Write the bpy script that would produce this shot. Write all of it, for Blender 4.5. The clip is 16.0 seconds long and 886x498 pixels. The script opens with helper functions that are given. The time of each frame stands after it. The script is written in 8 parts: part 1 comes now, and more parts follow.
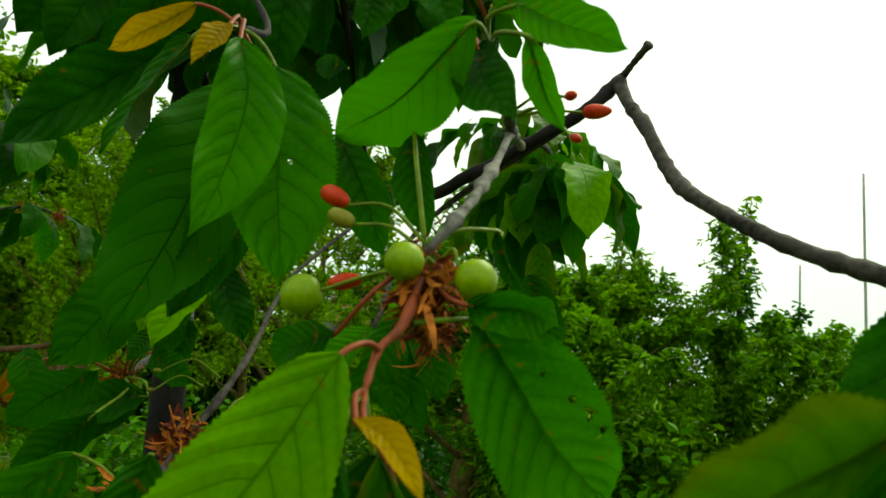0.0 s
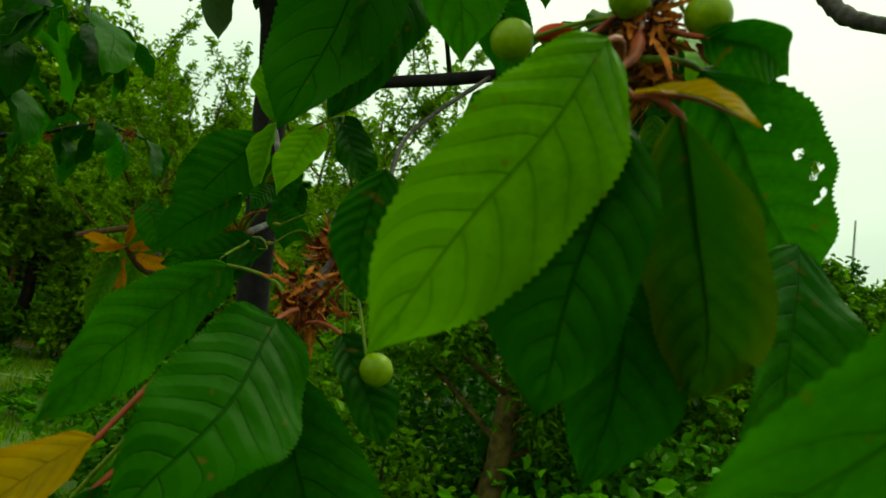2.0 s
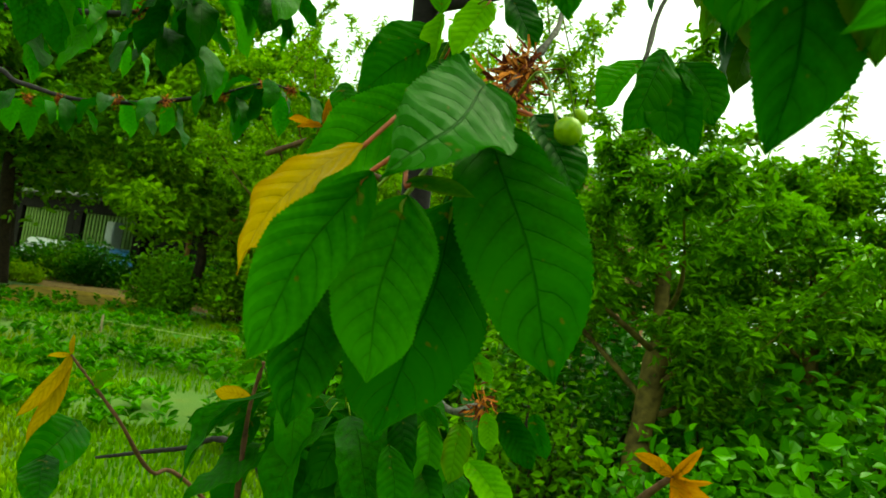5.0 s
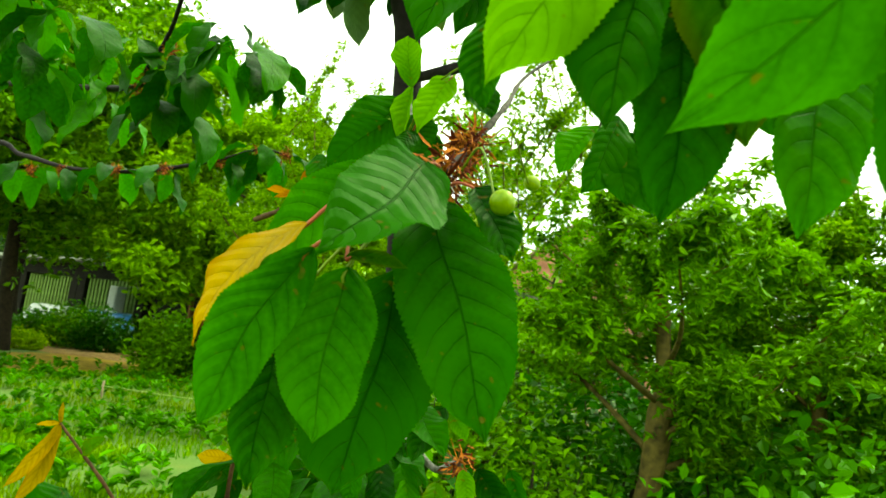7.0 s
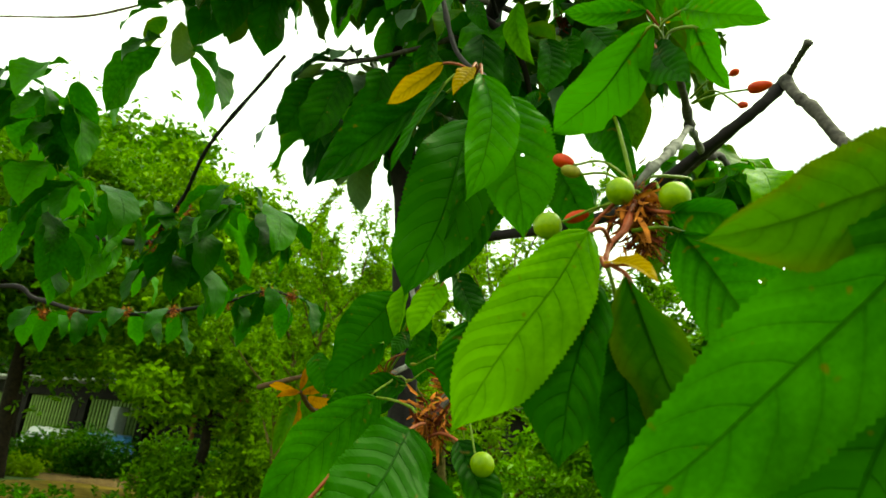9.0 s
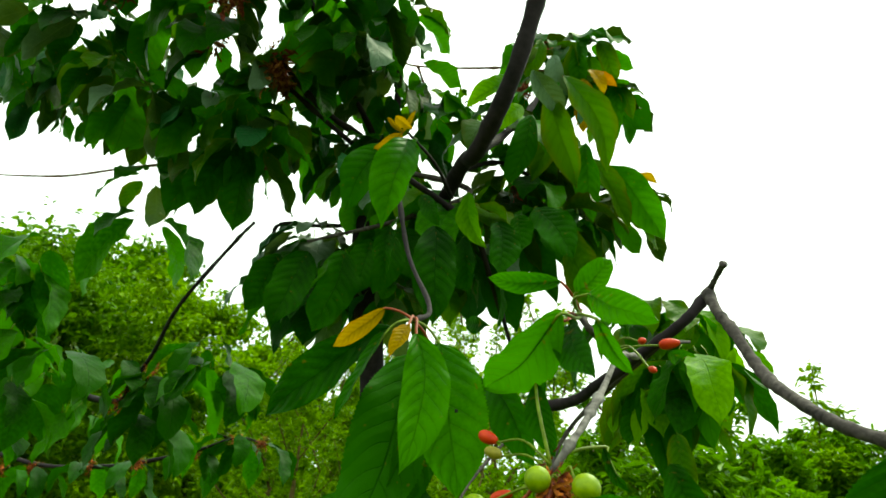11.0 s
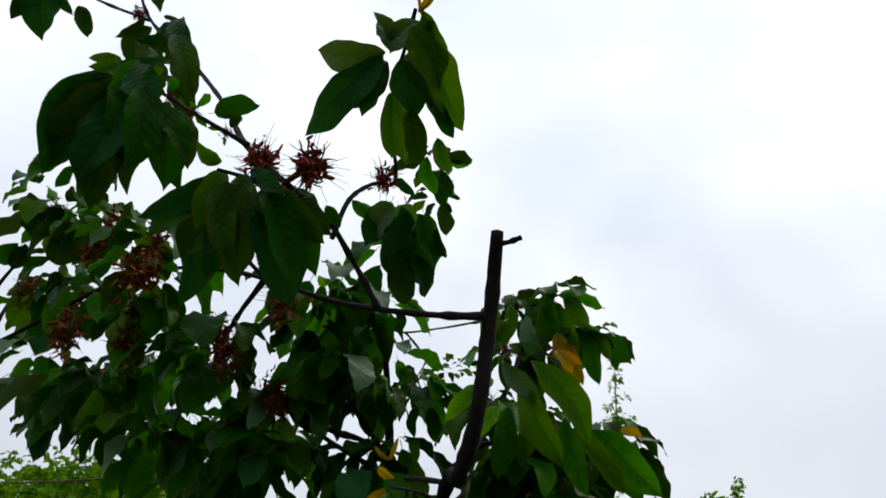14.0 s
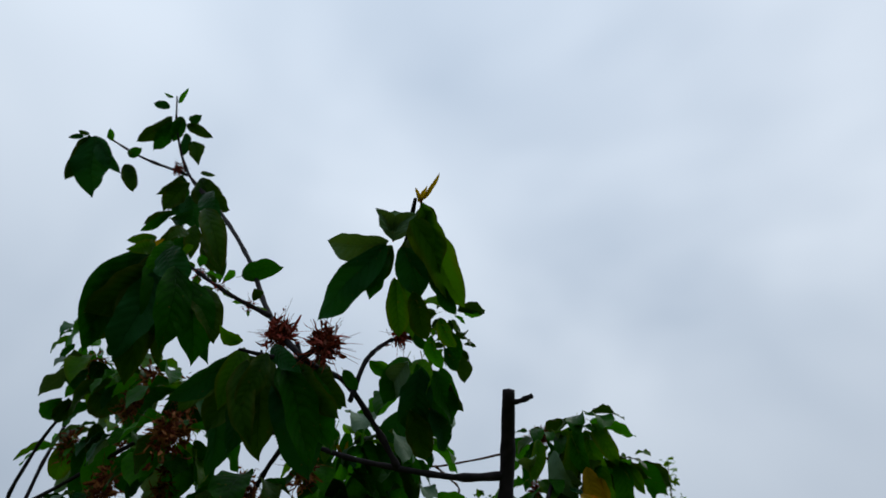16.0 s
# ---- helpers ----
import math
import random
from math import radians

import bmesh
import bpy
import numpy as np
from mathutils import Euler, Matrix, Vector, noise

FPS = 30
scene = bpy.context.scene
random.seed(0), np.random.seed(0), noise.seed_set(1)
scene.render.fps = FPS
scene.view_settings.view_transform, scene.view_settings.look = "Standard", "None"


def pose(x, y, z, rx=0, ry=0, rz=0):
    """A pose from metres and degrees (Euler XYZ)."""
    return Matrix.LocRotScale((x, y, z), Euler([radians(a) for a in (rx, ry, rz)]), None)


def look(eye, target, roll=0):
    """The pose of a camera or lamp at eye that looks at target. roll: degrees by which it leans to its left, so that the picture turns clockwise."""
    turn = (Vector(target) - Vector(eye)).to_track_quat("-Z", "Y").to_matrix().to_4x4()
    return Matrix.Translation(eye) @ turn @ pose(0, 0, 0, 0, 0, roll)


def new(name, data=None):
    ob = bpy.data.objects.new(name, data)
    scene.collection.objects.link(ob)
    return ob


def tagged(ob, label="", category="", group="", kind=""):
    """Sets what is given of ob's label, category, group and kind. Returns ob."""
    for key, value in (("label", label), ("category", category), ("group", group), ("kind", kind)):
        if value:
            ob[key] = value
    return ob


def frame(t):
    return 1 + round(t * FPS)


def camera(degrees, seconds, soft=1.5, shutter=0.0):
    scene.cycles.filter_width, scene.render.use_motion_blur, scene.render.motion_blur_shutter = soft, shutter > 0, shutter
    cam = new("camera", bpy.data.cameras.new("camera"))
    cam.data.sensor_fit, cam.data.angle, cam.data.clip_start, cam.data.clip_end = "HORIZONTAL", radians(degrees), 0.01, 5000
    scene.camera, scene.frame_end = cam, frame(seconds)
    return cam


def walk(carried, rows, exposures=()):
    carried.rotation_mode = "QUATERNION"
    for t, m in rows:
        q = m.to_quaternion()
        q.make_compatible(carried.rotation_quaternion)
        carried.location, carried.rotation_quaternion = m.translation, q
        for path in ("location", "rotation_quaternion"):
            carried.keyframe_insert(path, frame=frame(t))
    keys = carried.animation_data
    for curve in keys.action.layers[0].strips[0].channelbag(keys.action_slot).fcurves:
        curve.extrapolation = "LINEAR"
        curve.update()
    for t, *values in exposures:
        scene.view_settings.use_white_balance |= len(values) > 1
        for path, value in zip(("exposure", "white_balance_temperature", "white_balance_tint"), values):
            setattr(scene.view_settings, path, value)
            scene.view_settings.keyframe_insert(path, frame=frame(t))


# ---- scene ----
cam = camera(68.0, 16.0, soft=1.6)
cam.data.dof.use_dof, cam.data.dof.focus_distance, cam.data.dof.aperture_fstop = True, 0.56, 22.0
PATH = [
    (0, (0.077, 0.044, 1.549), (0.003, 1.992, 1.996), 6.9),
    (0.5, (0.064, 0.062, 1.547), (0.032, 2.01, 1.998), 6.4),
    (1, (0.051, 0.075, 1.532), (0.02, 2.031, 1.947), 6.1),
    (1.5, (0.039, 0.068, 1.502), (-0.066, 2.036, 1.839), 8.3),
    (2, (0.026, 0.063, 1.475), (-0.149, 2.036, 1.757), 8.6),
    (2.5, (0.021, 0.056, 1.466), (-0.235, 2.024, 1.719), 9.6),
    (3, (0.019, 0.049, 1.449), (-0.31, 2.005, 1.708), 10.1),
    (3.5, (0.019, 0.028, 1.43), (-0.42, 1.968, 1.64), 9.5),
    (4, (0.017, 0.034, 1.408), (-0.492, 1.959, 1.593), 11.0),
    (4.2, (0.016, 0.03, 1.4), (-0.517, 1.951, 1.567), 10.7),
    (6.3, (0.044, 0.02, 1.371), (-0.507, 1.938, 1.502), 6.6),
    (6.5, (0.048, 0.015, 1.372), (-0.513, 1.928, 1.545), 7.0),
    (7, (0.054, 0.009, 1.386), (-0.535, 1.898, 1.683), 6.9),
    (7.5, (0.064, -0.017, 1.401), (-0.547, 1.851, 1.773), 7.2),
    (8, (0.072, -0.04, 1.415), (-0.551, 1.807, 1.86), 7.5),
    (8.5, (0.071, -0.037, 1.437), (-0.564, 1.784, 1.968), 6.8),
    (10.8, (0.107, -0.086, 1.529), (-0.436, 1.615, 2.431), 4.9),
    (11, (0.112, -0.094, 1.538), (-0.439, 1.591, 2.464), 4.3),
    (11.5, (0.127, -0.113, 1.559), (-0.432, 1.53, 2.554), 3.2),
    (12, (0.138, -0.141, 1.575), (-0.416, 1.467, 2.629), 2.2),
    (12.5, (0.16, -0.166, 1.605), (-0.391, 1.404, 2.715), 0.9),
    (13, (0.184, -0.202, 1.625), (-0.364, 1.327, 2.792), -0.7),
    (13.5, (0.216, -0.237, 1.664), (-0.32, 1.232, 2.91), -2.8),
    (14, (0.242, -0.273, 1.686), (-0.274, 1.134, 3.01), -3.7),
    (14.5, (0.264, -0.306, 1.701), (-0.239, 1.043, 3.089), -4.1),
    (15, (0.283, -0.323, 1.709), (-0.244, 0.967, 3.143), -3.0),
    (15.5, (0.305, -0.335, 1.717), (-0.226, 0.887, 3.208), -2.7),
    (16, (0.326, -0.347, 1.726), (-0.207, 0.832, 3.252), -3.5),
]
EXPOSURES = [(0.0, 1.08, 8200, -22), (1.0, 1.0, 8200, -22), (2.0, 0.68, 8600, -30), (3.0, 1.25, 9000, -37), (4.2, 1.55, 9100, -40), (6.5, 2.4, 9200, -35), (7.5, 2.45, 9100, -27), (8.5, 2.0, 9200, -28), (11.0, 1.75, 7700, -16), (12.5, 1.1, 6950, -2), (14.5, 0.12, 6450, 11), (15.0, 0.0, 6350, 10), (16.0, -0.28, 6000, 7)]
walk(cam, [(t, look(eye, target, roll)) for t, eye, target, roll in PATH], EXPOSURES)

# ---------------------------------------------------------------- sky and sun
world = bpy.data.worlds.new("overcast_sky")
scene.world = world
world.use_nodes = True
wn, wl = world.node_tree.nodes, world.node_tree.links
wn.clear()
w_out = wn.new("ShaderNodeOutputWorld")
w_sky = wn.new("ShaderNodeTexSky")
w_sky.sky_type, w_sky.sun_disc = "NISHITA", False
w_sky.sun_elevation, w_sky.sun_rotation = radians(58), radians(37)
w_clear = wn.new("ShaderNodeBackground")
w_clear.inputs["Strength"].default_value = 0.12
wl.new(w_sky.outputs[0], w_clear.inputs["Color"])
w_coord = wn.new("ShaderNodeTexCoord")
w_map = wn.new("ShaderNodeMapping")
w_map.inputs["Scale"].default_value = (1.0, 1.0, 1.7)
wl.new(w_coord.outputs["Generated"], w_map.inputs["Vector"])
w_noise = wn.new("ShaderNodeTexNoise")
w_noise.inputs["Scale"].default_value, w_noise.inputs["Detail"].default_value = 1.5, 3.0
w_noise.inputs["Roughness"].default_value, w_noise.inputs["Distortion"].default_value = 0.5, 0.4
wl.new(w_map.outputs[0], w_noise.inputs["Vector"])
w_ramp = wn.new("ShaderNodeValToRGB")
w_ramp.color_ramp.elements[0].position, w_ramp.color_ramp.elements[0].color = 0.30, (0.60, 0.67, 0.77, 1)
w_ramp.color_ramp.elements[1].position, w_ramp.color_ramp.elements[1].color = 0.66, (0.95, 0.99, 1.05, 1)
wl.new(w_noise.outputs["Fac"], w_ramp.inputs["Fac"])
w_cloud = wn.new("ShaderNodeBackground")
w_up = wn.new("ShaderNodeSeparateXYZ")
wl.new(w_coord.outputs["Generated"], w_up.inputs[0])
w_rise = wn.new("ShaderNodeMapRange")
w_rise.inputs["From Min"].default_value, w_rise.inputs["From Max"].default_value = 0.0, 1.0
w_rise.inputs["To Min"].default_value, w_rise.inputs["To Max"].default_value = 0.5, 1.15
wl.new(w_up.outputs["Z"], w_rise.inputs["Value"])
wl.new(w_rise.outputs["Result"], w_cloud.inputs["Strength"])
wl.new(w_ramp.outputs["Color"], w_cloud.inputs["Color"])
w_mix = wn.new("ShaderNodeMixShader")
w_mix.inputs[0].default_value = 0.93
wl.new(w_clear.outputs[0], w_mix.inputs[1])
wl.new(w_cloud.outputs[0], w_mix.inputs[2])
wl.new(w_mix.outputs[0], w_out.inputs["Surface"])

sun = new("sun", bpy.data.lights.new("sun", "SUN"))
sun.data.energy, sun.data.angle, sun.data.color = 1.1, radians(25), (1.0, 0.95, 0.86)
sun.matrix_world = look((3.0, 4.0, 8.0), (0, 0, 0))


# ---------------------------------------------------------------- materials
def material(name):
    m = bpy.data.materials.new(name)
    m.use_nodes = True
    n, l = m.node_tree.nodes, m.node_tree.links
    return m, n, l, n["Principled BSDF"]


def add_noise(n, l, scale, detail=4.0, rough=0.55, coord="Object"):
    c = n.new("ShaderNodeTexCoord")
    x = n.new("ShaderNodeTexNoise")
    x.inputs["Scale"].default_value, x.inputs["Detail"].default_value, x.inputs["Roughness"].default_value = scale, detail, rough
    l.new(c.outputs[coord], x.inputs["Vector"])
    return x


def ramp(n, l, fac, stops):
    r = n.new("ShaderNodeValToRGB")
    e = r.color_ramp.elements
    while len(e) < len(stops):
        e.new(0.5)
    for i, (p, c) in enumerate(stops):
        e[i].position, e[i].color = p, (*c, 1)
    l.new(fac, r.inputs["Fac"])
    return r


def math_node(n, l, op, a, b=None, clamp=False):
    m = n.new("ShaderNodeMath")
    m.operation, m.use_clamp = op, clamp
    for i, v in enumerate((a, b)):
        if v is None:
            continue
        if isinstance(v, (int, float)):
            m.inputs[i].default_value = v
        else:
            l.new(v, m.inputs[i])
    return m.outputs[0]


def mix_colour(n, l, fac, a, b, blend="MIX"):
    m = n.new("ShaderNodeMix")
    m.data_type, m.blend_type = "RGBA", blend
    for socket, v in ((m.inputs[0], fac), (m.inputs[6], a), (m.inputs[7], b)):
        if isinstance(v, (int, float)):
            socket.default_value = v
        elif isinstance(v, tuple):
            socket.default_value = (*v, 1)
        else:
            l.new(v, socket)
    return m.outputs[2]


def add_bump(n, l, bsdf, height, strength=0.3, distance=0.01):
    b = n.new("ShaderNodeBump")
    b.inputs["Strength"].default_value, b.inputs["Distance"].default_value = strength, distance
    l.new(height, b.inputs["Height"])
    l.new(b.outputs[0], bsdf.inputs["Normal"])
    return b


def see_through(n, l, bsdf, colour, share, tint=(1.55, 1.6, 0.10), normal=None):
    """Light that passes through a leaf."""
    t = n.new("ShaderNodeBsdfTranslucent")
    m = n.new("ShaderNodeMix")
    m.data_type, m.blend_type = "RGBA", "MULTIPLY"
    m.inputs[0].default_value = 1.0
    m.inputs[7].default_value = (*tint, 1)
    l.new(colour, m.inputs[6])
    l.new(m.outputs[2], t.inputs["Color"])
    x = n.new("ShaderNodeMixShader")
    x.inputs[0].default_value = share
    l.new(bsdf.outputs[0], x.inputs[1])
    l.new(t.outputs[0], x.inputs[2])
    l.new(x.outputs[0], n["Material Output"].inputs["Surface"])


def leaf_material(name, dark, light, vein, rough=0.45, share=0.4, edge=None):
    """A cherry leaf: midrib and side veins, blotches, quilted relief; furrow shade and swell light painted in."""
    m, n, l, p = material(name)
    uv = n.new("ShaderNodeUVMap")
    sep = n.new("ShaderNodeSeparateXYZ")
    l.new(uv.outputs[0], sep.inputs[0])
    u, v = sep.outputs[0], sep.outputs[1]
    side = math_node(n, l, "MULTIPLY", math_node(n, l, "ABSOLUTE", math_node(n, l, "SUBTRACT", v, 0.5)), 2.0)
    info = n.new("ShaderNodeObjectInfo")
    fine = add_noise(n, l, 90.0, 3.0)
    wobble = math_node(n, l, "MULTIPLY", math_node(n, l, "SUBTRACT", add_noise(n, l, 40.0, 2.0).outputs["Fac"], 0.5), 0.06)
    shift = math_node(n, l, "MULTIPLY", math_node(n, l, "GREATER_THAN", v, 0.5), 0.05)
    bow = math_node(n, l, "MULTIPLY", side, math_node(n, l, "ADD", math_node(n, l, "MULTIPLY", side, 0.11), 0.10))
    run = math_node(n, l, "ADD", math_node(n, l, "ADD", math_node(n, l, "SUBTRACT", u, bow), shift), wobble)
    saw = math_node(n, l, "FRACT", math_node(n, l, "MULTIPLY", run, 9.0))
    dist = math_node(n, l, "ABSOLUTE", math_node(n, l, "SUBTRACT", saw, 0.5))
    rib = math_node(n, l, "MULTIPLY", math_node(n, l, "SUBTRACT", 0.055, dist), 20.0, True)
    mid = math_node(n, l, "MULTIPLY", math_node(n, l, "SUBTRACT", 0.032, side), 45.0, True)
    fade = math_node(n, l, "SUBTRACT", 1.0, math_node(n, l, "MULTIPLY", side, 0.75))
    rib = math_node(n, l, "MULTIPLY", rib, fade)
    # Vein lines tinted dark, carrying the shade of the furrows.
    veins = math_node(n, l, "MAXIMUM", math_node(n, l, "MULTIPLY", rib, 0.36), math_node(n, l, "MULTIPLY", mid, 0.5))
    blotch = add_noise(n, l, 22.0, 3.0)
    # Tone raised between the veins, painting the light on the swells.
    swell_light = math_node(n, l, "MULTIPLY", math_node(n, l, "SUBTRACT", dist, 0.25), math_node(n, l, "MULTIPLY", blotch.outputs["Fac"], -0.6))
    g = n.new("ShaderNodeNewGeometry")
    chance = math_node(n, l, "FRACT", math_node(n, l, "ADD", info.outputs["Random"], g.outputs["Random Per Island"]))
    tone = math_node(n, l, "ADD", math_node(n, l, "MULTIPLY", blotch.outputs["Fac"], 1.2),
                     math_node(n, l, "MULTIPLY", math_node(n, l, "SUBTRACT", chance, 0.5), 0.75))
    tone = math_node(n, l, "ADD", tone, math_node(n, l, "MULTIPLY", swell_light, -1.0))
    tone = math_node(n, l, "ADD", tone, math_node(n, l, "MULTIPLY", math_node(n, l, "SUBTRACT", add_noise(n, l, 420.0, 2.0).outputs["Fac"], 0.5), 0.55))
    paler = math_node(n, l, "MULTIPLY", math_node(n, l, "SUBTRACT", u, 0.45), 0.45)
    tone = math_node(n, l, "ADD", tone, math_node(n, l, "ADD", paler, math_node(n, l, "MULTIPLY", math_node(n, l, "MULTIPLY", side, side), 0.22)))
    body = ramp(n, l, tone, [(0.15, dark), (0.95, light)]).outputs["Color"]
    if edge:
        rim = math_node(n, l, "MULTIPLY", math_node(n, l, "SUBTRACT", side, 0.55), 2.0, True)
        rim = math_node(n, l, "MULTIPLY", rim, math_node(n, l, "MULTIPLY", math_node(n, l, "SUBTRACT", blotch.outputs["Fac"], 0.2), 1.9), True)
        body = mix_colour(n, l, rim, body, edge)
    speck = math_node(n, l, "MULTIPLY", math_node(n, l, "SUBTRACT", add_noise(n, l, 170.0, 1.0).outputs["Fac"], 0.71), 14.0, True)
    body = mix_colour(n, l, math_node(n, l, "MULTIPLY", speck, 0.5), body, (0.12, 0.06, 0.015))
    colour = mix_colour(n, l, veins, body, vein)
    l.new(colour, p.inputs["Base Color"])
    l.new(math_node(n, l, "ADD", math_node(n, l, "MULTIPLY", blotch.outputs["Fac"], 0.3), rough - 0.12), p.inputs["Roughness"])
    p.inputs["Specular IOR Level"].default_value = 0.065
    p.inputs["Specular Tint"].default_value = (0.55, 1.0, 0.3, 1)
    height = math_node(n, l, "SUBTRACT", math_node(n, l, "MULTIPLY", fine.outputs["Fac"], 0.3), veins)
    swell = math_node(n, l, "POWER", math_node(n, l, "MULTIPLY", dist, 2.0), 1.2)
    height = math_node(n, l, "ADD", height, math_node(n, l, "MULTIPLY", swell, math_node(n, l, "MULTIPLY", math_node(n, l, "SUBTRACT", blotch.outputs["Fac"], 0.25, True), 0.9)))
    add_bump(n, l, p, height, 0.6, 0.0024)
    see_through(n, l, p, colour, share)
    return m


LEAF_MATURE = leaf_material("cherry_leaf_mature", (0.0025, 0.024, 0.0002), (0.014, 0.082, 0.0004), (0.0015, 0.022, 0.0003), share=0.24)
LEAF_FRESH = leaf_material("cherry_leaf_fresh", (0.010, 0.070, 0.0004), (0.038, 0.165, 0.0008), (0.012, 0.06, 0.0005), share=0.32)
LEAF_YOUNG = leaf_material("cherry_leaf_young", (0.034, 0.13, 0.0006), (0.115, 0.28, 0.001), (0.035, 0.115, 0.001), share=0.36)
LEAF_BRONZE = leaf_material("cherry_leaf_bronze", (0.16, 0.10, 0.001), (0.36, 0.215, 0.002), (0.15, 0.10, 0.003), share=0.34, edge=(0.27, 0.12, 0.002))
LEAF_TURNING = leaf_material("cherry_leaf_bronze_edged", (0.014, 0.062, 0.0005), (0.045, 0.125, 0.001), (0.014, 0.05, 0.001), share=0.32, edge=(0.075, 0.09, 0.001))
LEAF_ORANGE = leaf_material("cherry_leaf_orange_tip", (0.22, 0.075, 0.002), (0.42, 0.17, 0.003), (0.2, 0.06, 0.003), share=0.34, edge=(0.32, 0.07, 0.002))
# Grey-green on both faces: pale underside plus a painted sky sheen.
LEAF_PALE = leaf_material("cherry_leaf_underside_with_sheen", (0.042, 0.085, 0.045), (0.10, 0.165, 0.10), (0.12, 0.18, 0.11), share=0.1)
# Olive and blue-green tones, with the upper crown's backlit darkness built in.
LEAF_DULL = leaf_material("cherry_leaf_shaded_olive", (0.007, 0.027, 0.002), (0.027, 0.068, 0.004), (0.009, 0.026, 0.002), share=0.12, edge=(0.045, 0.05, 0.004))
LEAF_TEAL = leaf_material("cherry_leaf_shaded_blue_green", (0.004, 0.030, 0.006), (0.014, 0.072, 0.020), (0.004, 0.03, 0.006), share=0.12)
LEAVES = {"dull": LEAF_DULL, "teal": LEAF_TEAL, "pale": LEAF_PALE, "orange": LEAF_ORANGE, "mature": LEAF_MATURE, "fresh": LEAF_FRESH, "young": LEAF_YOUNG, "bronze": LEAF_BRONZE, "turning": LEAF_TURNING}


def crown_material(name, dark, light, share=0.28, rough=0.42, dry=None):
    m, n, l, p = material(name)
    g = n.new("ShaderNodeNewGeometry")
    patch = add_noise(n, l, 1.3, 2.0)
    tone = math_node(n, l, "ADD", math_node(n, l, "MULTIPLY", g.outputs["Random Per Island"], 0.6), math_node(n, l, "MULTIPLY", patch.outputs["Fac"], 0.5))
    colour = ramp(n, l, tone, [(0.15, dark), (0.95, light)]).outputs["Color"]
    if dry:
        worn = math_node(n, l, "MULTIPLY", math_node(n, l, "SUBTRACT", add_noise(n, l, 0.55, 3.0).outputs["Fac"], 0.5), 6.0, True)
        colour = mix_colour(n, l, math_node(n, l, "MULTIPLY", worn, 0.6), colour, dry)
    l.new(colour, p.inputs["Base Color"])
    p.inputs["Roughness"].default_value = rough
    p.inputs["Specular IOR Level"].default_value = 0.14
    p.inputs["Specular Tint"].default_value = (0.65, 1.0, 0.35, 1)
    see_through(n, l, p, colour, share)
    return m


CROWN_APPLE = crown_material("apple_foliage", (0.006, 0.042, 0.0006), (0.15, 0.33, 0.002))
CROWN_OLIVE = crown_material("yellow_green_foliage", (0.022, 0.085, 0.001), (0.21, 0.37, 0.003))
CROWN_GROVE = crown_material("mid_green_foliage", (0.010, 0.058, 0.0008), (0.135, 0.285, 0.002))
CROWN_DARK = crown_material("dark_green_foliage", (0.005, 0.036, 0.001), (0.028, 0.11, 0.002))
CROWN_SHRUB = crown_material("shrub_foliage", (0.007, 0.048, 0.0006), (0.085, 0.26, 0.002))
CROWN_LIME = crown_material("lime_foliage", (0.11, 0.22, 0.004), (0.24, 0.36, 0.01))
GRASS = crown_material("grass_blades", (0.03, 0.11, 0.001), (0.15, 0.27, 0.003), share=0.25, rough=0.6, dry=(0.24, 0.21, 0.012))


def bark_material(name, dark, light, scale=60.0, grain=(1, 1, 1), strength=0.6, distance=0.002):
    m, n, l, p = material(name)
    c = n.new("ShaderNodeTexCoord")
    mp = n.new("ShaderNodeMapping")
    mp.inputs["Scale"].default_value = grain
    l.new(c.outputs["Object"], mp.inputs["Vector"])
    a = n.new("ShaderNodeTexNoise")
    a.inputs["Scale"].default_value, a.inputs["Detail"].default_value = scale, 6.0
    l.new(mp.outputs[0], a.inputs["Vector"])
    b = add_noise(n, l, scale * 0.18, 3.0)
    tone = math_node(n, l, "ADD", math_node(n, l, "MULTIPLY", a.outputs["Fac"], 0.6), math_node(n, l, "MULTIPLY", b.outputs["Fac"], 0.5))
    l.new(ramp(n, l, tone, [(0.38, dark), (0.72, light)]).outputs["Color"], p.inputs["Base Color"])
    p.inputs["Roughness"].default_value = 0.8
    p.inputs["Specular IOR Level"].default_value = 0.15
    add_bump(n, l, p, a.outputs["Fac"], strength, distance)
    return m


BARK_TWIG = bark_material("cherry_twig_bark", (0.010, 0.008, 0.008), (0.085, 0.070, 0.066), 190.0)
BARK_SPUR = bark_material("cherry_spur_bark", (0.014, 0.011, 0.010), (0.26, 0.24, 0.225), 150.0)
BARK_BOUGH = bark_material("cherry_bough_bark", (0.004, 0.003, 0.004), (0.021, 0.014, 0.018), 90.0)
BARK_RED = bark_material("red_brown_twig", (0.035, 0.016, 0.010), (0.12, 0.055, 0.03), 200.0)
BARK_APPLE = bark_material("lichened_apple_bark", (0.022, 0.017, 0.004), (0.13, 0.095, 0.022), 22.0, strength=0.8, distance=0.015)
BARK_DARK = bark_material("dark_tree_bark", (0.008, 0.006, 0.004), (0.032, 0.022, 0.012), 14.0, strength=0.8, distance=0.02)


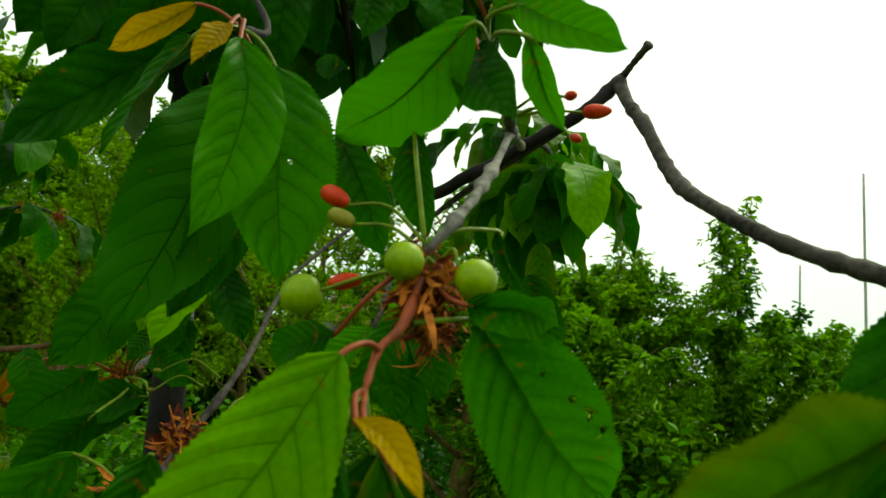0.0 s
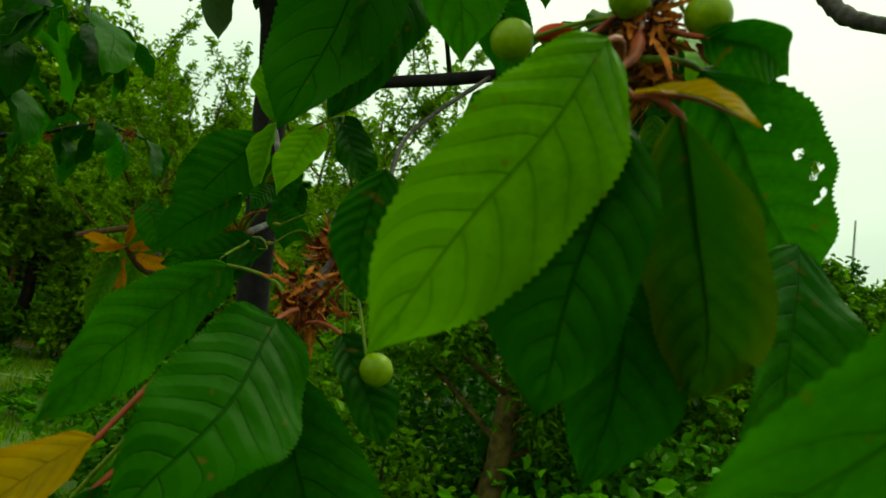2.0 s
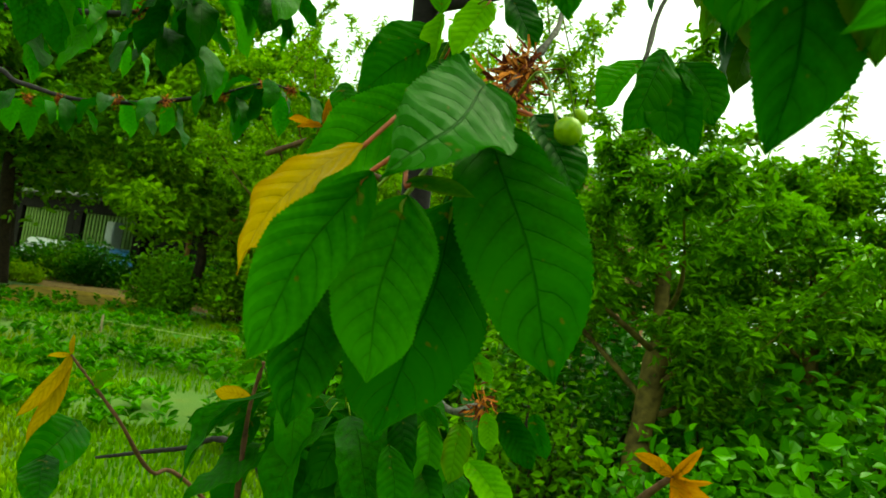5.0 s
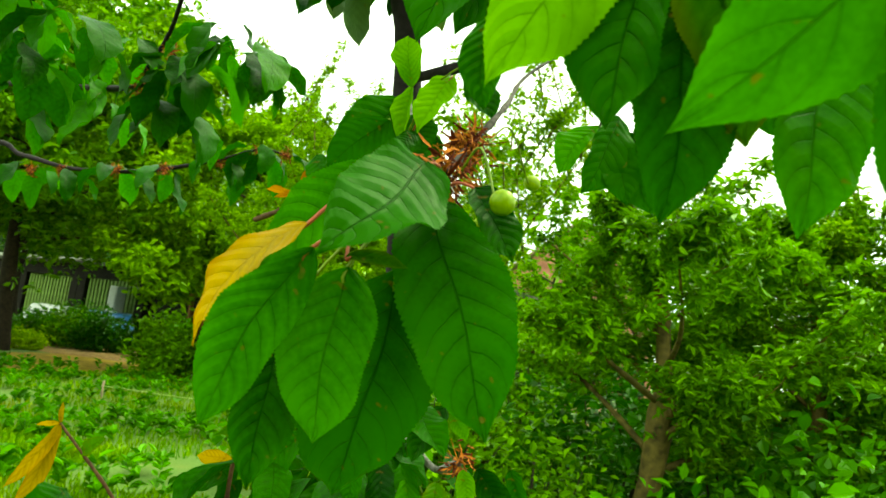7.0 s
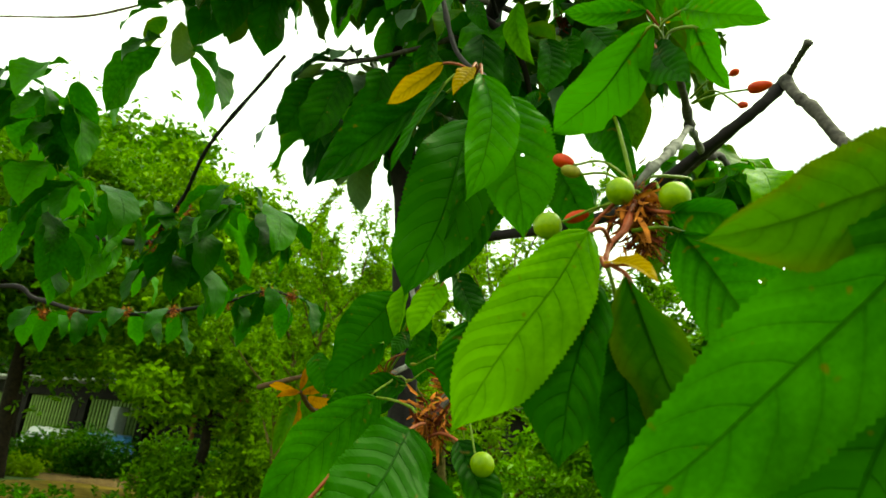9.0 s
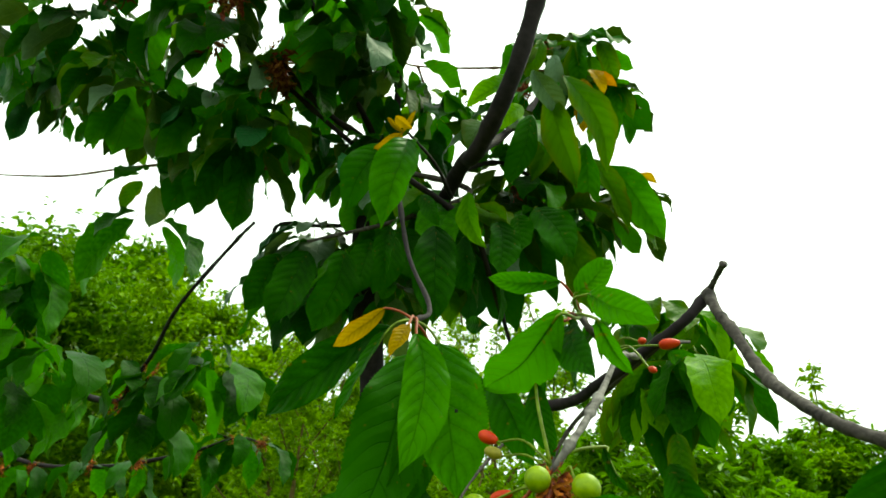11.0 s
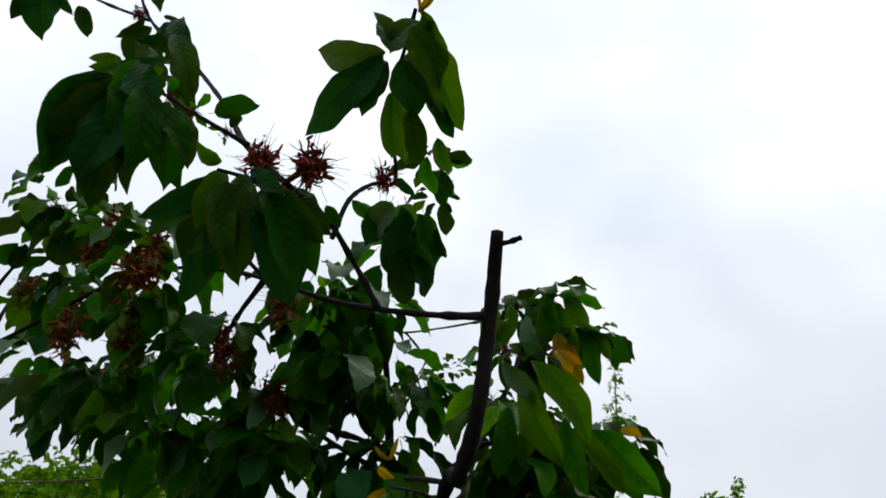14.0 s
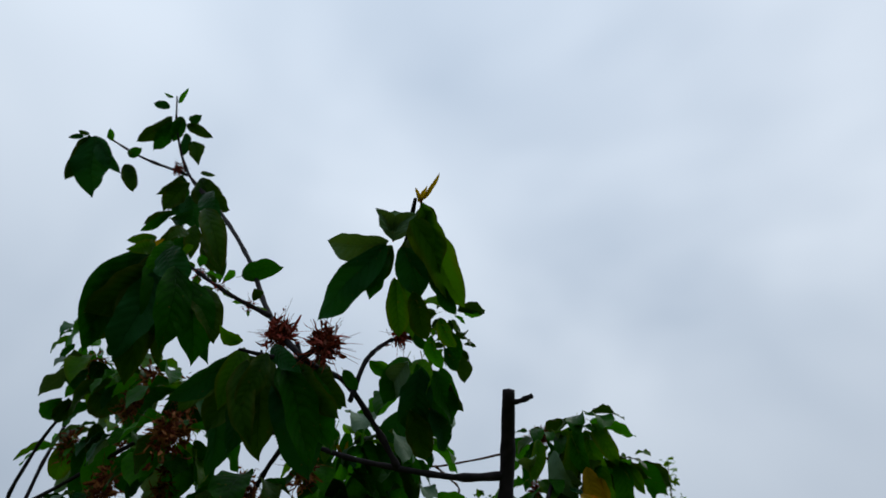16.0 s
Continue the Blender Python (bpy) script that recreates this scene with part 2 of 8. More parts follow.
def plain(name, colour, rough=0.6, metal=0.0, vary=0.25, scale=8.0, bump=0.0, spec=0.5):
    m, n, l, p = material(name)
    x = add_noise(n, l, scale, 5.0)
    lo, hi = tuple(c * (1 - vary) for c in colour), tuple(min(1, c * (1 + vary)) for c in colour)
    l.new(ramp(n, l, x.outputs["Fac"], [(0.3, lo), (0.7, hi)]).outputs["Color"], p.inputs["Base Color"])
    p.inputs["Roughness"].default_value, p.inputs["Metallic"].default_value = rough, metal
    p.inputs["Specular IOR Level"].default_value = spec
    if bump:
        add_bump(n, l, p, add_noise(n, l, scale * 6, 4.0).outputs["Fac"], 0.5, bump)
    return m


def fruit_material(name, low, high, rough, scale=120.0):
    m, n, l, p = material(name)
    x = add_noise(n, l, scale, 3.0)
    y = add_noise(n, l, scale * 4, 2.0)
    tone = math_node(n, l, "ADD", math_node(n, l, "MULTIPLY", x.outputs["Fac"], 0.7), math_node(n, l, "MULTIPLY", y.outputs["Fac"], 0.3))
    l.new(ramp(n, l, tone, [(0.3, low), (0.7, high)]).outputs["Color"], p.inputs["Base Color"])
    p.inputs["Roughness"].default_value = rough
    p.inputs["Specular IOR Level"].default_value = 0.2
    p.inputs["Subsurface Weight"].default_value = 0.12
    p.inputs["Subsurface Radius"].default_value = (0.003, 0.004, 0.001)
    return m


CHERRY_GREEN = fruit_material("unripe_cherry_skin", (0.11, 0.19, 0.002), (0.22, 0.31, 0.004), 0.42)
CHERRY_RED = fruit_material("withered_cherry_skin", (0.34, 0.010, 0.002), (0.52, 0.04, 0.004), 0.45, 200.0)
CHERRY_OLIVE = fruit_material("olive_cherry_skin", (0.12, 0.11, 0.01), (0.22, 0.19, 0.02), 0.45, 200.0)
STALK_GREEN = plain("green_fruit_stalk", (0.10, 0.15, 0.006), 0.5, spec=0.2, vary=0.4, scale=150.0)
STALK_RED = plain("red_leaf_stalk", (0.20, 0.038, 0.013), 0.5, spec=0.2, vary=0.4, scale=150.0)
BRACT = plain("dried_flower_bract", (0.34, 0.10, 0.016), 0.75, spec=0.1, vary=0.65, scale=240.0)
BRACT_CRIMSON = plain("crimson_flower_remains", (0.25, 0.040, 0.028), 0.8, spec=0.1, vary=0.5, scale=200.0)
BRACT_RUST = plain("rusty_flower_remains", (0.21, 0.072, 0.020), 0.8, spec=0.1, vary=0.6, scale=200.0)
BRACT_DARK = plain("brown_flower_remains", (0.10, 0.018, 0.008), 0.8, spec=0.1, vary=0.6, scale=220.0)


# ---------------------------------------------------------------- mesh helpers
def mesh_object(name, verts, faces, materials, parent=None, smooth=True, uv=None, index=None, label=""):
    me = bpy.data.meshes.new(name)
    me.from_pydata([tuple(v) for v in verts] if not isinstance(verts, np.ndarray) else verts.tolist(), [], faces if isinstance(faces, list) else faces.tolist())
    for m in materials:
        me.materials.append(m)
    if index is not None:
        me.polygons.foreach_set("material_index", np.asarray(index, dtype=np.int32))
    if smooth:
        me.polygons.foreach_set("use_smooth", np.ones(len(me.polygons), dtype=bool))
    if uv is not None:
        layer = me.uv_layers.new(name="UVMap")
        loops = np.empty(len(me.loops), dtype=np.int32)
        me.loops.foreach_get("vertex_index", loops)
        layer.data.foreach_set("uv", np.asarray(uv, dtype=np.float32)[loops].ravel())
    me.update()
    ob = new(name, me)
    if parent is not None:
        ob.parent = parent
    if label:
        ob["label"] = label
    return ob


def part(name, bm, mat, parent, label="", smooth=False):
    me = bpy.data.meshes.new(name)
    bm.to_mesh(me)
    bm.free()
    me.materials.append(mat)
    if smooth:
        me.polygons.foreach_set("use_smooth", np.ones(len(me.polygons), dtype=bool))
    ob = new(name, me)
    ob.parent = parent
    if label:
        ob["label"] = label
    return ob


def box(bm, lo, hi, bevel=0.0):
    r = bmesh.ops.create_cube(bm, size=1.0)
    for v in r["verts"]:
        v.co = Vector([(a + b) / 2 + c * (b - a) for a, b, c in zip(lo, hi, v.co)])
    if bevel:
        edges = list({e for v in r["verts"] for e in v.link_edges})
        bmesh.ops.bevel(bm, geom=edges, offset=bevel, segments=2, affect="EDGES", profile=0.5)
    return bm


def smooth_line(pts, steps=6):
    """A Catmull-Rom line through the points."""
    p = [np.array(q, dtype=float) for q in pts]
    if len(p) < 3:
        return np.array([p[0] + (p[-1] - p[0]) * i / steps for i in range(steps + 1)]), np.linspace(0, len(p) - 1, steps + 1)
    q = [2 * p[0] - p[1]] + p + [2 * p[-1] - p[-2]]
    out, where = [], []
    for i in range(1, len(q) - 2):
        for k in range(steps):
            t = k / steps
            out.append(0.5 * (2 * q[i] + (q[i + 1] - q[i - 1]) * t + (2 * q[i - 1] - 5 * q[i] + 4 * q[i + 1] - q[i + 2]) * t * t
                              + (3 * q[i] - q[i - 1] - 3 * q[i + 1] + q[i + 2]) * t ** 3))
            where.append(i - 1 + t)
    out.append(p[-1])
    where.append(len(p) - 1)
    return np.array(out), np.array(where)


def tube_data(pts, radii, sides=8, steps=6, knobs=0.0, seed=0):
    """Verts and faces of a rounded tube along a smooth line, with knobs like a twig's nodes."""
    line, where = smooth_line(pts, steps)
    rad = np.interp(where, np.arange(len(radii)), radii)
    rng = np.random.default_rng(seed)
    if knobs:
        rad = rad * (1 + knobs * (rng.random(len(rad)) ** 3) * 2.0)
    tang = np.gradient(line, axis=0)
    tang /= np.linalg.norm(tang, axis=1)[:, None] + 1e-12
    ref = np.array([0.31, 0.17, 0.93]) if abs(tang[0][2]) < 0.8 else np.array([0.9, 0.3, 0.1])
    verts, faces = [], []
    s = np.cross(tang[0], ref)
    for i in range(len(line)):
        s = s - tang[i] * (s @ tang[i])
        s /= np.linalg.norm(s)
        b = np.cross(tang[i], s)
        for k in range(sides):
            a = 2 * math.pi * k / sides
            r = rad[i] * (1 + (knobs * 0.5 * (rng.random() - 0.5) if knobs else 0))
            verts.append(line[i] + (s * math.cos(a) + b * math.sin(a)) * r)
    for i in range(len(line) - 1):
        for k in range(sides):
            k2 = (k + 1) % sides
            faces.append((i * sides + k, i * sides + k2, (i + 1) * sides + k2, (i + 1) * sides + k))
    n = len(verts)
    verts.append(line[0] - tang[0] * rad[0] * 0.3)
    verts.append(line[-1] + tang[-1] * rad[-1] * 0.3)
    for k in range(sides):
        k2 = (k + 1) % sides
        faces.append((k2, k, n))
        faces.append(((len(line) - 1) * sides + k, (len(line) - 1) * sides + k2, n + 1))
    return verts, faces


def twig(parent, pts, radii, mat=BARK_TWIG, name="branch", sides=9, steps=7, knobs=0.25, seed=0, label=""):
    v, f = tube_data(pts, radii, sides, steps, knobs, seed)
    return mesh_object(name, v, f, [mat], parent, label=label)


# ---------------------------------------------------------------- cherry leaves and fruit
PROFILE_U = [0.0, 0.02, 0.06, 0.12, 0.20, 0.30, 0.42, 0.54, 0.66, 0.76, 0.84, 0.90, 0.94, 0.97, 1.0]
PROFILE_W = [0.05, 0.22, 0.44, 0.63, 0.80, 0.93, 1.0, 0.99, 0.92, 0.79, 0.60, 0.39, 0.22, 0.09, 0.0]


def leaf_grid(length, width, bend, fold, wave, twist, seed, nu, nv, teeth):
    """A leaf blade from (0,0,0) to (length,0,0), its face to +z: verts, faces, uv."""
    rng = np.random.default_rng(seed)
    ph = rng.random(8) * 6.28
    skew, sickle = 0.07 * rng.normal(), 0.035 * rng.normal() * length
    us = np.linspace(0, 1, nu + 1)
    side = np.linspace(-1, 1, 2 * nv + 1)
    verts, uv = [], []
    for i, u in enumerate(us):
        w = np.interp(u, PROFILE_U, PROFILE_W) * width / 2
        a = bend * (0.5 - u)
        if abs(bend) > 1e-3:
            x = 0.5 * length * (1 + math.sin(bend * (u - 0.5)) / math.sin(bend / 2))
            z = 0.5 * length * (math.cos(bend * (u - 0.5)) - math.cos(bend / 2)) / math.sin(bend / 2)
        else:
            x, z = u * length, 0.0
        tooth = (1.0 + (0.03 if (i * 92 // nu) % 2 else -0.014) * (0.6 + 0.8 * rng.random())) if teeth and 0.05 < u < 0.97 else 1.0
        sway = sickle * math.sin(math.pi * u) + 0.012 * length * math.sin(7.0 * u + ph[3]) * u * (1 - u) * 4
        for s in side:
            k = abs(s)
            rim = 1 + skew * s + 0.045 * math.sin(6.0 * u + ph[4] + (2.1 if s > 0 else 0.0)) + 0.025 * math.sin(15.0 * u + ph[5] + (0.9 if s > 0 else 0.0))
            f = fold + 0.15 * math.sin(5 * u + ph[2])
            y = w * rim * s * math.cos(f * (0.6 + 0.4 * k)) * (1 + (tooth - 1) * k ** 6) + sway
            lift = w * k * math.sin(f)
            lift += wave * width * k * k * math.sin(9.0 * u + ph[0] + (1.7 if s > 0 else 0.0) + ph[1])
            lift += 0.5 * wave * width * k ** 3 * math.sin(23.0 * u + ph[6] + (1.1 if s > 0 else 0.0))
            pucker = abs(math.cos(math.pi * 9.0 * (u - 0.10 * k - 0.11 * k * k + (0.05 if s > 0 else 0.0)))) if nu > 20 else 0.0
            lift += 0.06 * width * (pucker - 0.5) * k ** 0.5 * (1.15 - k) * (0.6 + 0.4 * math.sin(8.0 * u + 3.0 * s + ph[7]))
            tw = twist * (u - 0.3)
            yy, ll = y * math.cos(tw) - lift * math.sin(tw), y * math.sin(tw) + lift * math.cos(tw)
            verts.append((x - ll * math.sin(-a), yy, z + ll * math.cos(a)))
            uv.append((u, 0.5 + 0.5 * s))
    m = len(side)
    faces = [(i * m + j, (i + 1) * m + j, (i + 1) * m + j + 1, i * m + j + 1) for i in range(nu) for j in range(m - 1)]
    return np.array(verts), faces, uv


def aim(base, tip, normal):
    x = (Vector(tip) - Vector(base)).normalized()
    z = Vector(normal)
    z = (z - x * z.dot(x)).normalized()
    y = z.cross(x)
    return Matrix(((x.x, y.x, z.x, base[0]), (x.y, y.y, z.y, base[1]), (x.z, y.z, z.z, base[2]), (0, 0, 0, 1)))


LEAF_COUNT = [0]


def leaf(parent, base, tip, normal, width, kind="mature", bend=0.5, fold=0.25, stalk=None, wave=0.075, twist=0.0, holes=(), label=""):
    """One leaf of its own, from the blade's base to its tip, with a stalk to the twig."""
    LEAF_COUNT[0] += 1
    seed = LEAF_COUNT[0]
    length = (Vector(tip) - Vector(base)).length
    nu, nv = (180, 24) if holes else (92, 6)
    v, f, uv = leaf_grid(length, width, bend, fold, wave, twist, seed, nu, nv, True)
    if holes:
        mid = [(np.mean([uv[k][0] for k in q]), np.mean([uv[k][1] for k in q])) for q in f]
        f = [q for q, c in zip(f, mid) if not any(((c[0] - hu) / hr) ** 2 + ((c[1] - hv) / (hr * 1.6)) ** 2 < 1 + 0.9 * noise.noise((c[0] * 45, c[1] * 25, seed)) for hu, hv, hr in holes)]
    m = aim(base, tip, normal)
    idx = [0] * len(f)
    inv = m.inverted()
    ru = 0.001
    line = [tuple(v[(nu * i // 72) * (2 * nv + 1) + nv]) for i in range(0, 64, 9)]
    line = [(p[0], p[1], p[2] - 0.0011) for p in line]
    radii = [ru * (1 - 0.85 * k / (len(line) - 1)) for k in range(len(line))]
    if stalk is not None:
        s = inv @ Vector(stalk)
        e = Vector(line[0])
        k = s.lerp(e, 0.55) + Vector((-0.1, 0, 0.12)) * (s - e).length
        line, radii = [tuple(s), tuple(k)] + line, [ru * 1.2, ru] + radii
    tv, tf = tube_data(line, radii, 5, 3)
    n = len(v)
    v = np.vstack([v, np.array(tv)])
    uv = uv + [(0.5, 0.5)] * len(tv)
    f = f + [tuple(k + n for k in q) for q in tf]
    idx += [1] * len(tf)
    stalk_mat = STALK_RED if kind in ("bronze", "turning", "orange", "young") or seed % 3 == 0 else STALK_GREEN
    ob = mesh_object("leaf", v, f, [LEAVES[kind], stalk_mat], parent, uv=uv, index=idx, label=label)
    ob.matrix_local = m
    return ob


LEAF_SHARED = {}


def shared_leaf(kind, k):
    """A few lighter leaf meshes, one unit long with a short stalk, for leaves farther off."""
    if (kind, k) not in LEAF_SHARED:
        rng = np.random.default_rng(100 + k)
        v, f, uv = leaf_grid(1.0, 0.37 + 0.13 * rng.random(), 0.35 + 0.95 * rng.random(), 0.1 + 0.5 * rng.random(), 0.085, 0.8 * (rng.random() - 0.5), k, 24, 2, True)
        idx = [0] * len(f)
        tv, tf = tube_data([(-0.15, 0, -0.02), (-0.08, 0, 0.0), tuple(v[2])], [0.006, 0.006, 0.006], 4, 1)
        n = len(v)
        f = f + [tuple(q + n for q in t) for t in tf]
        me = bpy.data.meshes.new("leaf")
        me.from_pydata(np.vstack([v, np.array(tv)]).tolist(), [], f)
        me.materials.append(LEAVES[kind])
        me.materials.append(STALK_GREEN)
        me.polygons.foreach_set("material_index", np.array(idx + [1] * len(tf), dtype=np.int32))
        me.polygons.foreach_set("use_smooth", np.ones(len(me.polygons), dtype=bool))
        layer = me.uv_layers.new(name="UVMap")
        loops = np.empty(len(me.loops), dtype=np.int32)
        me.loops.foreach_get("vertex_index", loops)
        layer.data.foreach_set("uv", np.array(uv + [(0.5, 0.5)] * len(tv), dtype=np.float32)[loops].ravel())
        me.update()
        LEAF_SHARED[(kind, k)] = me
    return LEAF_SHARED[(kind, k)]


def far_leaf(parent, base, tip, normal, kind="mature", k=0, size=1.0):
    ob = new("leaf", shared_leaf(kind, k))
    ob.parent = parent
    length = (Vector(tip) - Vector(base)).length
    ob.matrix_local = aim(base, tip, normal) @ Matrix.Diagonal((length, length * size, length, 1))
    return ob


def joined_leaves(parent, placed, kind):
    """Leaves too many to part singly, joined into one mesh of one sort."""
    vs, fs, uvs, ids, n = [], [], [], [], 0
    for base, tip, nrm, k, size in placed:
        me = shared_leaf(kind, k)
        v = np.empty(len(me.vertices) * 3, dtype=np.float32)
        me.vertices.foreach_get("co", v)
        length = (Vector(tip) - Vector(base)).length
        m = np.array(aim(base, tip, nrm) @ Matrix.Diagonal((length, length * size, length, 1)))
        v = v.reshape(-1, 3) @ m[:3, :3].T + m[:3, 3]
        uv = [None] * len(me.vertices)
        for lp, d in zip(me.loops, me.uv_layers[0].data):
            uv[lp.vertex_index] = tuple(d.uv)
        vs.append(v)
        fs += [tuple(q + n for q in p.vertices) for p in me.polygons]
        ids += [p.material_index for p in me.polygons]
        uvs += uv
        n += len(v)
    ob = mesh_object("foliage", np.vstack(vs), fs, [LEAVES[kind], STALK_GREEN], parent, uv=uvs, index=ids)
    ob["kind"] = "stuff"
    return ob


def spray(parent, hub, count, length, seed, kinds=("mature",), droop=0.9, stem=0.035, lean=(0, 0, 0), join=False):
    """A rosette of hanging leaves round a spur."""
    placed = {}
    rng = np.random.default_rng(seed)
    count = int(count * 1.5) if join else count
    start = rng.random() * 6.28
    for i in range(count):
        a = start + 6.283 * (i + 0.5 * rng.random()) / count
        out = np.array([math.cos(a), math.sin(a), 0.15 + 0.35 * (rng.random() - 0.5)]) + np.array(lean)
        base = np.array(hub) + out * stem * (0.7 + 0.6 * rng.random())
        d = out * (0.55 + 0.5 * rng.random()) + np.array([0, 0, -droop * (0.5 + 0.8 * rng.random())])
        d /= np.linalg.norm(d)
        ln = length * (0.4 + 0.68 * rng.random() if join else 0.72 + 0.5 * rng.random())
        nrm = np.array([out[0], out[1], 0.9]) + 0.5 * (rng.random(3) - 0.5)
        kind, k, size = kinds[int(rng.random() * len(kinds))], int(rng.integers(9)), 0.85 + 0.35 * rng.random()
        if join:
            placed.setdefault(kind, []).append((tuple(base), tuple(base + d * ln), tuple(nrm), k, size))
        else:
            far_leaf(parent, tuple(base), tuple(base + d * ln), tuple(nrm), kind, k, size)
    for kind in sorted(placed):
        joined_leaves(parent, placed[kind], kind)


def ball_data(centre, radius, axis, stretch, taper, n=20, m=14):
    z = np.array(axis, dtype=float)
    z /= np.linalg.norm(z)
    x = np.cross(z, [0.3, 0.9, 0.2])
    x /= np.linalg.norm(x)
    y = np.cross(z, x)
    verts, faces = [], []
    for i in range(m + 1):
        t = math.pi * i / m
        for k in range(n):
            a = 2 * math.pi * k / n
            r = radius * math.sin(t) * (1 + taper * math.cos(t)) * (1 - 0.035 * math.exp(-((a - 1.0) / 0.35) ** 2))
            h = radius * stretch * (math.cos(t) - (0.10 * math.exp(-(t / 0.35) ** 2)))
            verts.append(np.array(centre) + (x * math.cos(a) + y * math.sin(a)) * r + z * h)
    for i in range(m):
        for k in range(n):
            k2 = (k + 1) % n
            faces.append((i * n + k, (i + 1) * n + k, (i + 1) * n + k2, i * n + k2))
    return verts, faces


def cherry(parent, centre, radius, hub, mat=CHERRY_GREEN, stretch=1.05, taper=0.0, sag=0.25, name="cherry", label="", stalk_mat=STALK_GREEN, axis=None):
    """A young fruit on its stalk."""
    c, h = np.array(centre), np.array(hub)
    way = (h - c) / np.linalg.norm(h - c) if axis is None else np.array(axis) / np.linalg.norm(axis)
    v, f = ball_data(c, radius, way, stretch, taper)
    idx = [0] * len(f)
    top = c + way * radius * stretch * 0.88
    midp = (top + h) / 2 + np.array([0, 0, 1]) * sag * np.linalg.norm(h - top)
    tv, tf = tube_data([top, top + way * radius * 0.35, midp, h], [0.0011, 0.0007, 0.0007, 0.001], 6, 5)
    n = len(v)
    return mesh_object(name, v + tv, f + [tuple(k + n for k in q) for q in tf], [mat, stalk_mat], parent, index=idx + [1] * len(tf), label=label)


def remains(parent, centre, size, count, seed, down=0.6, hairs=8, dark=False, rust=False):
    """Withered flower bracts and scales, a dense tuft round the spur."""
    rng = np.random.default_rng(seed)
    verts, faces, idx = [], [], []
    c = np.array(centre)
    for i in range(int(count * (2.6 if dark else 1.8))):
        d = rng.normal(size=3) * np.array([1, 1, 0.8]) + np.array([0, 0, -down])
        d /= np.linalg.norm(d)
        start = c + d * size * 0.12 + rng.normal(size=3) * size * (0.75 if dark else 1.0) * np.array([0.24, 0.24, 0.62 if rust else 0.34])
        ln = size * (0.16 + 0.24 * rng.random() if dark else 0.22 + 0.36 * rng.random())
        side = np.cross(d, rng.normal(size=3))
        side /= np.linalg.norm(side)
        up = np.cross(side, d)
        w = size * (0.035 + 0.05 * rng.random())
        n = len(verts)
        curl = rng.normal() * 0.7
        for k in range(5):
            t = k / 4
            ww = w * math.sin(math.pi * (0.15 + 0.72 * t)) * (1 if i % 4 else 0.4)
            p = start + d * ln * t + up * curl * ln * t * t + rng.normal(size=3) * size * 0.012
            verts += [p - side * ww + up * ww * 0.6, p, p + side * ww + up * ww * 0.6]
        for k in range(4):
            a = n + 3 * k
            faces += [(a, a + 1, a + 4, a + 3), (a + 1, a + 2, a + 5, a + 4)]
            idx += [0 if i % 20 < 11 else 1] * 2
    for i in range(int(hairs * (1.8 if dark else 1.0))):
        d = rng.normal(size=3) + np.array([0, 0, -0.2])
        d /= np.linalg.norm(d)
        ln = size * (0.7 + 0.7 * rng.random())
        tv, tf = tube_data([c, c + d * ln * 0.5 + rng.normal(size=3) * size * 0.05, c + d * ln], [0.0005, 0.0004, 0.0003], 4, 3)
        n = len(verts)
        verts += tv
        faces += [tuple(q + n for q in t) for t in tf]
        idx += [1 if i % 3 else 0] * len(tf)
    return mesh_object("flower_tuft", verts, faces, [BRACT_RUST if rust else BRACT_CRIMSON if dark else BRACT, BRACT_DARK], parent, index=idx)


# ---------------------------------------------------------------- trees farther off
def leaf_cloud(centres, normals, axes, length, width, fold=0.25):
    """Folded six-cornered leaves, many at once."""
    n = len(centres)
    a = axes / (np.linalg.norm(axes, axis=1)[:, None] + 1e-9)
    z = normals - a * np.sum(normals * a, axis=1)[:, None]
    z /= np.linalg.norm(z, axis=1)[:, None] + 1e-9
    s = np.cross(z, a)
    L, Wd = length[:, None], width[:, None]
    rows = [centres - a * L * 0.5, centres - a * L * 0.12 - s * Wd * 0.5 + z * Wd * fold, centres + a * L * 0.22 - s * Wd * 0.4 + z * Wd * fold * 0.8,
            centres + a * L * 0.5 - z * L * 0.08, centres + a * L * 0.22 + s * Wd * 0.4 + z * Wd * fold * 0.8, centres - a * L * 0.12 + s * Wd * 0.5 + z * Wd * fold]
    verts = np.stack(rows, axis=1).reshape(-1, 3)
    base = (np.arange(n) * 6)[:, None]
    faces = np.concatenate([base + np.array([0, 1, 2, 3]), base + np.array([0, 3, 4, 5])])
    return verts, faces


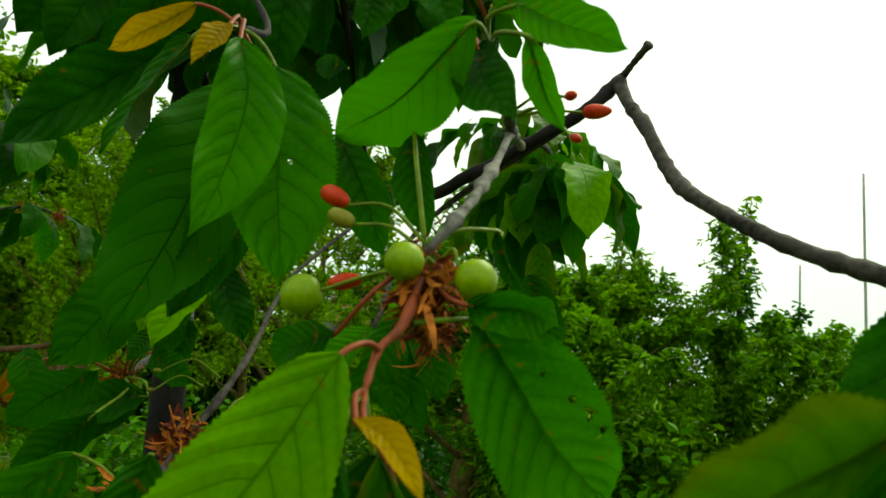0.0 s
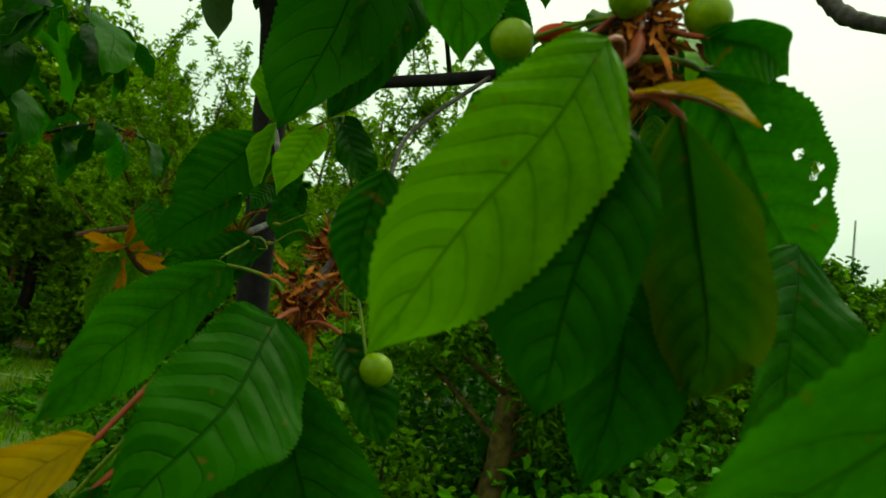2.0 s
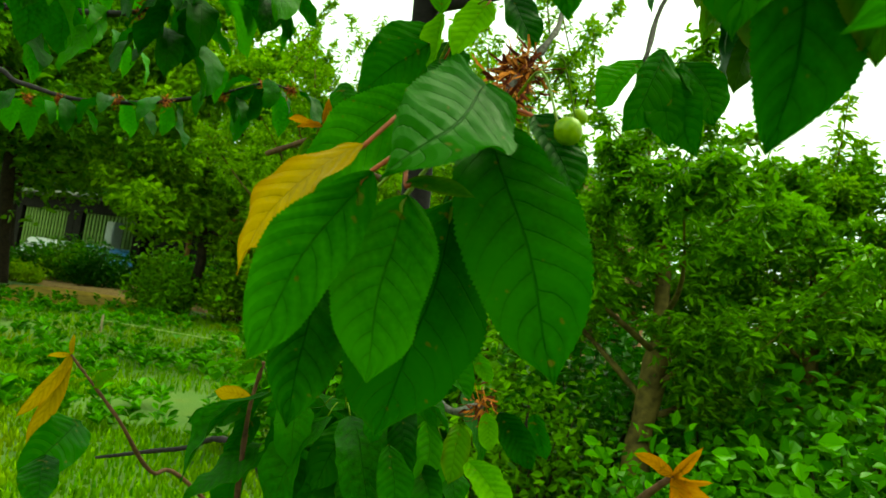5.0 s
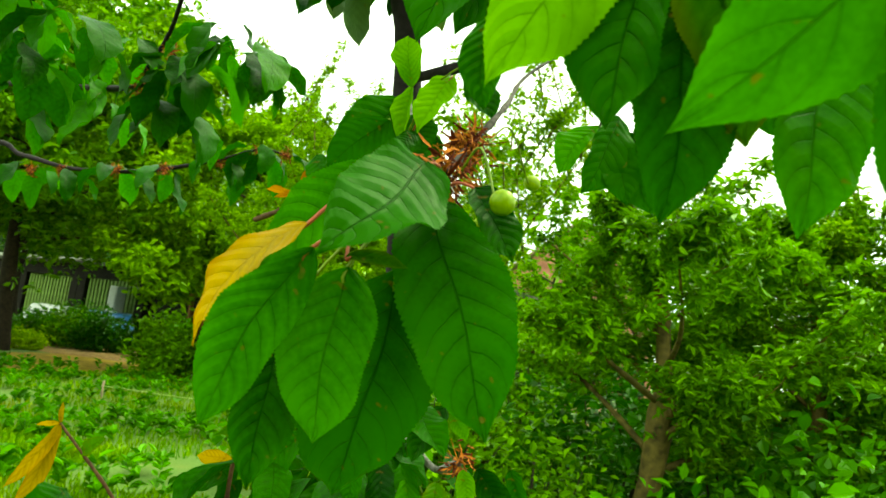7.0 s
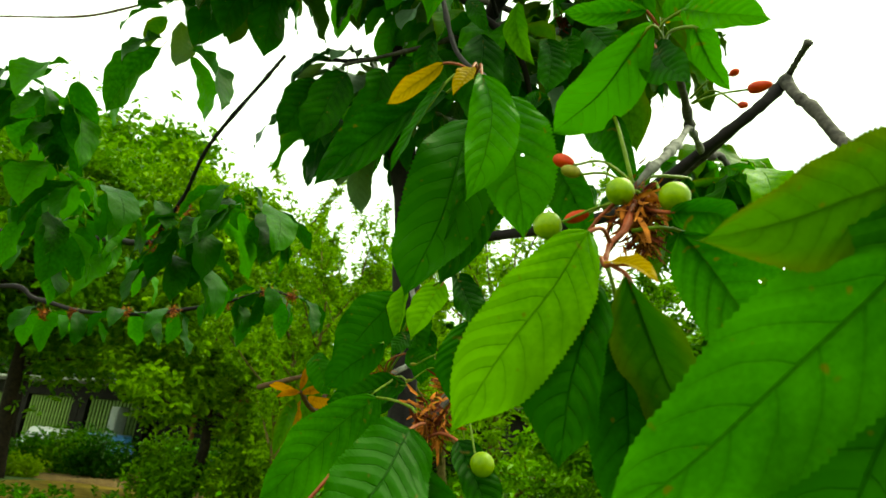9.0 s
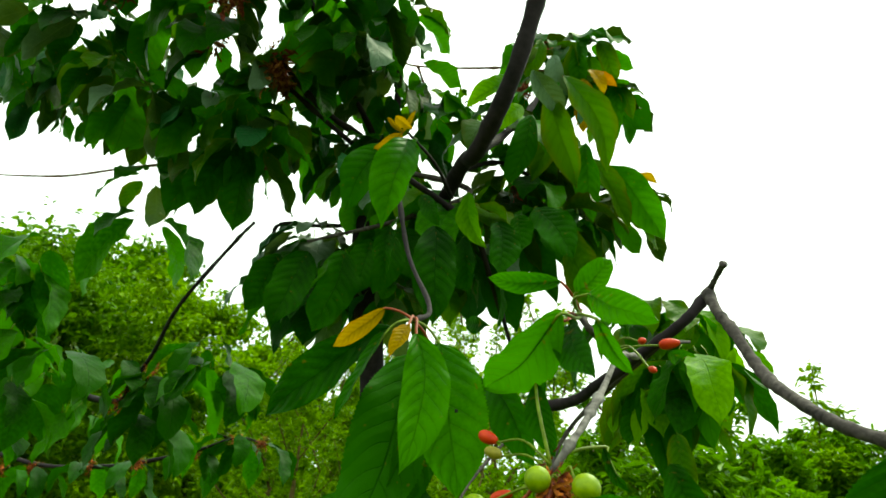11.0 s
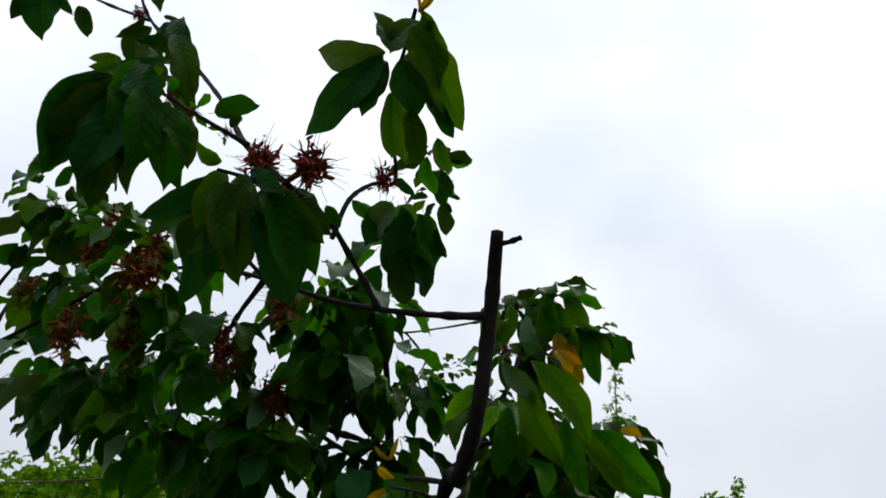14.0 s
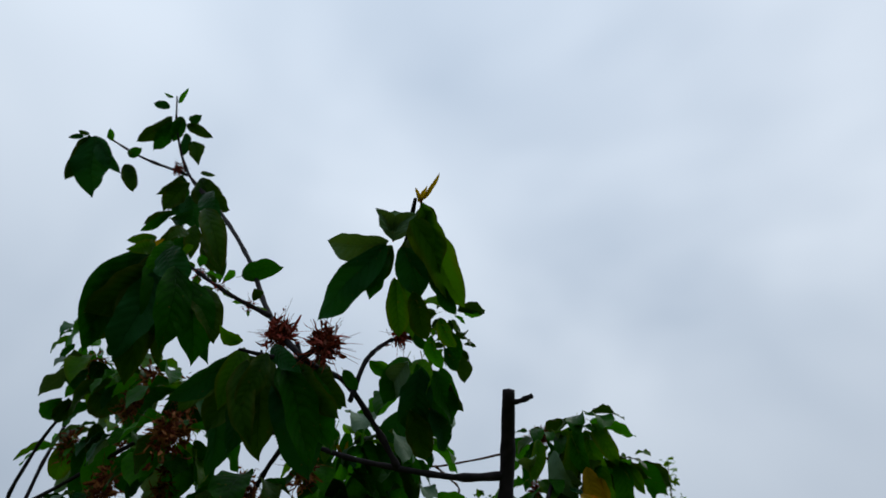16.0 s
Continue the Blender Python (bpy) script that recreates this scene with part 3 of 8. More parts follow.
def garden_tree(x, y, height, spread, trunk_r, leaves, size, crown_mat, bark, seed, clear=0.3, lean=(0.0, 0.0), label="", category="tree", upright=0.4, group="", name="tree", narrow=0.5, shoots=0, boughs=9, knob=0.12, fluff=0.055):
    """A trunk with limbs and side twigs, and a crown of single leaves along them with gaps between."""
    rng = np.random.default_rng(seed)
    tree = tagged(new(name), label, category, group)
    tree.location = (x, y, 0)
    top = np.array([lean[0], lean[1], height * 0.86])
    bole = [np.array([0, 0, -0.15]), np.array([lean[0] * 0.1, lean[1] * 0.1, height * clear * 0.6]), np.array([lean[0] * 0.4, lean[1] * 0.4, height * (clear + 0.18)]), top]
    bole = [p + (rng.normal(size=3) * np.array([1, 1, 0]) * 0.02 * height if 0 < i < 3 else 0) for i, p in enumerate(bole)]
    v, f = tube_data(bole, [trunk_r * 1.25, trunk_r, trunk_r * 0.72, trunk_r * 0.15], 10, 6, knob, seed)
    ends = []
    line, where = smooth_line(bole, 8)
    for i in range(boughs):
        t = clear + (0.97 - clear) * (i + rng.random() * 0.8) / boughs
        k = int(np.argmin(np.abs(line[:, 2] - t * height * 0.86)))
        start = line[k]
        ang = 2.4 * i + rng.random() * 0.8
        reach = spread * (0.6 + 0.55 * rng.random()) * math.sin(math.pi * min(1.0, 0.22 + 0.72 * (t - clear) / (1 - clear)) ** 0.8) ** 0.7
        rise = height * (0.05 + 0.18 * upright * rng.random()) + reach * upright * 0.6
        end = start + np.array([math.cos(ang) * reach, math.sin(ang) * reach, rise])
        end[2] = min(end[2], height * (0.9 + 0.12 * rng.random()))
        midp = (start + end) / 2 + rng.normal(size=3) * reach * 0.08
        r0 = trunk_r * (0.42 - 0.25 * t)
        tv, tf = tube_data([start, midp, end], [r0, r0 * 0.6, r0 * 0.15], 6, 5, 0.15, seed + i)
        n = len(v)
        v += tv
        f += [tuple(q + n for q in g) for g in tf]
        bl, _ = smooth_line([start, midp, end], 8)
        for j in range(5):
            s0 = bl[2 + int(rng.integers(len(bl) - 3))]
            d = rng.normal(size=3) * np.array([1, 1, 0.5]) + np.array([0, 0, 0.45 * upright]) + (end - start) / (np.linalg.norm(end - start) + 1e-6) * 0.7
            d /= np.linalg.norm(d)
            ln = reach * (0.22 + 0.32 * rng.random())
            e = s0 + d * ln
            e[2] = min(e[2], height * (0.92 + 0.14 * rng.random()))
            m2 = (s0 + e) / 2 + rng.normal(size=3) * ln * 0.08
            tv, tf = tube_data([s0, m2, e], [r0 * 0.28, r0 * 0.18, r0 * 0.07], 4, 2)
            n = len(v)
            v += tv
            f += [tuple(q + n for q in g) for g in tf]
            ends.append((s0, e))
        ends.append((midp, end))
    for i in range(shoots):
        s0 = ends[int(rng.integers(len(ends)))][1]
        e = s0 + np.array([rng.normal() * 0.06, rng.normal() * 0.06, 0.12 + 0.16 * rng.random()]) * height
        tv, tf = tube_data([s0, (s0 + e) / 2 + rng.normal(size=3) * 0.02, e], [0.012, 0.008, 0.004], 4, 2)
        n = len(v)
        v += tv
        f += [tuple(q + n for q in g) for g in tf]
        ends.append((s0, e))
        ends.append((s0, e))
    mesh_object("trunk", v, f, [bark], tree)
    tufts = leaves // 5
    pick = rng.integers(len(ends), size=tufts)
    a0, a1 = np.array([e[0] for e in ends])[pick], np.array([e[1] for e in ends])[pick]
    t = 0.1 + 0.95 * rng.random(tufts)[:, None]
    puff = fluff * spread + 0.02
    spot = a0 + (a1 - a0) * t + rng.normal(size=(tufts, 3)) * puff * np.array([1, 1, 0.8]) * (1.15 - 0.8 * t)
    axes = rng.normal(size=(tufts * 5, 3)) * np.array([1, 1, 0.6]) + np.array([0, 0, 0.15])
    axes /= np.linalg.norm(axes, axis=1)[:, None]
    centre = np.repeat(spot, 5, axis=0) + axes * size * 0.55 + rng.normal(size=(tufts * 5, 3)) * size * 0.25
    axes = axes + np.array([0, 0, -0.3])
    keep = centre[:, 2] > 0.1
    centre, axes = centre[keep], axes[keep]
    n = len(centre)
    nrm = rng.normal(size=(n, 3)) * 0.6 + np.array([0, 0, 0.9])
    ln = size * (0.6 + 0.7 * rng.random(n))
    cv, cf = leaf_cloud(centre, nrm, axes, ln, ln * narrow * (0.8 + 0.4 * rng.random(n)))
    crown = mesh_object("crown", cv, cf, [crown_mat], tree, smooth=False)
    crown["kind"] = "stuff"
    return tree


def shrub(x, y, radius, height, leaves, size, mat, seed, label="", group="shrubs in the bed", category="shrub", narrow=0.5):
    """Stems fanning from the ground, thick with leaves, with an uneven top."""
    rng = np.random.default_rng(seed)
    bush = tagged(new("shrub"), label, category, group)
    bush.location = (x, y, 0)
    v, f, ends = [], [], []
    for i in range(16):
        a, r = rng.random() * 6.28, radius * rng.random() ** 0.6
        foot = np.array([math.cos(a) * r * 0.4, math.sin(a) * r * 0.4, -0.05])
        e = np.array([math.cos(a) * r, math.sin(a) * r, height * (1 - 0.5 * (r / radius) ** 2) * (0.75 + 0.35 * rng.random())])
        tv, tf = tube_data([foot, (foot + e) / 2 + np.array([0, 0, height * 0.1]), e], [0.012, 0.009, 0.003], 5, 3)
        n = len(v)
        v += tv
        f += [tuple(q + n for q in g) for g in tf]
        ends.append((foot, e))
    mesh_object("stem", v, f, [BARK_DARK], bush)
    pick = rng.integers(len(ends), size=leaves)
    a0, a1 = np.array([e[0] for e in ends])[pick], np.array([e[1] for e in ends])[pick]
    t = 0.2 + 0.85 * rng.random(leaves)[:, None] ** 0.7
    c = a0 + (a1 - a0) * t + rng.normal(size=(leaves, 3)) * radius * 0.2
    c[:, 2] = np.abs(c[:, 2]) + 0.02
    axes = rng.normal(size=(leaves, 3)) * np.array([1, 1, 0.5]) + np.array([0, 0, -0.2])
    nrm = rng.normal(size=(leaves, 3)) * 0.55 + np.array([0, 0, 0.9])
    ln = size * (0.6 + 0.7 * rng.random(leaves))
    cv, cf = leaf_cloud(c, nrm, axes, ln, ln * narrow * (0.8 + 0.4 * rng.random(leaves)))
    ob = mesh_object("foliage", cv, cf, [mat], bush, smooth=False)
    ob["kind"] = "stuff"
    return bush


# ---------------------------------------------------------------- ground
def ground_sheet():
    m, n, l, p = material("lawn_soil")
    a, b, c = add_noise(n, l, 0.35, 4.0), add_noise(n, l, 3.0, 5.0), add_noise(n, l, 40.0, 4.0)
    tone = math_node(n, l, "ADD", math_node(n, l, "MULTIPLY", a.outputs["Fac"], 0.6), math_node(n, l, "MULTIPLY", b.outputs["Fac"], 0.5))
    grass = ramp(n, l, tone, [(0.35, (0.022, 0.075, 0.0015)), (0.6, (0.06, 0.10, 0.003)), (0.75, (0.15, 0.095, 0.012))]).outputs["Color"]
    l.new(mix_colour(n, l, math_node(n, l, "MULTIPLY", c.outputs["Fac"], 0.5), grass, (0.06, 0.13, 0.004)), p.inputs["Base Color"])
    p.inputs["Roughness"].default_value = 0.9
    add_bump(n, l, p, c.outputs["Fac"], 0.8, 0.03)
    steps = np.concatenate([np.linspace(-40, 40, 81), [-400, -150, -80, 80, 150, 400]])
    steps = np.sort(steps)
    k = len(steps)
    verts = [(x, y, 0.05 * noise.noise((x * 0.35, y * 0.35, 0.0)) if abs(x) < 40 and abs(y) < 40 else 0.0) for y in steps for x in steps]
    faces = [(j * k + i, j * k + i + 1, (j + 1) * k + i + 1, (j + 1) * k + i) for j in range(k - 1) for i in range(k - 1)]
    return tagged(mesh_object("ground", verts, faces, [m]), "uneven grass and bare soil of a garden", "ground", kind="structure")


ground_sheet()


# ---------------------------------------------------------------- lawn, bed and garden
def grass_patch(x0, x1, y0, y1, count, tall, seed, label):
    rng = np.random.default_rng(seed)
    c = np.stack([x0 + (x1 - x0) * rng.random(count), y0 + (y1 - y0) * rng.random(count), np.zeros(count)], axis=1)
    thick = np.array([noise.noise((p[0] * 0.9, p[1] * 0.9, 3.0)) for p in c])
    c[:, 2] = [0.05 * noise.noise((p[0] * 0.35, p[1] * 0.35, 0.0)) for p in c]
    strip = np.sin(2.1 * (c[:, 1] - 0.12 * c[:, 0]) + 1.5 * thick)
    c = c[thick + 0.55 * strip > -0.75 + 0.5 * rng.random(count)]
    n = len(c)
    h = tall * (0.4 + 0.9 * rng.random(n))
    a = rng.random(n) * 6.283
    side = np.stack([np.cos(a), np.sin(a), np.zeros(n)], axis=1) * (0.006 + 0.008 * rng.random(n))[:, None]
    bend = np.stack([np.sin(a), -np.cos(a), np.zeros(n)], axis=1) * (h * (0.2 + 0.5 * rng.random(n)))[:, None]
    up = np.array([0, 0, 1.0])[None] * h[:, None]
    verts = np.stack([c - side - up * 0.2, c + side - up * 0.2, c + side * 0.7 + up * 0.6 + bend * 0.35, c - side * 0.7 + up * 0.6 + bend * 0.35, c + up + bend], axis=1).reshape(-1, 3)
    b = (np.arange(n) * 5)[:, None]
    faces = (b + np.array([0, 1, 2, 3])).tolist() + (b + np.array([3, 2, 4])).tolist()
    return tagged(mesh_object("grass", verts, faces, [GRASS], smooth=False), label, "grass", kind="stuff")


grass_patch(-10.9, 3, 4.5, 13.5, 36000, 0.085, 5, "rough green lawn grass with bare yellowish patches")
grass_patch(-6.5, 5.0, -3.5, 2.2, 26000, 0.07, 7, "short lawn grass round the foot of the cherry tree")
grass_patch(-9.0, 1.5, 2.2, 5.6, 40000, 0.07, 6, "short bright lawn grass beneath the cherry tree")


def weed_rows():
    """Low broad-leaved weeds in loose rows across the lawn."""
    rng = np.random.default_rng(31)
    spots = []
    for k, (near, wide, many) in enumerate(((4.1, 0.14, 110), (4.9, 0.10, 90), (5.7, 0.16, 200), (6.9, 0.3, 340), (8.4, 0.2, 160), (10.2, 0.4, 480), (11.8, 0.3, 260))):
        for i in range(many):
            x = -13 + 13.5 * rng.random()
            if noise.noise((x * 0.8, near, 1.0)) < -0.12:
                continue
            spots.append((x, near + 0.12 * (x + 5) + rng.normal() * wide, 0.10 + 0.16 * rng.random()))
    c, ax, nm, ln = [], [], [], []
    for x, y, h in spots:
        for j in range(9):
            a = rng.random() * 6.28
            d = np.array([math.cos(a), math.sin(a), 0.3 + 0.6 * rng.random()])
            c.append(np.array([x, y, h * (0.25 + 0.75 * rng.random())]) + d * 0.05)
            ax.append(d)
            nm.append((0.4 * rng.normal(), 0.4 * rng.normal(), 1.0))
            ln.append(0.08 + 0.06 * rng.random())
    v, f = leaf_cloud(np.array(c), np.array(nm), np.array(ax), np.array(ln), np.array(ln) * 0.5)
    return tagged(mesh_object("weeds", v, f, [CROWN_SHRUB], smooth=False), "low broad-leaved weeds in loose rows across the lawn", "weeds", kind="stuff")


weed_rows()

MULCH = plain("dry_bark_mulch", (0.15, 0.085, 0.022), 0.9, vary=0.5, scale=9.0, bump=0.03)


def mulch_bed():
    rng = np.random.default_rng(3)
    verts, faces = [], []
    k = 60
    for i in range(k + 1):
        t = i / k
        x, y = -30 + 32 * t, 15.2 + 3.2 * t
        for j, (d, z) in enumerate(((-2.4, -0.08), (-2.2, 0.03), (-0.5, 0.08), (2.0, 0.12), (6.0, 0.1), (6.2, -0.08))):
            verts.append((x + rng.normal() * 0.08, y + d + (rng.normal() * 0.15 if j < 2 else 0), z + (rng.normal() * 0.015 if 0 < j < 5 else 0)))
    for i in range(k):
        for j in range(5):
            faces.append((i * 6 + j, (i + 1) * 6 + j, (i + 1) * 6 + j + 1, i * 6 + j + 1))
    return tagged(mesh_object("flower_bed", verts, faces, [MULCH]), "brown bark mulch of a long raised shrub bed", "bed", kind="structure")


mulch_bed()


def earth_strip():
    """Trodden bare earth between the lawn and the shrub bed, ragged along both edges."""
    rng = np.random.default_rng(8)
    verts, faces = [], []
    k, m = 48, 10
    for i in range(k + 1):
        y = 3.0 + 12.6 * i / k
        left, right = -15.2 + 0.4 * rng.random(), -10.7 + 0.7 * (rng.random() - 0.5)
        for j in range(m + 1):
            x = left + (right - left) * j / m
            z = 0.05 * noise.noise((x * 0.35, y * 0.35, 0.0)) + 0.02 + rng.normal() * 0.006
            verts.append((x, y, z - (0.08 if j in (0, m) else 0.0)))
    for i in range(k):
        for j in range(m):
            a = i * (m + 1) + j
            faces.append((a, a + 1, a + m + 2, a + m + 1))
    return tagged(mesh_object("earth_strip", verts, faces, [EARTH]), "trodden ochre earth strip beside the shrub bed", "path", kind="structure")


EARTH = plain("trodden_ochre_earth", (0.20, 0.135, 0.018), 0.95, vary=0.5, scale=2.5, bump=0.02, spec=0.1)
earth_strip()

CORD = plain("pale_green_cord", (0.25, 0.33, 0.08), 0.6)


def garden_cord():
    thing = tagged(new("garden_string"), "pale cord stretched low over the lawn between wooden pegs", "cord")
    line, post = [(-7.6, 8.3, 0.22), (-5.2, 8.9, 0.19), (-2.6, 9.6, 0.23)], plain("weathered_peg", (0.2, 0.15, 0.09), 0.85)
    v, f = tube_data(line, [0.006, 0.006, 0.006], 5, 6)
    mesh_object("cord", v, f, [CORD], thing)
    for p in line[::2]:
        v, f = tube_data([(p[0], p[1], -0.15), (p[0], p[1], 0.3)], [0.02, 0.018], 6, 2)
        mesh_object("peg", v, f, [post], thing)


garden_cord()


def garden_pole(x, y, top, radius, lean):
    v, f = tube_data([(x - lean, y, -0.3), (x - lean * 0.45, y, top * 0.5), (x, y, top)], [radius, radius * 0.9, radius * 0.7], 7, 6, 0.05, 2)
    return tagged(mesh_object("garden_pole", v, f, [plain("weathered_grey_pole", (0.25, 0.25, 0.24), 0.8, scale=20.0)]), "thin grey weathered pole standing among the trees", "pole", "poles among the trees")



# ---------------------------------------------------------------- low building, cars
# Dark boards, taken to near-black so the colour holds the wall's shade.
DARK_TIMBER = plain("dark_shaded_boards", (0.012, 0.011, 0.009), 0.8, vary=0.4, scale=3.0, spec=0.05)
PALE_SLAT = plain("sage_green_slat", (0.13, 0.20, 0.05), 0.7, vary=0.2, scale=5.0, spec=0.1)
SLAT_BACK = plain("dull_green_panel", (0.05, 0.075, 0.025), 0.7, vary=0.3, scale=4.0, spec=0.1)
WHITE_TRIM = plain("white_gutter", (0.27, 0.27, 0.24), 0.5, vary=0.15, scale=3.0)
ROOF_FELT = plain("grey_roof_felt", (0.09, 0.085, 0.08), 0.85, vary=0.35, scale=2.0, spec=0.1)
GLASS_DARK = plain("dark_window_glass", (0.02, 0.025, 0.03), 0.1, vary=0.1)
GREY_BOX = plain("pale_grey_enamel", (0.3, 0.32, 0.28), 0.5, vary=0.1)


def low_building():
    """A long dark single-storey building, its panels of upright slats between dark posts."""
    house = tagged(new("low_building"), "long low dark building with pale green slatted panels", "building")
    house.matrix_world = pose(-33.2, 24.4, 0, 0, 0, -12.6)
    bm = bmesh.new()
    box(bm, (0, 0.3, 0), (30, 7, 3.05))
    part("wall", bm, DARK_TIMBER, house)
    bm = bmesh.new()
    box(bm, (-0.5, -0.5, 3.05), (30.5, 7.5, 3.23), 0.02)
    part("roof", bm, ROOF_FELT, house)
    bm = bmesh.new()
    box(bm, (-0.5, -0.58, 3.16), (30.5, -0.503, 3.27), 0.015)
    part("gutter", bm, WHITE_TRIM, house, "white gutter")
    bm = bmesh.new()
    box(bm, (0, -0.06, 2.55), (30, 0.297, 3.05), 0.01)
    part("fascia", bm, DARK_TIMBER, house)
    slat = None
    for x in (2.6, 7.03, 11.47):
        bm = bmesh.new()
        box(bm, (x - 0.05, 0.16, 0.72), (x + 3.37, 0.297, 2.545))
        panel = part("panel", bm, SLAT_BACK, house, "green slatted panel")
        for k in range(14):
            if slat is None:
                bm = bmesh.new()
                box(bm, (-0.07, 0, 0.75), (0.07, 0.06, 2.5), 0.008)
                slat = part("slat", bm, PALE_SLAT, panel)
                s = slat
            else:
                s = new("slat", slat.data)
                s.parent = panel
            s.location = (x + 0.12 + 0.235 * k, 0.097, 0)
        for k in (x - 0.3, x + 3.62):
            bm = bmesh.new()
            box(bm, (k - 0.25, -0.02, 0.0), (k + 0.25, 0.297, 2.547), 0.012)
            part("post", bm, DARK_TIMBER, house)
    for x in (19.2, 22.0):
        bm = bmesh.new()
        box(bm, (x, 0.2, 1.0), (x + 1.5, 0.297, 2.3), 0.01)
        win = part("window", bm, WHITE_TRIM, house, "white-framed window")
        for k in (0, 1):
            bm = bmesh.new()
            box(bm, (x + 0.08 + 0.7 * k, 0.17, 1.08), (x + 0.72 + 0.7 * k, 0.198, 2.22))
            part("pane", bm, GLASS_DARK, win, "dark pane")
    return house


low_building()


def notice_board(x, y, turn):
    thing = tagged(new("meter_cabinet"), "pale grey upright cabinet standing beside the slatted building", "cabinet")
    thing.matrix_world = pose(x, y, 0, 0, 0, turn)
    bm = bmesh.new()
    box(bm, (-0.24, -0.2, -0.05), (0.24, 0.2, 2.25), 0.02)
    part("body", bm, GREY_BOX, thing)
    bm = bmesh.new()
    box(bm, (-0.21, -0.225, 0.15), (0.21, -0.2, 2.15), 0.01)
    door = part("door", bm, GREY_BOX, thing)
    bm = bmesh.new()
    box(bm, (0.12, -0.25, 1.0), (0.16, -0.226, 1.2), 0.005)
    part("handle", bm, DARK_TIMBER, door, "dark handle")


notice_board(-19.4, 20.9, -12)

CANOPY_WOOD = plain("brown_canopy_boards", (0.20, 0.10, 0.035), 0.8, vary=0.35, scale=5.0, bump=0.004, spec=0.15)


def porch_canopy(x, y, turn):
    """A small wooden canopy: boards on two beams, carried by two posts."""
    thing = tagged(new("porch_canopy"), "small brown wooden canopy on posts before the dark building", "canopy")
    thing.matrix_world = pose(x, y, 0, 0, 0, turn)
    for sx in (-0.95, 0.95):
        bm = bmesh.new()
        box(bm, (sx - 0.06, -0.06, -0.1), (sx + 0.06, 0.06, 2.62), 0.01)
        part("post", bm, CANOPY_WOOD, thing)
        bm = bmesh.new()
        box(bm, (sx - 0.05, -0.3, 2.62), (sx + 0.05, 1.0, 2.74), 0.01)
        part("beam", bm, CANOPY_WOOD, thing)
    bm = bmesh.new()
    box(bm, (-1.15, -0.36, 2.58), (1.15, -0.303, 2.76), 0.01)
    part("fascia", bm, CANOPY_WOOD, thing)
    board = None
    for k in range(8):
        if board is None:
            bm = bmesh.new()
            box(bm, (-1.12, 0, 0), (1.12, 0.145, 0.025), 0.004)
            board = ob = part("board", bm, CANOPY_WOOD, thing)
        else:
            ob = new("board", board.data)
            ob.parent = thing
        ob.location = (0, -0.3 + 0.16 * k, 2.744)


porch_canopy(-13.5, 18.7, -12)

GLASS_CAR = plain("dark_car_glass", (0.02, 0.025, 0.03), 0.08, vary=0.1)
TYRE = plain("black_tyre", (0.02, 0.02, 0.02), 0.8)
RIM = plain("grey_wheel_rim", (0.45, 0.46, 0.47), 0.35, metal=0.8, vary=0.1)


def parked_car(x, y, turn, paint, label):
    """A small hatchback: rounded body, cabin with glass, four wheels, lamps."""
    car = tagged(new("car"), label, "car", "parked cars")
    car.matrix_world = pose(x, y, -0.02, 0, 0, turn)

    def shell(profile, half, inset, name, mat, parent, lab=""):
        bm = bmesh.new()
        rows = []
        for s, k in ((-1, 1.0), (1, 1.0)):
            rows.append([bm.verts.new((px_, s * half * (1 - inset * max(0.0, pz - 0.75)), pz)) for px_, pz in profile])
        n = len(profile)
        for i in range(n):
            j = (i + 1) % n
            bm.faces.new((rows[0][i], rows[0][j], rows[1][j], rows[1][i]))
        bm.faces.new(rows[0][::-1])
        bm.faces.new(rows[1])
        bmesh.ops.recalc_face_normals(bm, faces=bm.faces)
        bmesh.ops.bevel(bm, geom=bm.edges[:], offset=0.05, segments=3, affect="EDGES", profile=0.6)
        return part(name, bm, mat, parent, lab, True)

    lower = [(-2.0, 0.28), (2.0, 0.28), (2.08, 0.5), (1.98, 0.74), (1.0, 0.93), (-1.85, 0.95), (-2.05, 0.8), (-2.08, 0.45)]
    cabin = [(1.05, 0.9), (0.35, 1.24), (-1.2, 1.28), (-1.95, 0.92)]
    glass = [(0.96, 0.96), (0.33, 1.205), (-1.16, 1.23), (-1.84, 0.97)]
    body = shell(lower, 0.86, 0.0, "body", paint, car)
    shell(cabin, 0.80, 0.22, "cabin", paint, car)
    shell(glass, 0.815, 0.22, "window", GLASS_CAR, car, "dark side glass")
    for s in (-1, 1):
        for wx in (-1.3, 1.28):
            bm = bmesh.new()
            bmesh.ops.create_cone(bm, cap_ends=True, segments=24, radius1=0.31, radius2=0.31, depth=0.2, matrix=pose(wx, s * 0.78, 0.31, 90))
            bmesh.ops.bevel(bm, geom=bm.edges[:], offset=0.03, segments=2, affect="EDGES")
            tyre = part("wheel", bm, TYRE, car, "", True)
            bm = bmesh.new()
            bmesh.ops.create_cone(bm, cap_ends=True, segments=20, radius1=0.2, radius2=0.17, depth=0.03, matrix=pose(wx, s * 0.895, 0.31, 90 * s))
            part("rim", bm, RIM, tyre, "grey rim")
        bm = bmesh.new()
        box(bm, (1.93, s * 0.6 - 0.16, 0.6), (2.06, s * 0.6 + 0.16, 0.74), 0.03)
        part("headlight", bm, RIM, car, "clear headlight")
    return car


parked_car(-18.6, 19.9, -48, plain("blue_car_paint", (0.03, 0.14, 0.38), 0.3, vary=0.05), "blue hatchback parked behind the shrub bed")
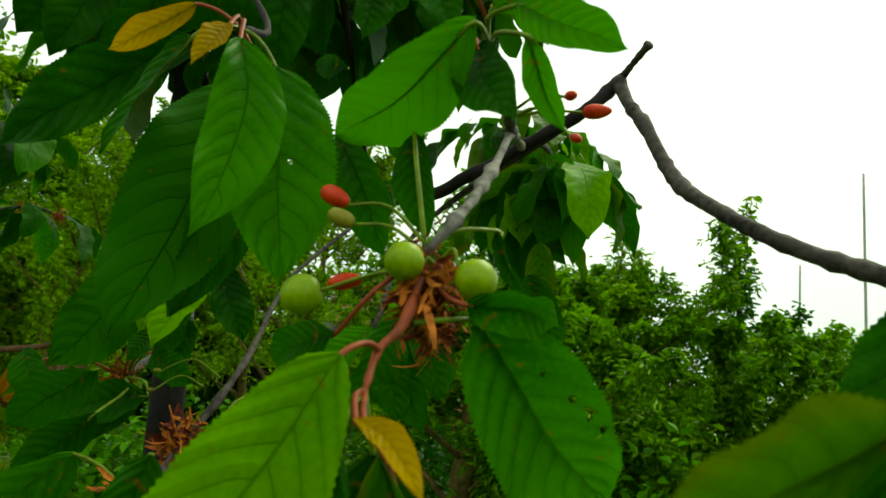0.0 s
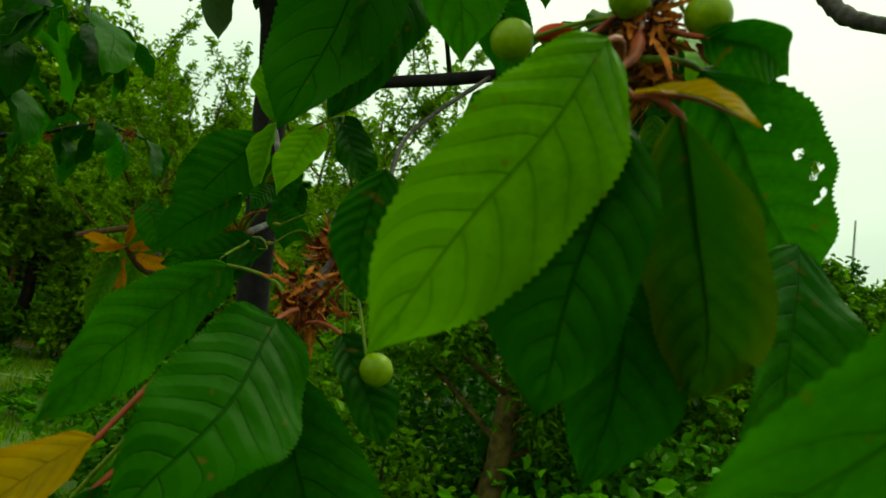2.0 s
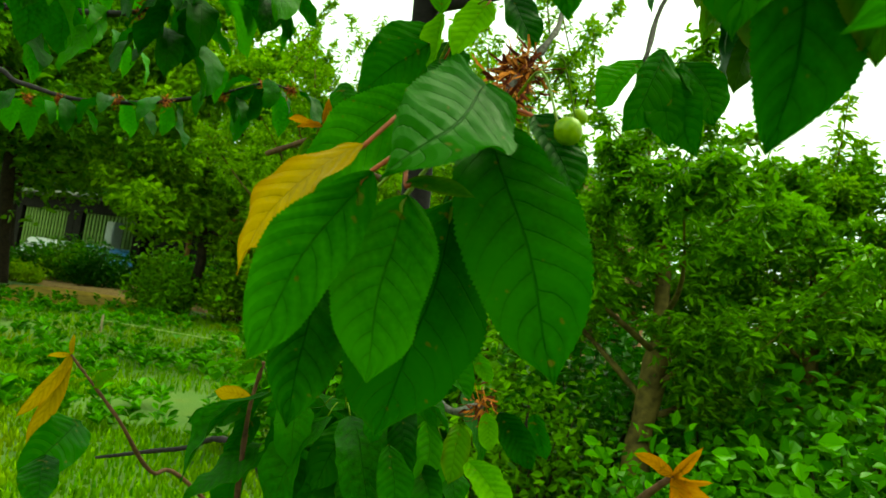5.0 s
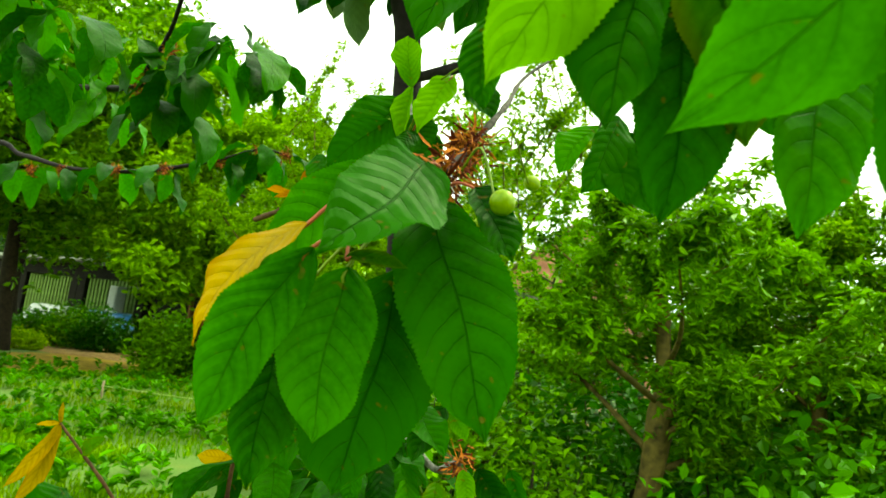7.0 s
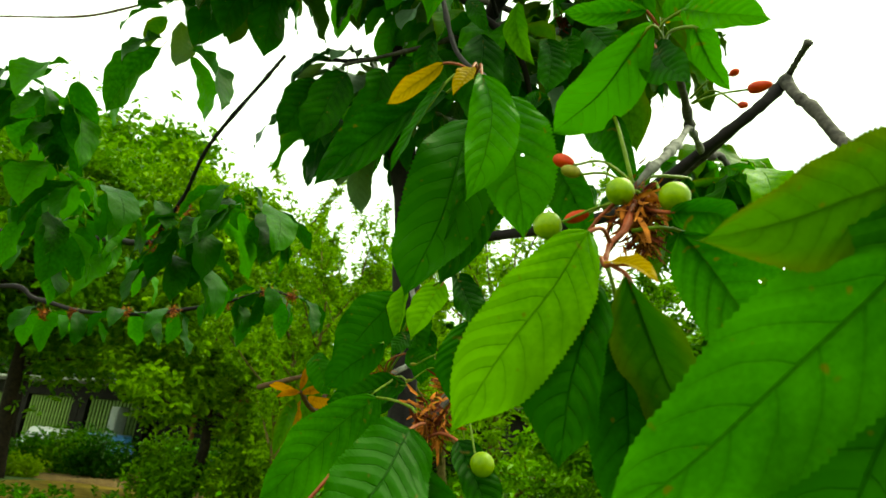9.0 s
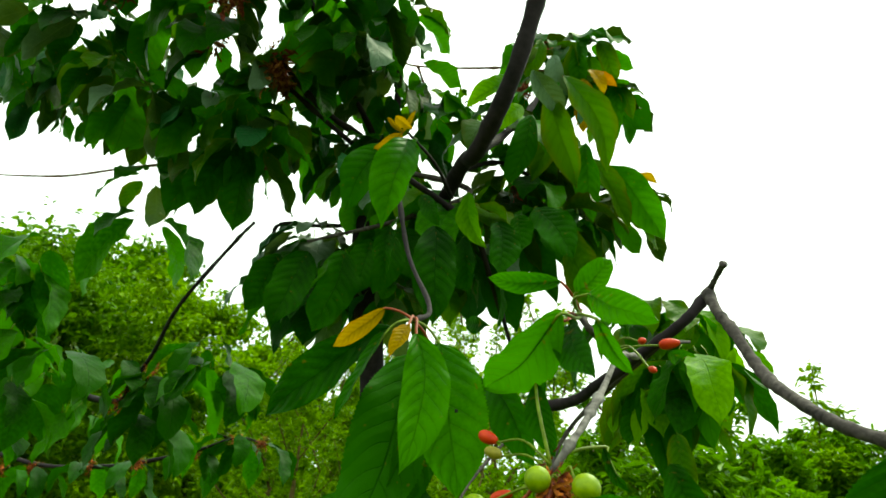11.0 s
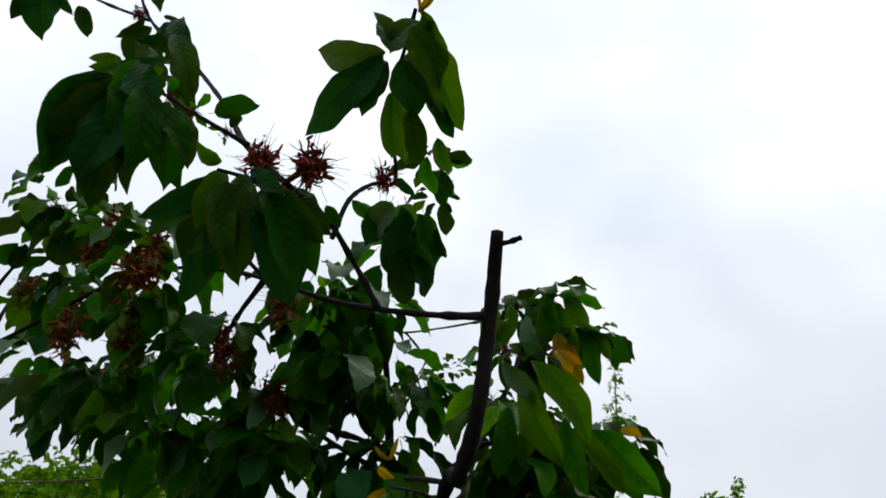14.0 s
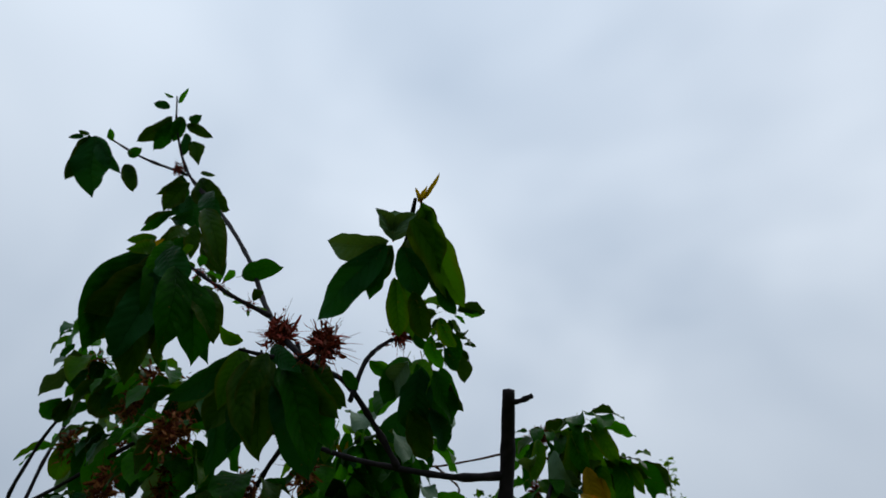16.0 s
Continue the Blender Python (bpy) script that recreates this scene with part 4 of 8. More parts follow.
parked_car(-20.6, 19.3, -48, plain("white_car_paint", (0.45, 0.46, 0.46), 0.3, vary=0.04), "white hatchback parked behind the shrub bed")


def brick_house(x, y, turn):
    """A gabled house far behind the trees."""
    house = tagged(new("brick_house"), "red brick house with a tiled roof behind the trees", "house")
    house.matrix_world = pose(x, y, 0, 0, 0, turn)
    brick, tile = plain("red_brick_wall", (0.33, 0.13, 0.085), 0.85, vary=0.3, scale=3.0), plain("brown_roof_tiles", (0.2, 0.11, 0.085), 0.85, vary=0.3, scale=2.0)
    bm = bmesh.new()
    a = [bm.verts.new(c) for c in ((-4, 0, 0), (4, 0, 0), (4, 0, 5.2), (0, 0, 8.6), (-4, 0, 5.2))]
    b = [bm.verts.new((v.co.x, 9, v.co.z)) for v in a]
    bm.faces.new(a)
    bm.faces.new(b[::-1])
    for i in range(5):
        j = (i + 1) % 5
        bm.faces.new((a[j], a[i], b[i], b[j]))
    wall = part("wall", bm, brick, house)
    for s in (-1, 1):
        bm = bmesh.new()
        q = [bm.verts.new(c) for c in ((0, -0.4, 8.72), (s * 4.5, -0.4, 4.9), (s * 4.5, 9.4, 4.9), (0, 9.4, 8.72))]
        f = bm.faces.new(q)
        r = bmesh.ops.extrude_face_region(bm, geom=[f])
        for v in r["geom"]:
            if isinstance(v, bmesh.types.BMVert):
                v.co.z += 0.16
        bmesh.ops.recalc_face_normals(bm, faces=bm.faces)
        part("roof", bm, tile, house)
    for wx, wz in ((-1.7, 3.4), (1.7, 3.4), (0, 6.0), (-1.7, 1.0), (1.7, 1.0)):
        bm = bmesh.new()
        box(bm, (wx - 0.6, -0.05, wz), (wx + 0.6, -0.004, wz + 1.3), 0.01)
        win = part("window", bm, WHITE_TRIM, house, "white-framed window")
        for k in (-1, 1):
            bm = bmesh.new()
            box(bm, (wx + k * 0.29 - 0.24, -0.075, wz + 0.08), (wx + k * 0.29 + 0.24, -0.052, wz + 1.22))
            part("pane", bm, GLASS_CAR, win, "dark pane")
    return house


# ---------------------------------------------------------------- shrubs and trees
BED = "shrubs in the bed"
rng_bed = np.random.default_rng(21)
for i in range(17):
    bx = -25.5 + 1.45 * i + rng_bed.normal() * 0.2
    by = 15.6 + 0.1 * (bx + 26) + rng_bed.normal() * 0.45
    kind = (CROWN_SHRUB, CROWN_DARK, CROWN_APPLE)[i % 3]
    shrub(bx, by, 0.95, 1.05 + 0.4 * rng_bed.random(), 1900, 0.15, kind, 300 + i, "rounded green shrub in the mulched bed", BED)
shrub(-15.9, 14.2, 0.5, 0.55, 900, 0.12, CROWN_LIME, 351, "small yellow-green shrub in the mulched bed", BED)
shrub(-17.45, 15.7, 0.65, 1.02, 1500, 0.13, CROWN_SHRUB, 355, "rounded green shrub before the parked cars", BED)
shrub(-16.5, 16.3, 0.8, 0.98, 1700, 0.13, CROWN_APPLE, 356, "rounded green shrub before the parked cars", BED)
shrub(-9.9, 12.5, 0.75, 1.1, 2200, 0.13, CROWN_APPLE, 352, "loose leafy shrub at the edge of the lawn", BED)
shrub(-8.5, 13.2, 0.9, 1.6, 3000, 0.13, CROWN_OLIVE, 353, "yellow-green leafy shrub behind the lawn", BED)
shrub(-7.2, 13.0, 1.1, 2.3, 3600, 0.12, CROWN_OLIVE, 354, "yellow-green leafy shrub behind the lawn", BED)

ROW = "orchard trees in a row"
APPLE = "apple tree with a lichened leaning trunk and fresh leaves"
garden_tree(0.24, 4.3, 2.5, 1.0, 0.072, 26000, 0.066, CROWN_APPLE, BARK_APPLE, 41, 0.34, (-0.12, 0.05), APPLE, "apple tree", 0.5, ROW, "apple_tree", 0.34, 4, 14, 0.4)
garden_tree(1.25, 5.5, 2.8, 1.1, 0.06, 28000, 0.07, CROWN_APPLE, BARK_APPLE, 42, 0.30, (0.0, 0.0), "apple tree with upright shoots and fresh leaves", "apple tree", 0.7, ROW, "apple_tree", 0.34, 5, 14, 0.35)
garden_tree(1.5, 5.6, 2.6, 0.6, 0.045, 12000, 0.07, CROWN_OLIVE, BARK_APPLE, 51, 0.25, (0.0, 0.0), "slender fruit tree with upright leafy shoots", "fruit tree", 0.9, ROW, "fruit_tree", 0.36, 12, 10)
garden_tree(-4.4, 8.1, 4.3, 1.1, 0.06, 9000, 0.075, CROWN_OLIVE, BARK_APPLE, 52, 0.25, (0.0, 0.0), "yellow-green fruit tree with thin upright shoots", "fruit tree", 0.9, ROW, "fruit_tree", 0.4, 16, 11)
garden_tree(-1.35, 6.4, 3.85, 1.2, 0.07, 11000, 0.066, CROWN_OLIVE, BARK_APPLE, 43, 0.3, (0.1, 0.0), "yellow-green fruit tree with sparse upright shoots", "fruit tree", 0.8, ROW, "fruit_tree", 0.42, 20, 11)
garden_tree(2.5, 5.9, 2.55, 0.95, 0.06, 17000, 0.07, CROWN_APPLE, BARK_APPLE, 50, 0.2, (-0.05, 0.0), "fruit tree with upright shoots and fresh leaves", "fruit tree", 0.6, ROW, "fruit_tree", 0.45, 2, 13)
garden_tree(3.45, 5.9, 2.45, 1.15, 0.08, 11000, 0.07, CROWN_APPLE, BARK_APPLE, 44, 0.15, (0.0, 0.0), "broad low fruit tree with fresh leaves", "fruit tree", 0.5, ROW, "fruit_tree", 0.5, 5, 12)
garden_tree(4.7, 8.6, 3.0, 1.5, 0.1, 9000, 0.085, CROWN_OLIVE, BARK_APPLE, 45, 0.12, (0.0, 0.0), "broad yellow-green fruit tree farther along the row", "fruit tree", 0.5, ROW, "fruit_tree", 0.5, 3, 12)
garden_tree(0.0, 9.2, 4.7, 1.8, 0.1, 13000, 0.085, CROWN_APPLE, BARK_APPLE, 46, 0.15, (0.0, 0.0), "fruit tree farther along the row", "fruit tree", 0.6, ROW, "fruit_tree", 0.5, 6, 12)
garden_tree(-5.4, 9.6, 5.5, 1.5, 0.08, 13000, 0.085, CROWN_OLIVE, BARK_APPLE, 47, 0.15, (0.0, 0.0), "slender yellow-green tree behind the lawn", "tree", 0.8, ROW, "tree", 0.45, 10, 13)
garden_tree(-3.2, 11.0, 5.6, 1.7, 0.09, 13000, 0.09, CROWN_OLIVE, BARK_APPLE, 49, 0.12, (0.0, 0.0), "yellow-green tree behind the lawn", "tree", 0.7, ROW, "tree", 0.45, 8, 12)
garden_tree(6.4, 6.6, 3.0, 1.7, 0.1, 9000, 0.085, CROWN_APPLE, BARK_APPLE, 48, 0.12, (0.0, 0.0), "broad fruit tree farther along the row", "fruit tree", 0.5, ROW, "fruit_tree", 0.5, 4, 12)
shrub(1.25, 2.75, 0.75, 0.95, 2600, 0.085, CROWN_SHRUB, 361, "dense dark green currant bush under the trees", "bushes under the trees", narrow=0.7)
shrub(0.35, 3.1, 0.6, 0.75, 1800, 0.07, CROWN_SHRUB, 362, "dense green bush under the apple tree", "bushes under the trees", narrow=0.6)
shrub(2.3, 3.3, 0.85, 1.0, 2600, 0.085, CROWN_SHRUB, 363, "dense dark green currant bush under the trees", "bushes under the trees", narrow=0.7)
shrub(-0.5, 4.2, 0.6, 0.8, 1600, 0.07, CROWN_APPLE, 364, "loose green bush under the trees", "bushes under the trees", narrow=0.5)
shrub(1.4, 4.2, 0.9, 1.1, 2600, 0.08, CROWN_SHRUB, 365, "dense green bush under the trees", "bushes under the trees", narrow=0.6)
shrub(3.6, 4.3, 0.9, 1.1, 2600, 0.085, CROWN_SHRUB, 366, "dense dark green bush under the trees", "bushes under the trees", narrow=0.6)

UNDER = "bushes under the trees"
rng_low = np.random.default_rng(77)
for i in range(26):
    sx, sy = -2.2 + 1.05 * (i % 9) + rng_low.normal() * 0.2, 4.9 + 1.5 * (i // 9) + rng_low.normal() * 0.25
    shrub(sx, sy, 0.8, 1.05 + 0.3 * rng_low.random() + 0.08 * (i // 9), 1600, 0.1, (CROWN_SHRUB, CROWN_APPLE, CROWN_DARK)[i % 3], 370 + i, "dense green bush filling the space under the trees", UNDER, narrow=0.55)

BIG = "tall garden trees"
garden_tree(-15.3, 13.05, 10.4, 4.2, 0.15, 42000, 0.2, CROWN_GROVE, BARK_DARK, 61, 0.33, (0.3, 0.0), "tall leafy tree with a dark trunk before the building", "tree", -0.04, BIG, "tree", 0.5, 0, 26, 0.12, 0.16)
garden_tree(-20.4, 17.6, 13.2, 5.4, 0.2, 28000, 0.29, CROWN_GROVE, BARK_DARK, 62, 0.3, (2.4, 0.0), "tall leafy tree with a leaning dark trunk before the building", "tree", 0.1, BIG, "tree", 0.5, 0, 22, 0.12, 0.14)
garden_tree(-9.9, 13.0, 9.0, 2.8, 0.12, 42000, 0.16, CROWN_OLIVE, BARK_DARK, 63, 0.24, (-0.4, 0.0), "leafy yellow-green tree beside the lawn", "tree", -0.15, BIG, "tree", 0.5, 3, 18, 0.12, 0.13)
garden_tree(-6.8, 16.0, 7.2, 2.4, 0.14, 18000, 0.17, CROWN_OLIVE, BARK_DARK, 64, 0.12, (0.0, 0.0), "leafy yellow-green tree behind the lawn", "tree", 0.6, BIG, "tree", 0.5, 6, 14, 0.12, 0.1)
garden_tree(-13.9, 6.6, 8.2, 3.2, 0.2, 20000, 0.2, CROWN_APPLE, BARK_DARK, 65, 0.3, (0.0, 0.0), "tall leafy tree with a dark trunk", "tree", 0.5, BIG, "tree", 0.5, 0, 15, 0.12, 0.13)
garden_tree(-10.5, 27.0, 9.5, 4.2, 0.3, 10000, 0.38, CROWN_DARK, BARK_DARK, 66, 0.08, (0.0, 0.0), "tall dark green tree behind the building", "tree", 0.35, BIG, "tree", 0.55, 0, 18)
garden_tree(-31.5, 32.5, 7.5, 3.6, 0.25, 8000, 0.46, CROWN_DARK, BARK_DARK, 91, 0.06, (0.0, 0.0), "dense dark green tree close behind the building", "tree", 0.3, BIG, "tree", 0.55, 0, 18)
garden_tree(-25.5, 31.5, 7.0, 3.6, 0.25, 8000, 0.46, CROWN_DARK, BARK_DARK, 92, 0.06, (0.0, 0.0), "dense dark green tree close behind the building", "tree", 0.3, BIG, "tree", 0.55, 0, 18)
garden_tree(-19.5, 30, 7.2, 3.6, 0.25, 8000, 0.46, CROWN_DARK, BARK_DARK, 93, 0.06, (0.0, 0.0), "dense dark green tree close behind the building", "tree", 0.3, BIG, "tree", 0.55, 0, 18)
garden_tree(-14.5, 28.5, 7.0, 3.6, 0.25, 8000, 0.46, CROWN_DARK, BARK_DARK, 94, 0.06, (0.0, 0.0), "dense dark green tree close behind the building", "tree", 0.3, BIG, "tree", 0.55, 0, 18)
garden_tree(-20.5, 33.5, 12.0, 5.5, 0.35, 10000, 0.5, CROWN_DARK, BARK_DARK, 67, 0.08, (0.0, 0.0), "tall dark green tree behind the building", "tree", 0.35, BIG, "tree", 0.55, 0, 18)
garden_tree(-30.5, 34.5, 13.0, 6.0, 0.35, 10000, 0.52, CROWN_DARK, BARK_DARK, 68, 0.08, (0.0, 0.0), "tall dark green tree behind the building", "tree", 0.35, BIG, "tree", 0.55, 0, 18)
garden_tree(-38.5, 28.0, 13.0, 6.0, 0.35, 9000, 0.5, CROWN_DARK, BARK_DARK, 69, 0.08, (0.0, 0.0), "tall dark green tree behind the building", "tree", 0.35, BIG, "tree", 0.55, 0, 18)
for i in range(8):
    hx, hy = -46.0 + 3.8 * i, 36.0 - 0.5 * i
    shrub(hx, hy, 2.6, 6.6 + 0.5 * math.sin(2.3 * i), 4200, 0.5, CROWN_DARK, 430 + i, "tall dense dark green hedge bush behind the building", "hedge behind the building", "hedge", narrow=0.6)
FAR = "trees at the end of the garden"
for i, (tx, ty, th) in enumerate(((-2.5, 20, 5.2), (2.0, 17, 4.6), (6.5, 15, 4.4), (11, 14, 4.6), (16, 12, 5.0), (4.5, 24, 6.0), (11.5, 22, 5.6), (19, 19, 6.0), (-1, 30, 7.0))):
    garden_tree(tx, ty, th, 2.3 + 0.1 * i, 0.13, 5000, 0.16, (CROWN_APPLE, CROWN_OLIVE, CROWN_DARK)[i % 3], BARK_DARK, 80 + i, 0.12, (0, 0), "broad leafy tree at the end of the garden", "tree", 0.5, FAR, "tree", 0.55, 3, 11)
garden_pole(12.32, 20.0, 10.1, 0.05, 0.1)
garden_pole(12.37, 24.0, 7.95, 0.05, 0.1)
brick_house(-3.2, 34, 8)


# ---------------------------------------------------------------- the cherry tree
cherry_tree = tagged(new("cherry_tree"), "sweet cherry tree with large drooping leaves and a few unripe fruits", "cherry tree")
cherry_tree.location = (0, 0, 0)

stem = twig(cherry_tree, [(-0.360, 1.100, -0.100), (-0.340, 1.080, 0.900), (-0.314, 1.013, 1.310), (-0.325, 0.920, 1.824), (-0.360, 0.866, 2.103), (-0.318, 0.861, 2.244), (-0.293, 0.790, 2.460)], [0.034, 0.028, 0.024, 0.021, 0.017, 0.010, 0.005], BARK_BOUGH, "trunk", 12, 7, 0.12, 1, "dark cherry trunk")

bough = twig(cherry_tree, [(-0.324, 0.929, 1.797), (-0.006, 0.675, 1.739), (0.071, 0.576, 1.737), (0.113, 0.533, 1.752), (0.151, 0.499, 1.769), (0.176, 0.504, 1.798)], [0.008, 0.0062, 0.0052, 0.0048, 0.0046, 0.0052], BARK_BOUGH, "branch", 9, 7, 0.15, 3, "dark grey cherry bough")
stub = twig(cherry_tree, [(0.176, 0.504, 1.798), (0.182, 0.484, 1.804), (0.188, 0.464, 1.809)], [0.0036, 0.0020, 0.0027], BARK_TWIG, "branch", 9, 7, 0.2, 4, "")
arch = twig(cherry_tree, [(0.176, 0.499, 1.797), (0.180, 0.480, 1.770), (0.187, 0.463, 1.748), (0.196, 0.446, 1.716), (0.204, 0.430, 1.693), (0.213, 0.394, 1.668), (0.224, 0.360, 1.646), (0.242, 0.335, 1.630), (0.275, 0.302, 1.612), (0.340, 0.270, 1.590), (0.480, 0.260, 1.540)], [0.0054, 0.0042, 0.0043, 0.0043, 0.0046, 0.0042, 0.0040, 0.0041, 0.0044, 0.0050, 0.0060], BARK_TWIG, "branch", 9, 7, 0.16, 5, "arching grey-brown bare cherry branch")

spur = twig(cherry_tree, [(0.111, 0.533, 1.750), (0.096, 0.418, 1.711), (0.087, 0.356, 1.669), (0.078, 0.307, 1.634), (0.070, 0.281, 1.613), (0.062, 0.276, 1.600)], [0.0022, 0.0021, 0.0019, 0.0021, 0.002, 0.0017], BARK_SPUR, "branch", 9, 7, 0.5, 7, "pale grey ringed fruiting spur")
spur_tip = twig(cherry_tree, [(0.096, 0.418, 1.710), (0.089, 0.349, 1.697), (0.082, 0.309, 1.694), (0.077, 0.322, 1.707)], [0.0028, 0.0024, 0.002, 0.002], BARK_TWIG, "branch", 9, 7, 0.35, 8, "")

cherry(spur, (0.056, 0.265, 1.594), 0.0068, (0.066, 0.276, 1.596), CHERRY_GREEN, 1.05, 0.0, 0.25, "cherry", "green unripe cherry on a long stalk")
cherry(spur, (0.081, 0.264, 1.590), 0.0073, (0.068, 0.276, 1.598), CHERRY_GREEN, 1.05, 0.0, 0.5, "cherry", "green unripe cherry on a long stalk")
cherry(spur, (0.020, 0.275, 1.580), 0.0072, (0.062, 0.276, 1.594), CHERRY_GREEN, 1.05, 0.0, 0.05, "cherry", "green unripe cherry on a long stalk")
cherry(spur, (0.026, 0.278, 1.618), 0.0037, (0.062, 0.276, 1.603), CHERRY_RED, 1.7, -0.15, 0.2, "cherry", "red withered young cherry on a thin stalk")
cherry(spur, (0.031, 0.270, 1.608), 0.0033, (0.062, 0.276, 1.600), CHERRY_OLIVE, 1.6, 0.0, 0.15, "cherry", "olive withered young cherry on a thin stalk")
cherry(spur, (0.034, 0.280, 1.587), 0.0031, (0.062, 0.276, 1.594), CHERRY_RED, 2.2, -0.1, 0.1, "cherry", "red withered young cherry on a thin stalk")
cherry(spur_tip, (0.131, 0.335, 1.691), 0.0036, (0.094, 0.351, 1.692), CHERRY_RED, 2.0, 0.2, 0.05, "cherry", "red withered young cherry on a thin stalk")
cherry(spur_tip, (0.114, 0.306, 1.683), 0.0022, (0.093, 0.350, 1.695), CHERRY_RED, 1.8, 0.0, 0.1, "cherry", "red withered young cherry on a thin stalk")
cherry(spur_tip, (0.119, 0.316, 1.668), 0.0021, (0.094, 0.351, 1.692), CHERRY_RED, 1.8, 0.0, 0.2, "cherry", "red withered young cherry on a thin stalk")
remains(spur, (0.064, 0.276, 1.588), 0.019, 170, 11, 1.2, 12)
remains(spur, (0.067, 0.280, 1.574), 0.013, 60, 12, 1.2, 10)

spur_foot = twig(cherry_tree, [(0.062, 0.276, 1.594), (0.059, 0.259, 1.572), (0.053, 0.251, 1.562), (0.052, 0.238, 1.549)], [0.0020, 0.0016, 0.0013, 0.0010], STALK_RED, "branch", 9, 7, 0.2, 22, "reddish young shoot")
leaf(spur, (0.046, 0.224, 1.558), (0.001, 0.202, 1.470), (0.22, -0.97, 0.13), 0.037, "young", 0.45, 0.18, stalk=(0.053, 0.251, 1.562))
leaf(spur, (0.084, 0.276, 1.577), (0.142, 0.320, 1.517), (0.21, -0.87, -0.44), 0.049, "fresh", 0.5, 0.2, stalk=(0.062, 0.264, 1.573), holes=((0.42, 0.80, 0.020), (0.5, 0.87, 0.026), (0.53, 0.83, 0.018), (0.62, 0.9, 0.02), (0.64, 0.84, 0.015), (0.28, 0.7, 0.012)))
leaf(spur, (0.079, 0.260, 1.580), (0.112, 0.277, 1.579), (0.35, -0.70, -0.62), 0.019, "fresh", 0.4, 0.2, stalk=(0.066, 0.276, 1.590))
leaf(spur, (0.050, 0.214, 1.532), (0.039, 0.217, 1.461), (-0.28, -0.96, -0.00), 0.036, "mature", 0.4, 0.3, stalk=(0.052, 0.238, 1.549))
leaf(spur, (0.057, 0.237, 1.532), (0.058, 0.264, 1.441), (0.03, -0.96, -0.29), 0.040, "mature", 0.35, 0.35, stalk=(0.052, 0.238, 1.549))
leaf(spur, (0.062, 0.210, 1.534), (0.086, 0.255, 1.470), (-0.29, -0.73, -0.62), 0.032, "turning", 0.4, 0.35, stalk=(0.052, 0.238, 1.549))
leaf(spur, (0.114, 0.265, 1.520), (0.101, 0.240, 1.435), (0.25, -0.94, 0.24), 0.038, "fresh", 0.4, 0.3)
leaf(spur, (0.053, 0.219, 1.542), (0.074, 0.193, 1.527), (-0.27, -0.53, 0.80), 0.0085, "bronze", 0.5, 0.5, stalk=(0.052, 0.238, 1.549))
leaf(spur, (0.033, 0.279, 1.568), (0.005, 0.307, 1.556), (-0.66, -0.74, -0.14), 0.016, "mature", 0.4, 0.3, stalk=(0.062, 0.276, 1.600))
leaf(spur, (0.088, 0.306, 1.619), (0.101, 0.302, 1.594), (-0.72, -0.65, -0.25), 0.009, "mature", 0.5, 0.4, stalk=(0.062, 0.276, 1.600))
leaf(spur, (-0.011, 0.250, 1.523), (-0.013, 0.257, 1.483), (-0.04, -0.99, -0.16), 0.020, "mature", 0.4, 0.25)
near_twig = twig(cherry_tree, [(0.340, 0.270, 1.590), (0.300, 0.240, 1.606), (0.262, 0.212, 1.604), (0.232, 0.195, 1.590)], [0.003, 0.0026, 0.0022, 0.0018], BARK_TWIG, "branch", 9, 7, 0.25, 24, "")
leaf(near_twig, (0.157, 0.160, 1.552), (0.057, 0.176, 1.446), (0.27, -0.95, -0.17), 0.044, "fresh", 0.35, 0.15, stalk=(0.232, 0.195, 1.590))
leaf(near_twig, (0.155, 0.176, 1.522), (0.110, 0.187, 1.428), (-0.62, -0.52, -0.62), 0.050, "mature", 0.3, 0.2, stalk=(0.232, 0.195, 1.590))
# Next three leaves are added out of view, to shade the leaf above.
leaf(near_twig, (0.215, 0.215, 1.600), (0.185, 0.225, 1.500), (-0.40, -0.60, -0.70), 0.052, "mature", 0.3, 0.2, stalk=(0.232, 0.195, 1.590))
leaf(near_twig, (0.225, 0.180, 1.580), (0.200, 0.150, 1.480), (-0.65, -0.40, -0.65), 0.050, "mature", 0.3, 0.2, stalk=(0.232, 0.195, 1.590))
leaf(near_twig, (0.200, 0.205, 1.560), (0.165, 0.222, 1.455), (-0.45, -0.60, -0.70), 0.052, "mature", 0.3, 0.2, stalk=(0.232, 0.195, 1.590))
leaf(near_twig, (0.158, 0.163, 1.556), (0.084, 0.145, 1.525), (0.15, -0.78, -0.60), 0.032, "turning", 0.5, 0.2, stalk=(0.232, 0.195, 1.590))

left_twig = twig(cherry_tree, [(-0.207, 0.634, 2.075), (-0.134, 0.526, 1.883), (-0.057, 0.397, 1.754), (-0.046, 0.334, 1.715)], [0.003, 0.0024, 0.002, 0.0018], BARK_BOUGH, "branch", 9, 7, 0.3, 38, "")
leaf(left_twig, (-0.031, 0.300, 1.691), (-0.027, 0.280, 1.598), (0.40, -0.89, 0.20), 0.032, "fresh", 0.3, 0.3, stalk=(-0.046, 0.334, 1.715))
leaf(left_twig, (-0.024, 0.330, 1.695), (-0.000, 0.315, 1.588), (0.16, -0.97, 0.16), 0.047, "fresh", 0.35, 0.2, stalk=(-0.046, 0.334, 1.715), holes=((0.42, 0.3, 0.02), (0.47, 0.27, 0.03), (0.5, 0.6, 0.012), (0.6, 0.25, 0.014)))
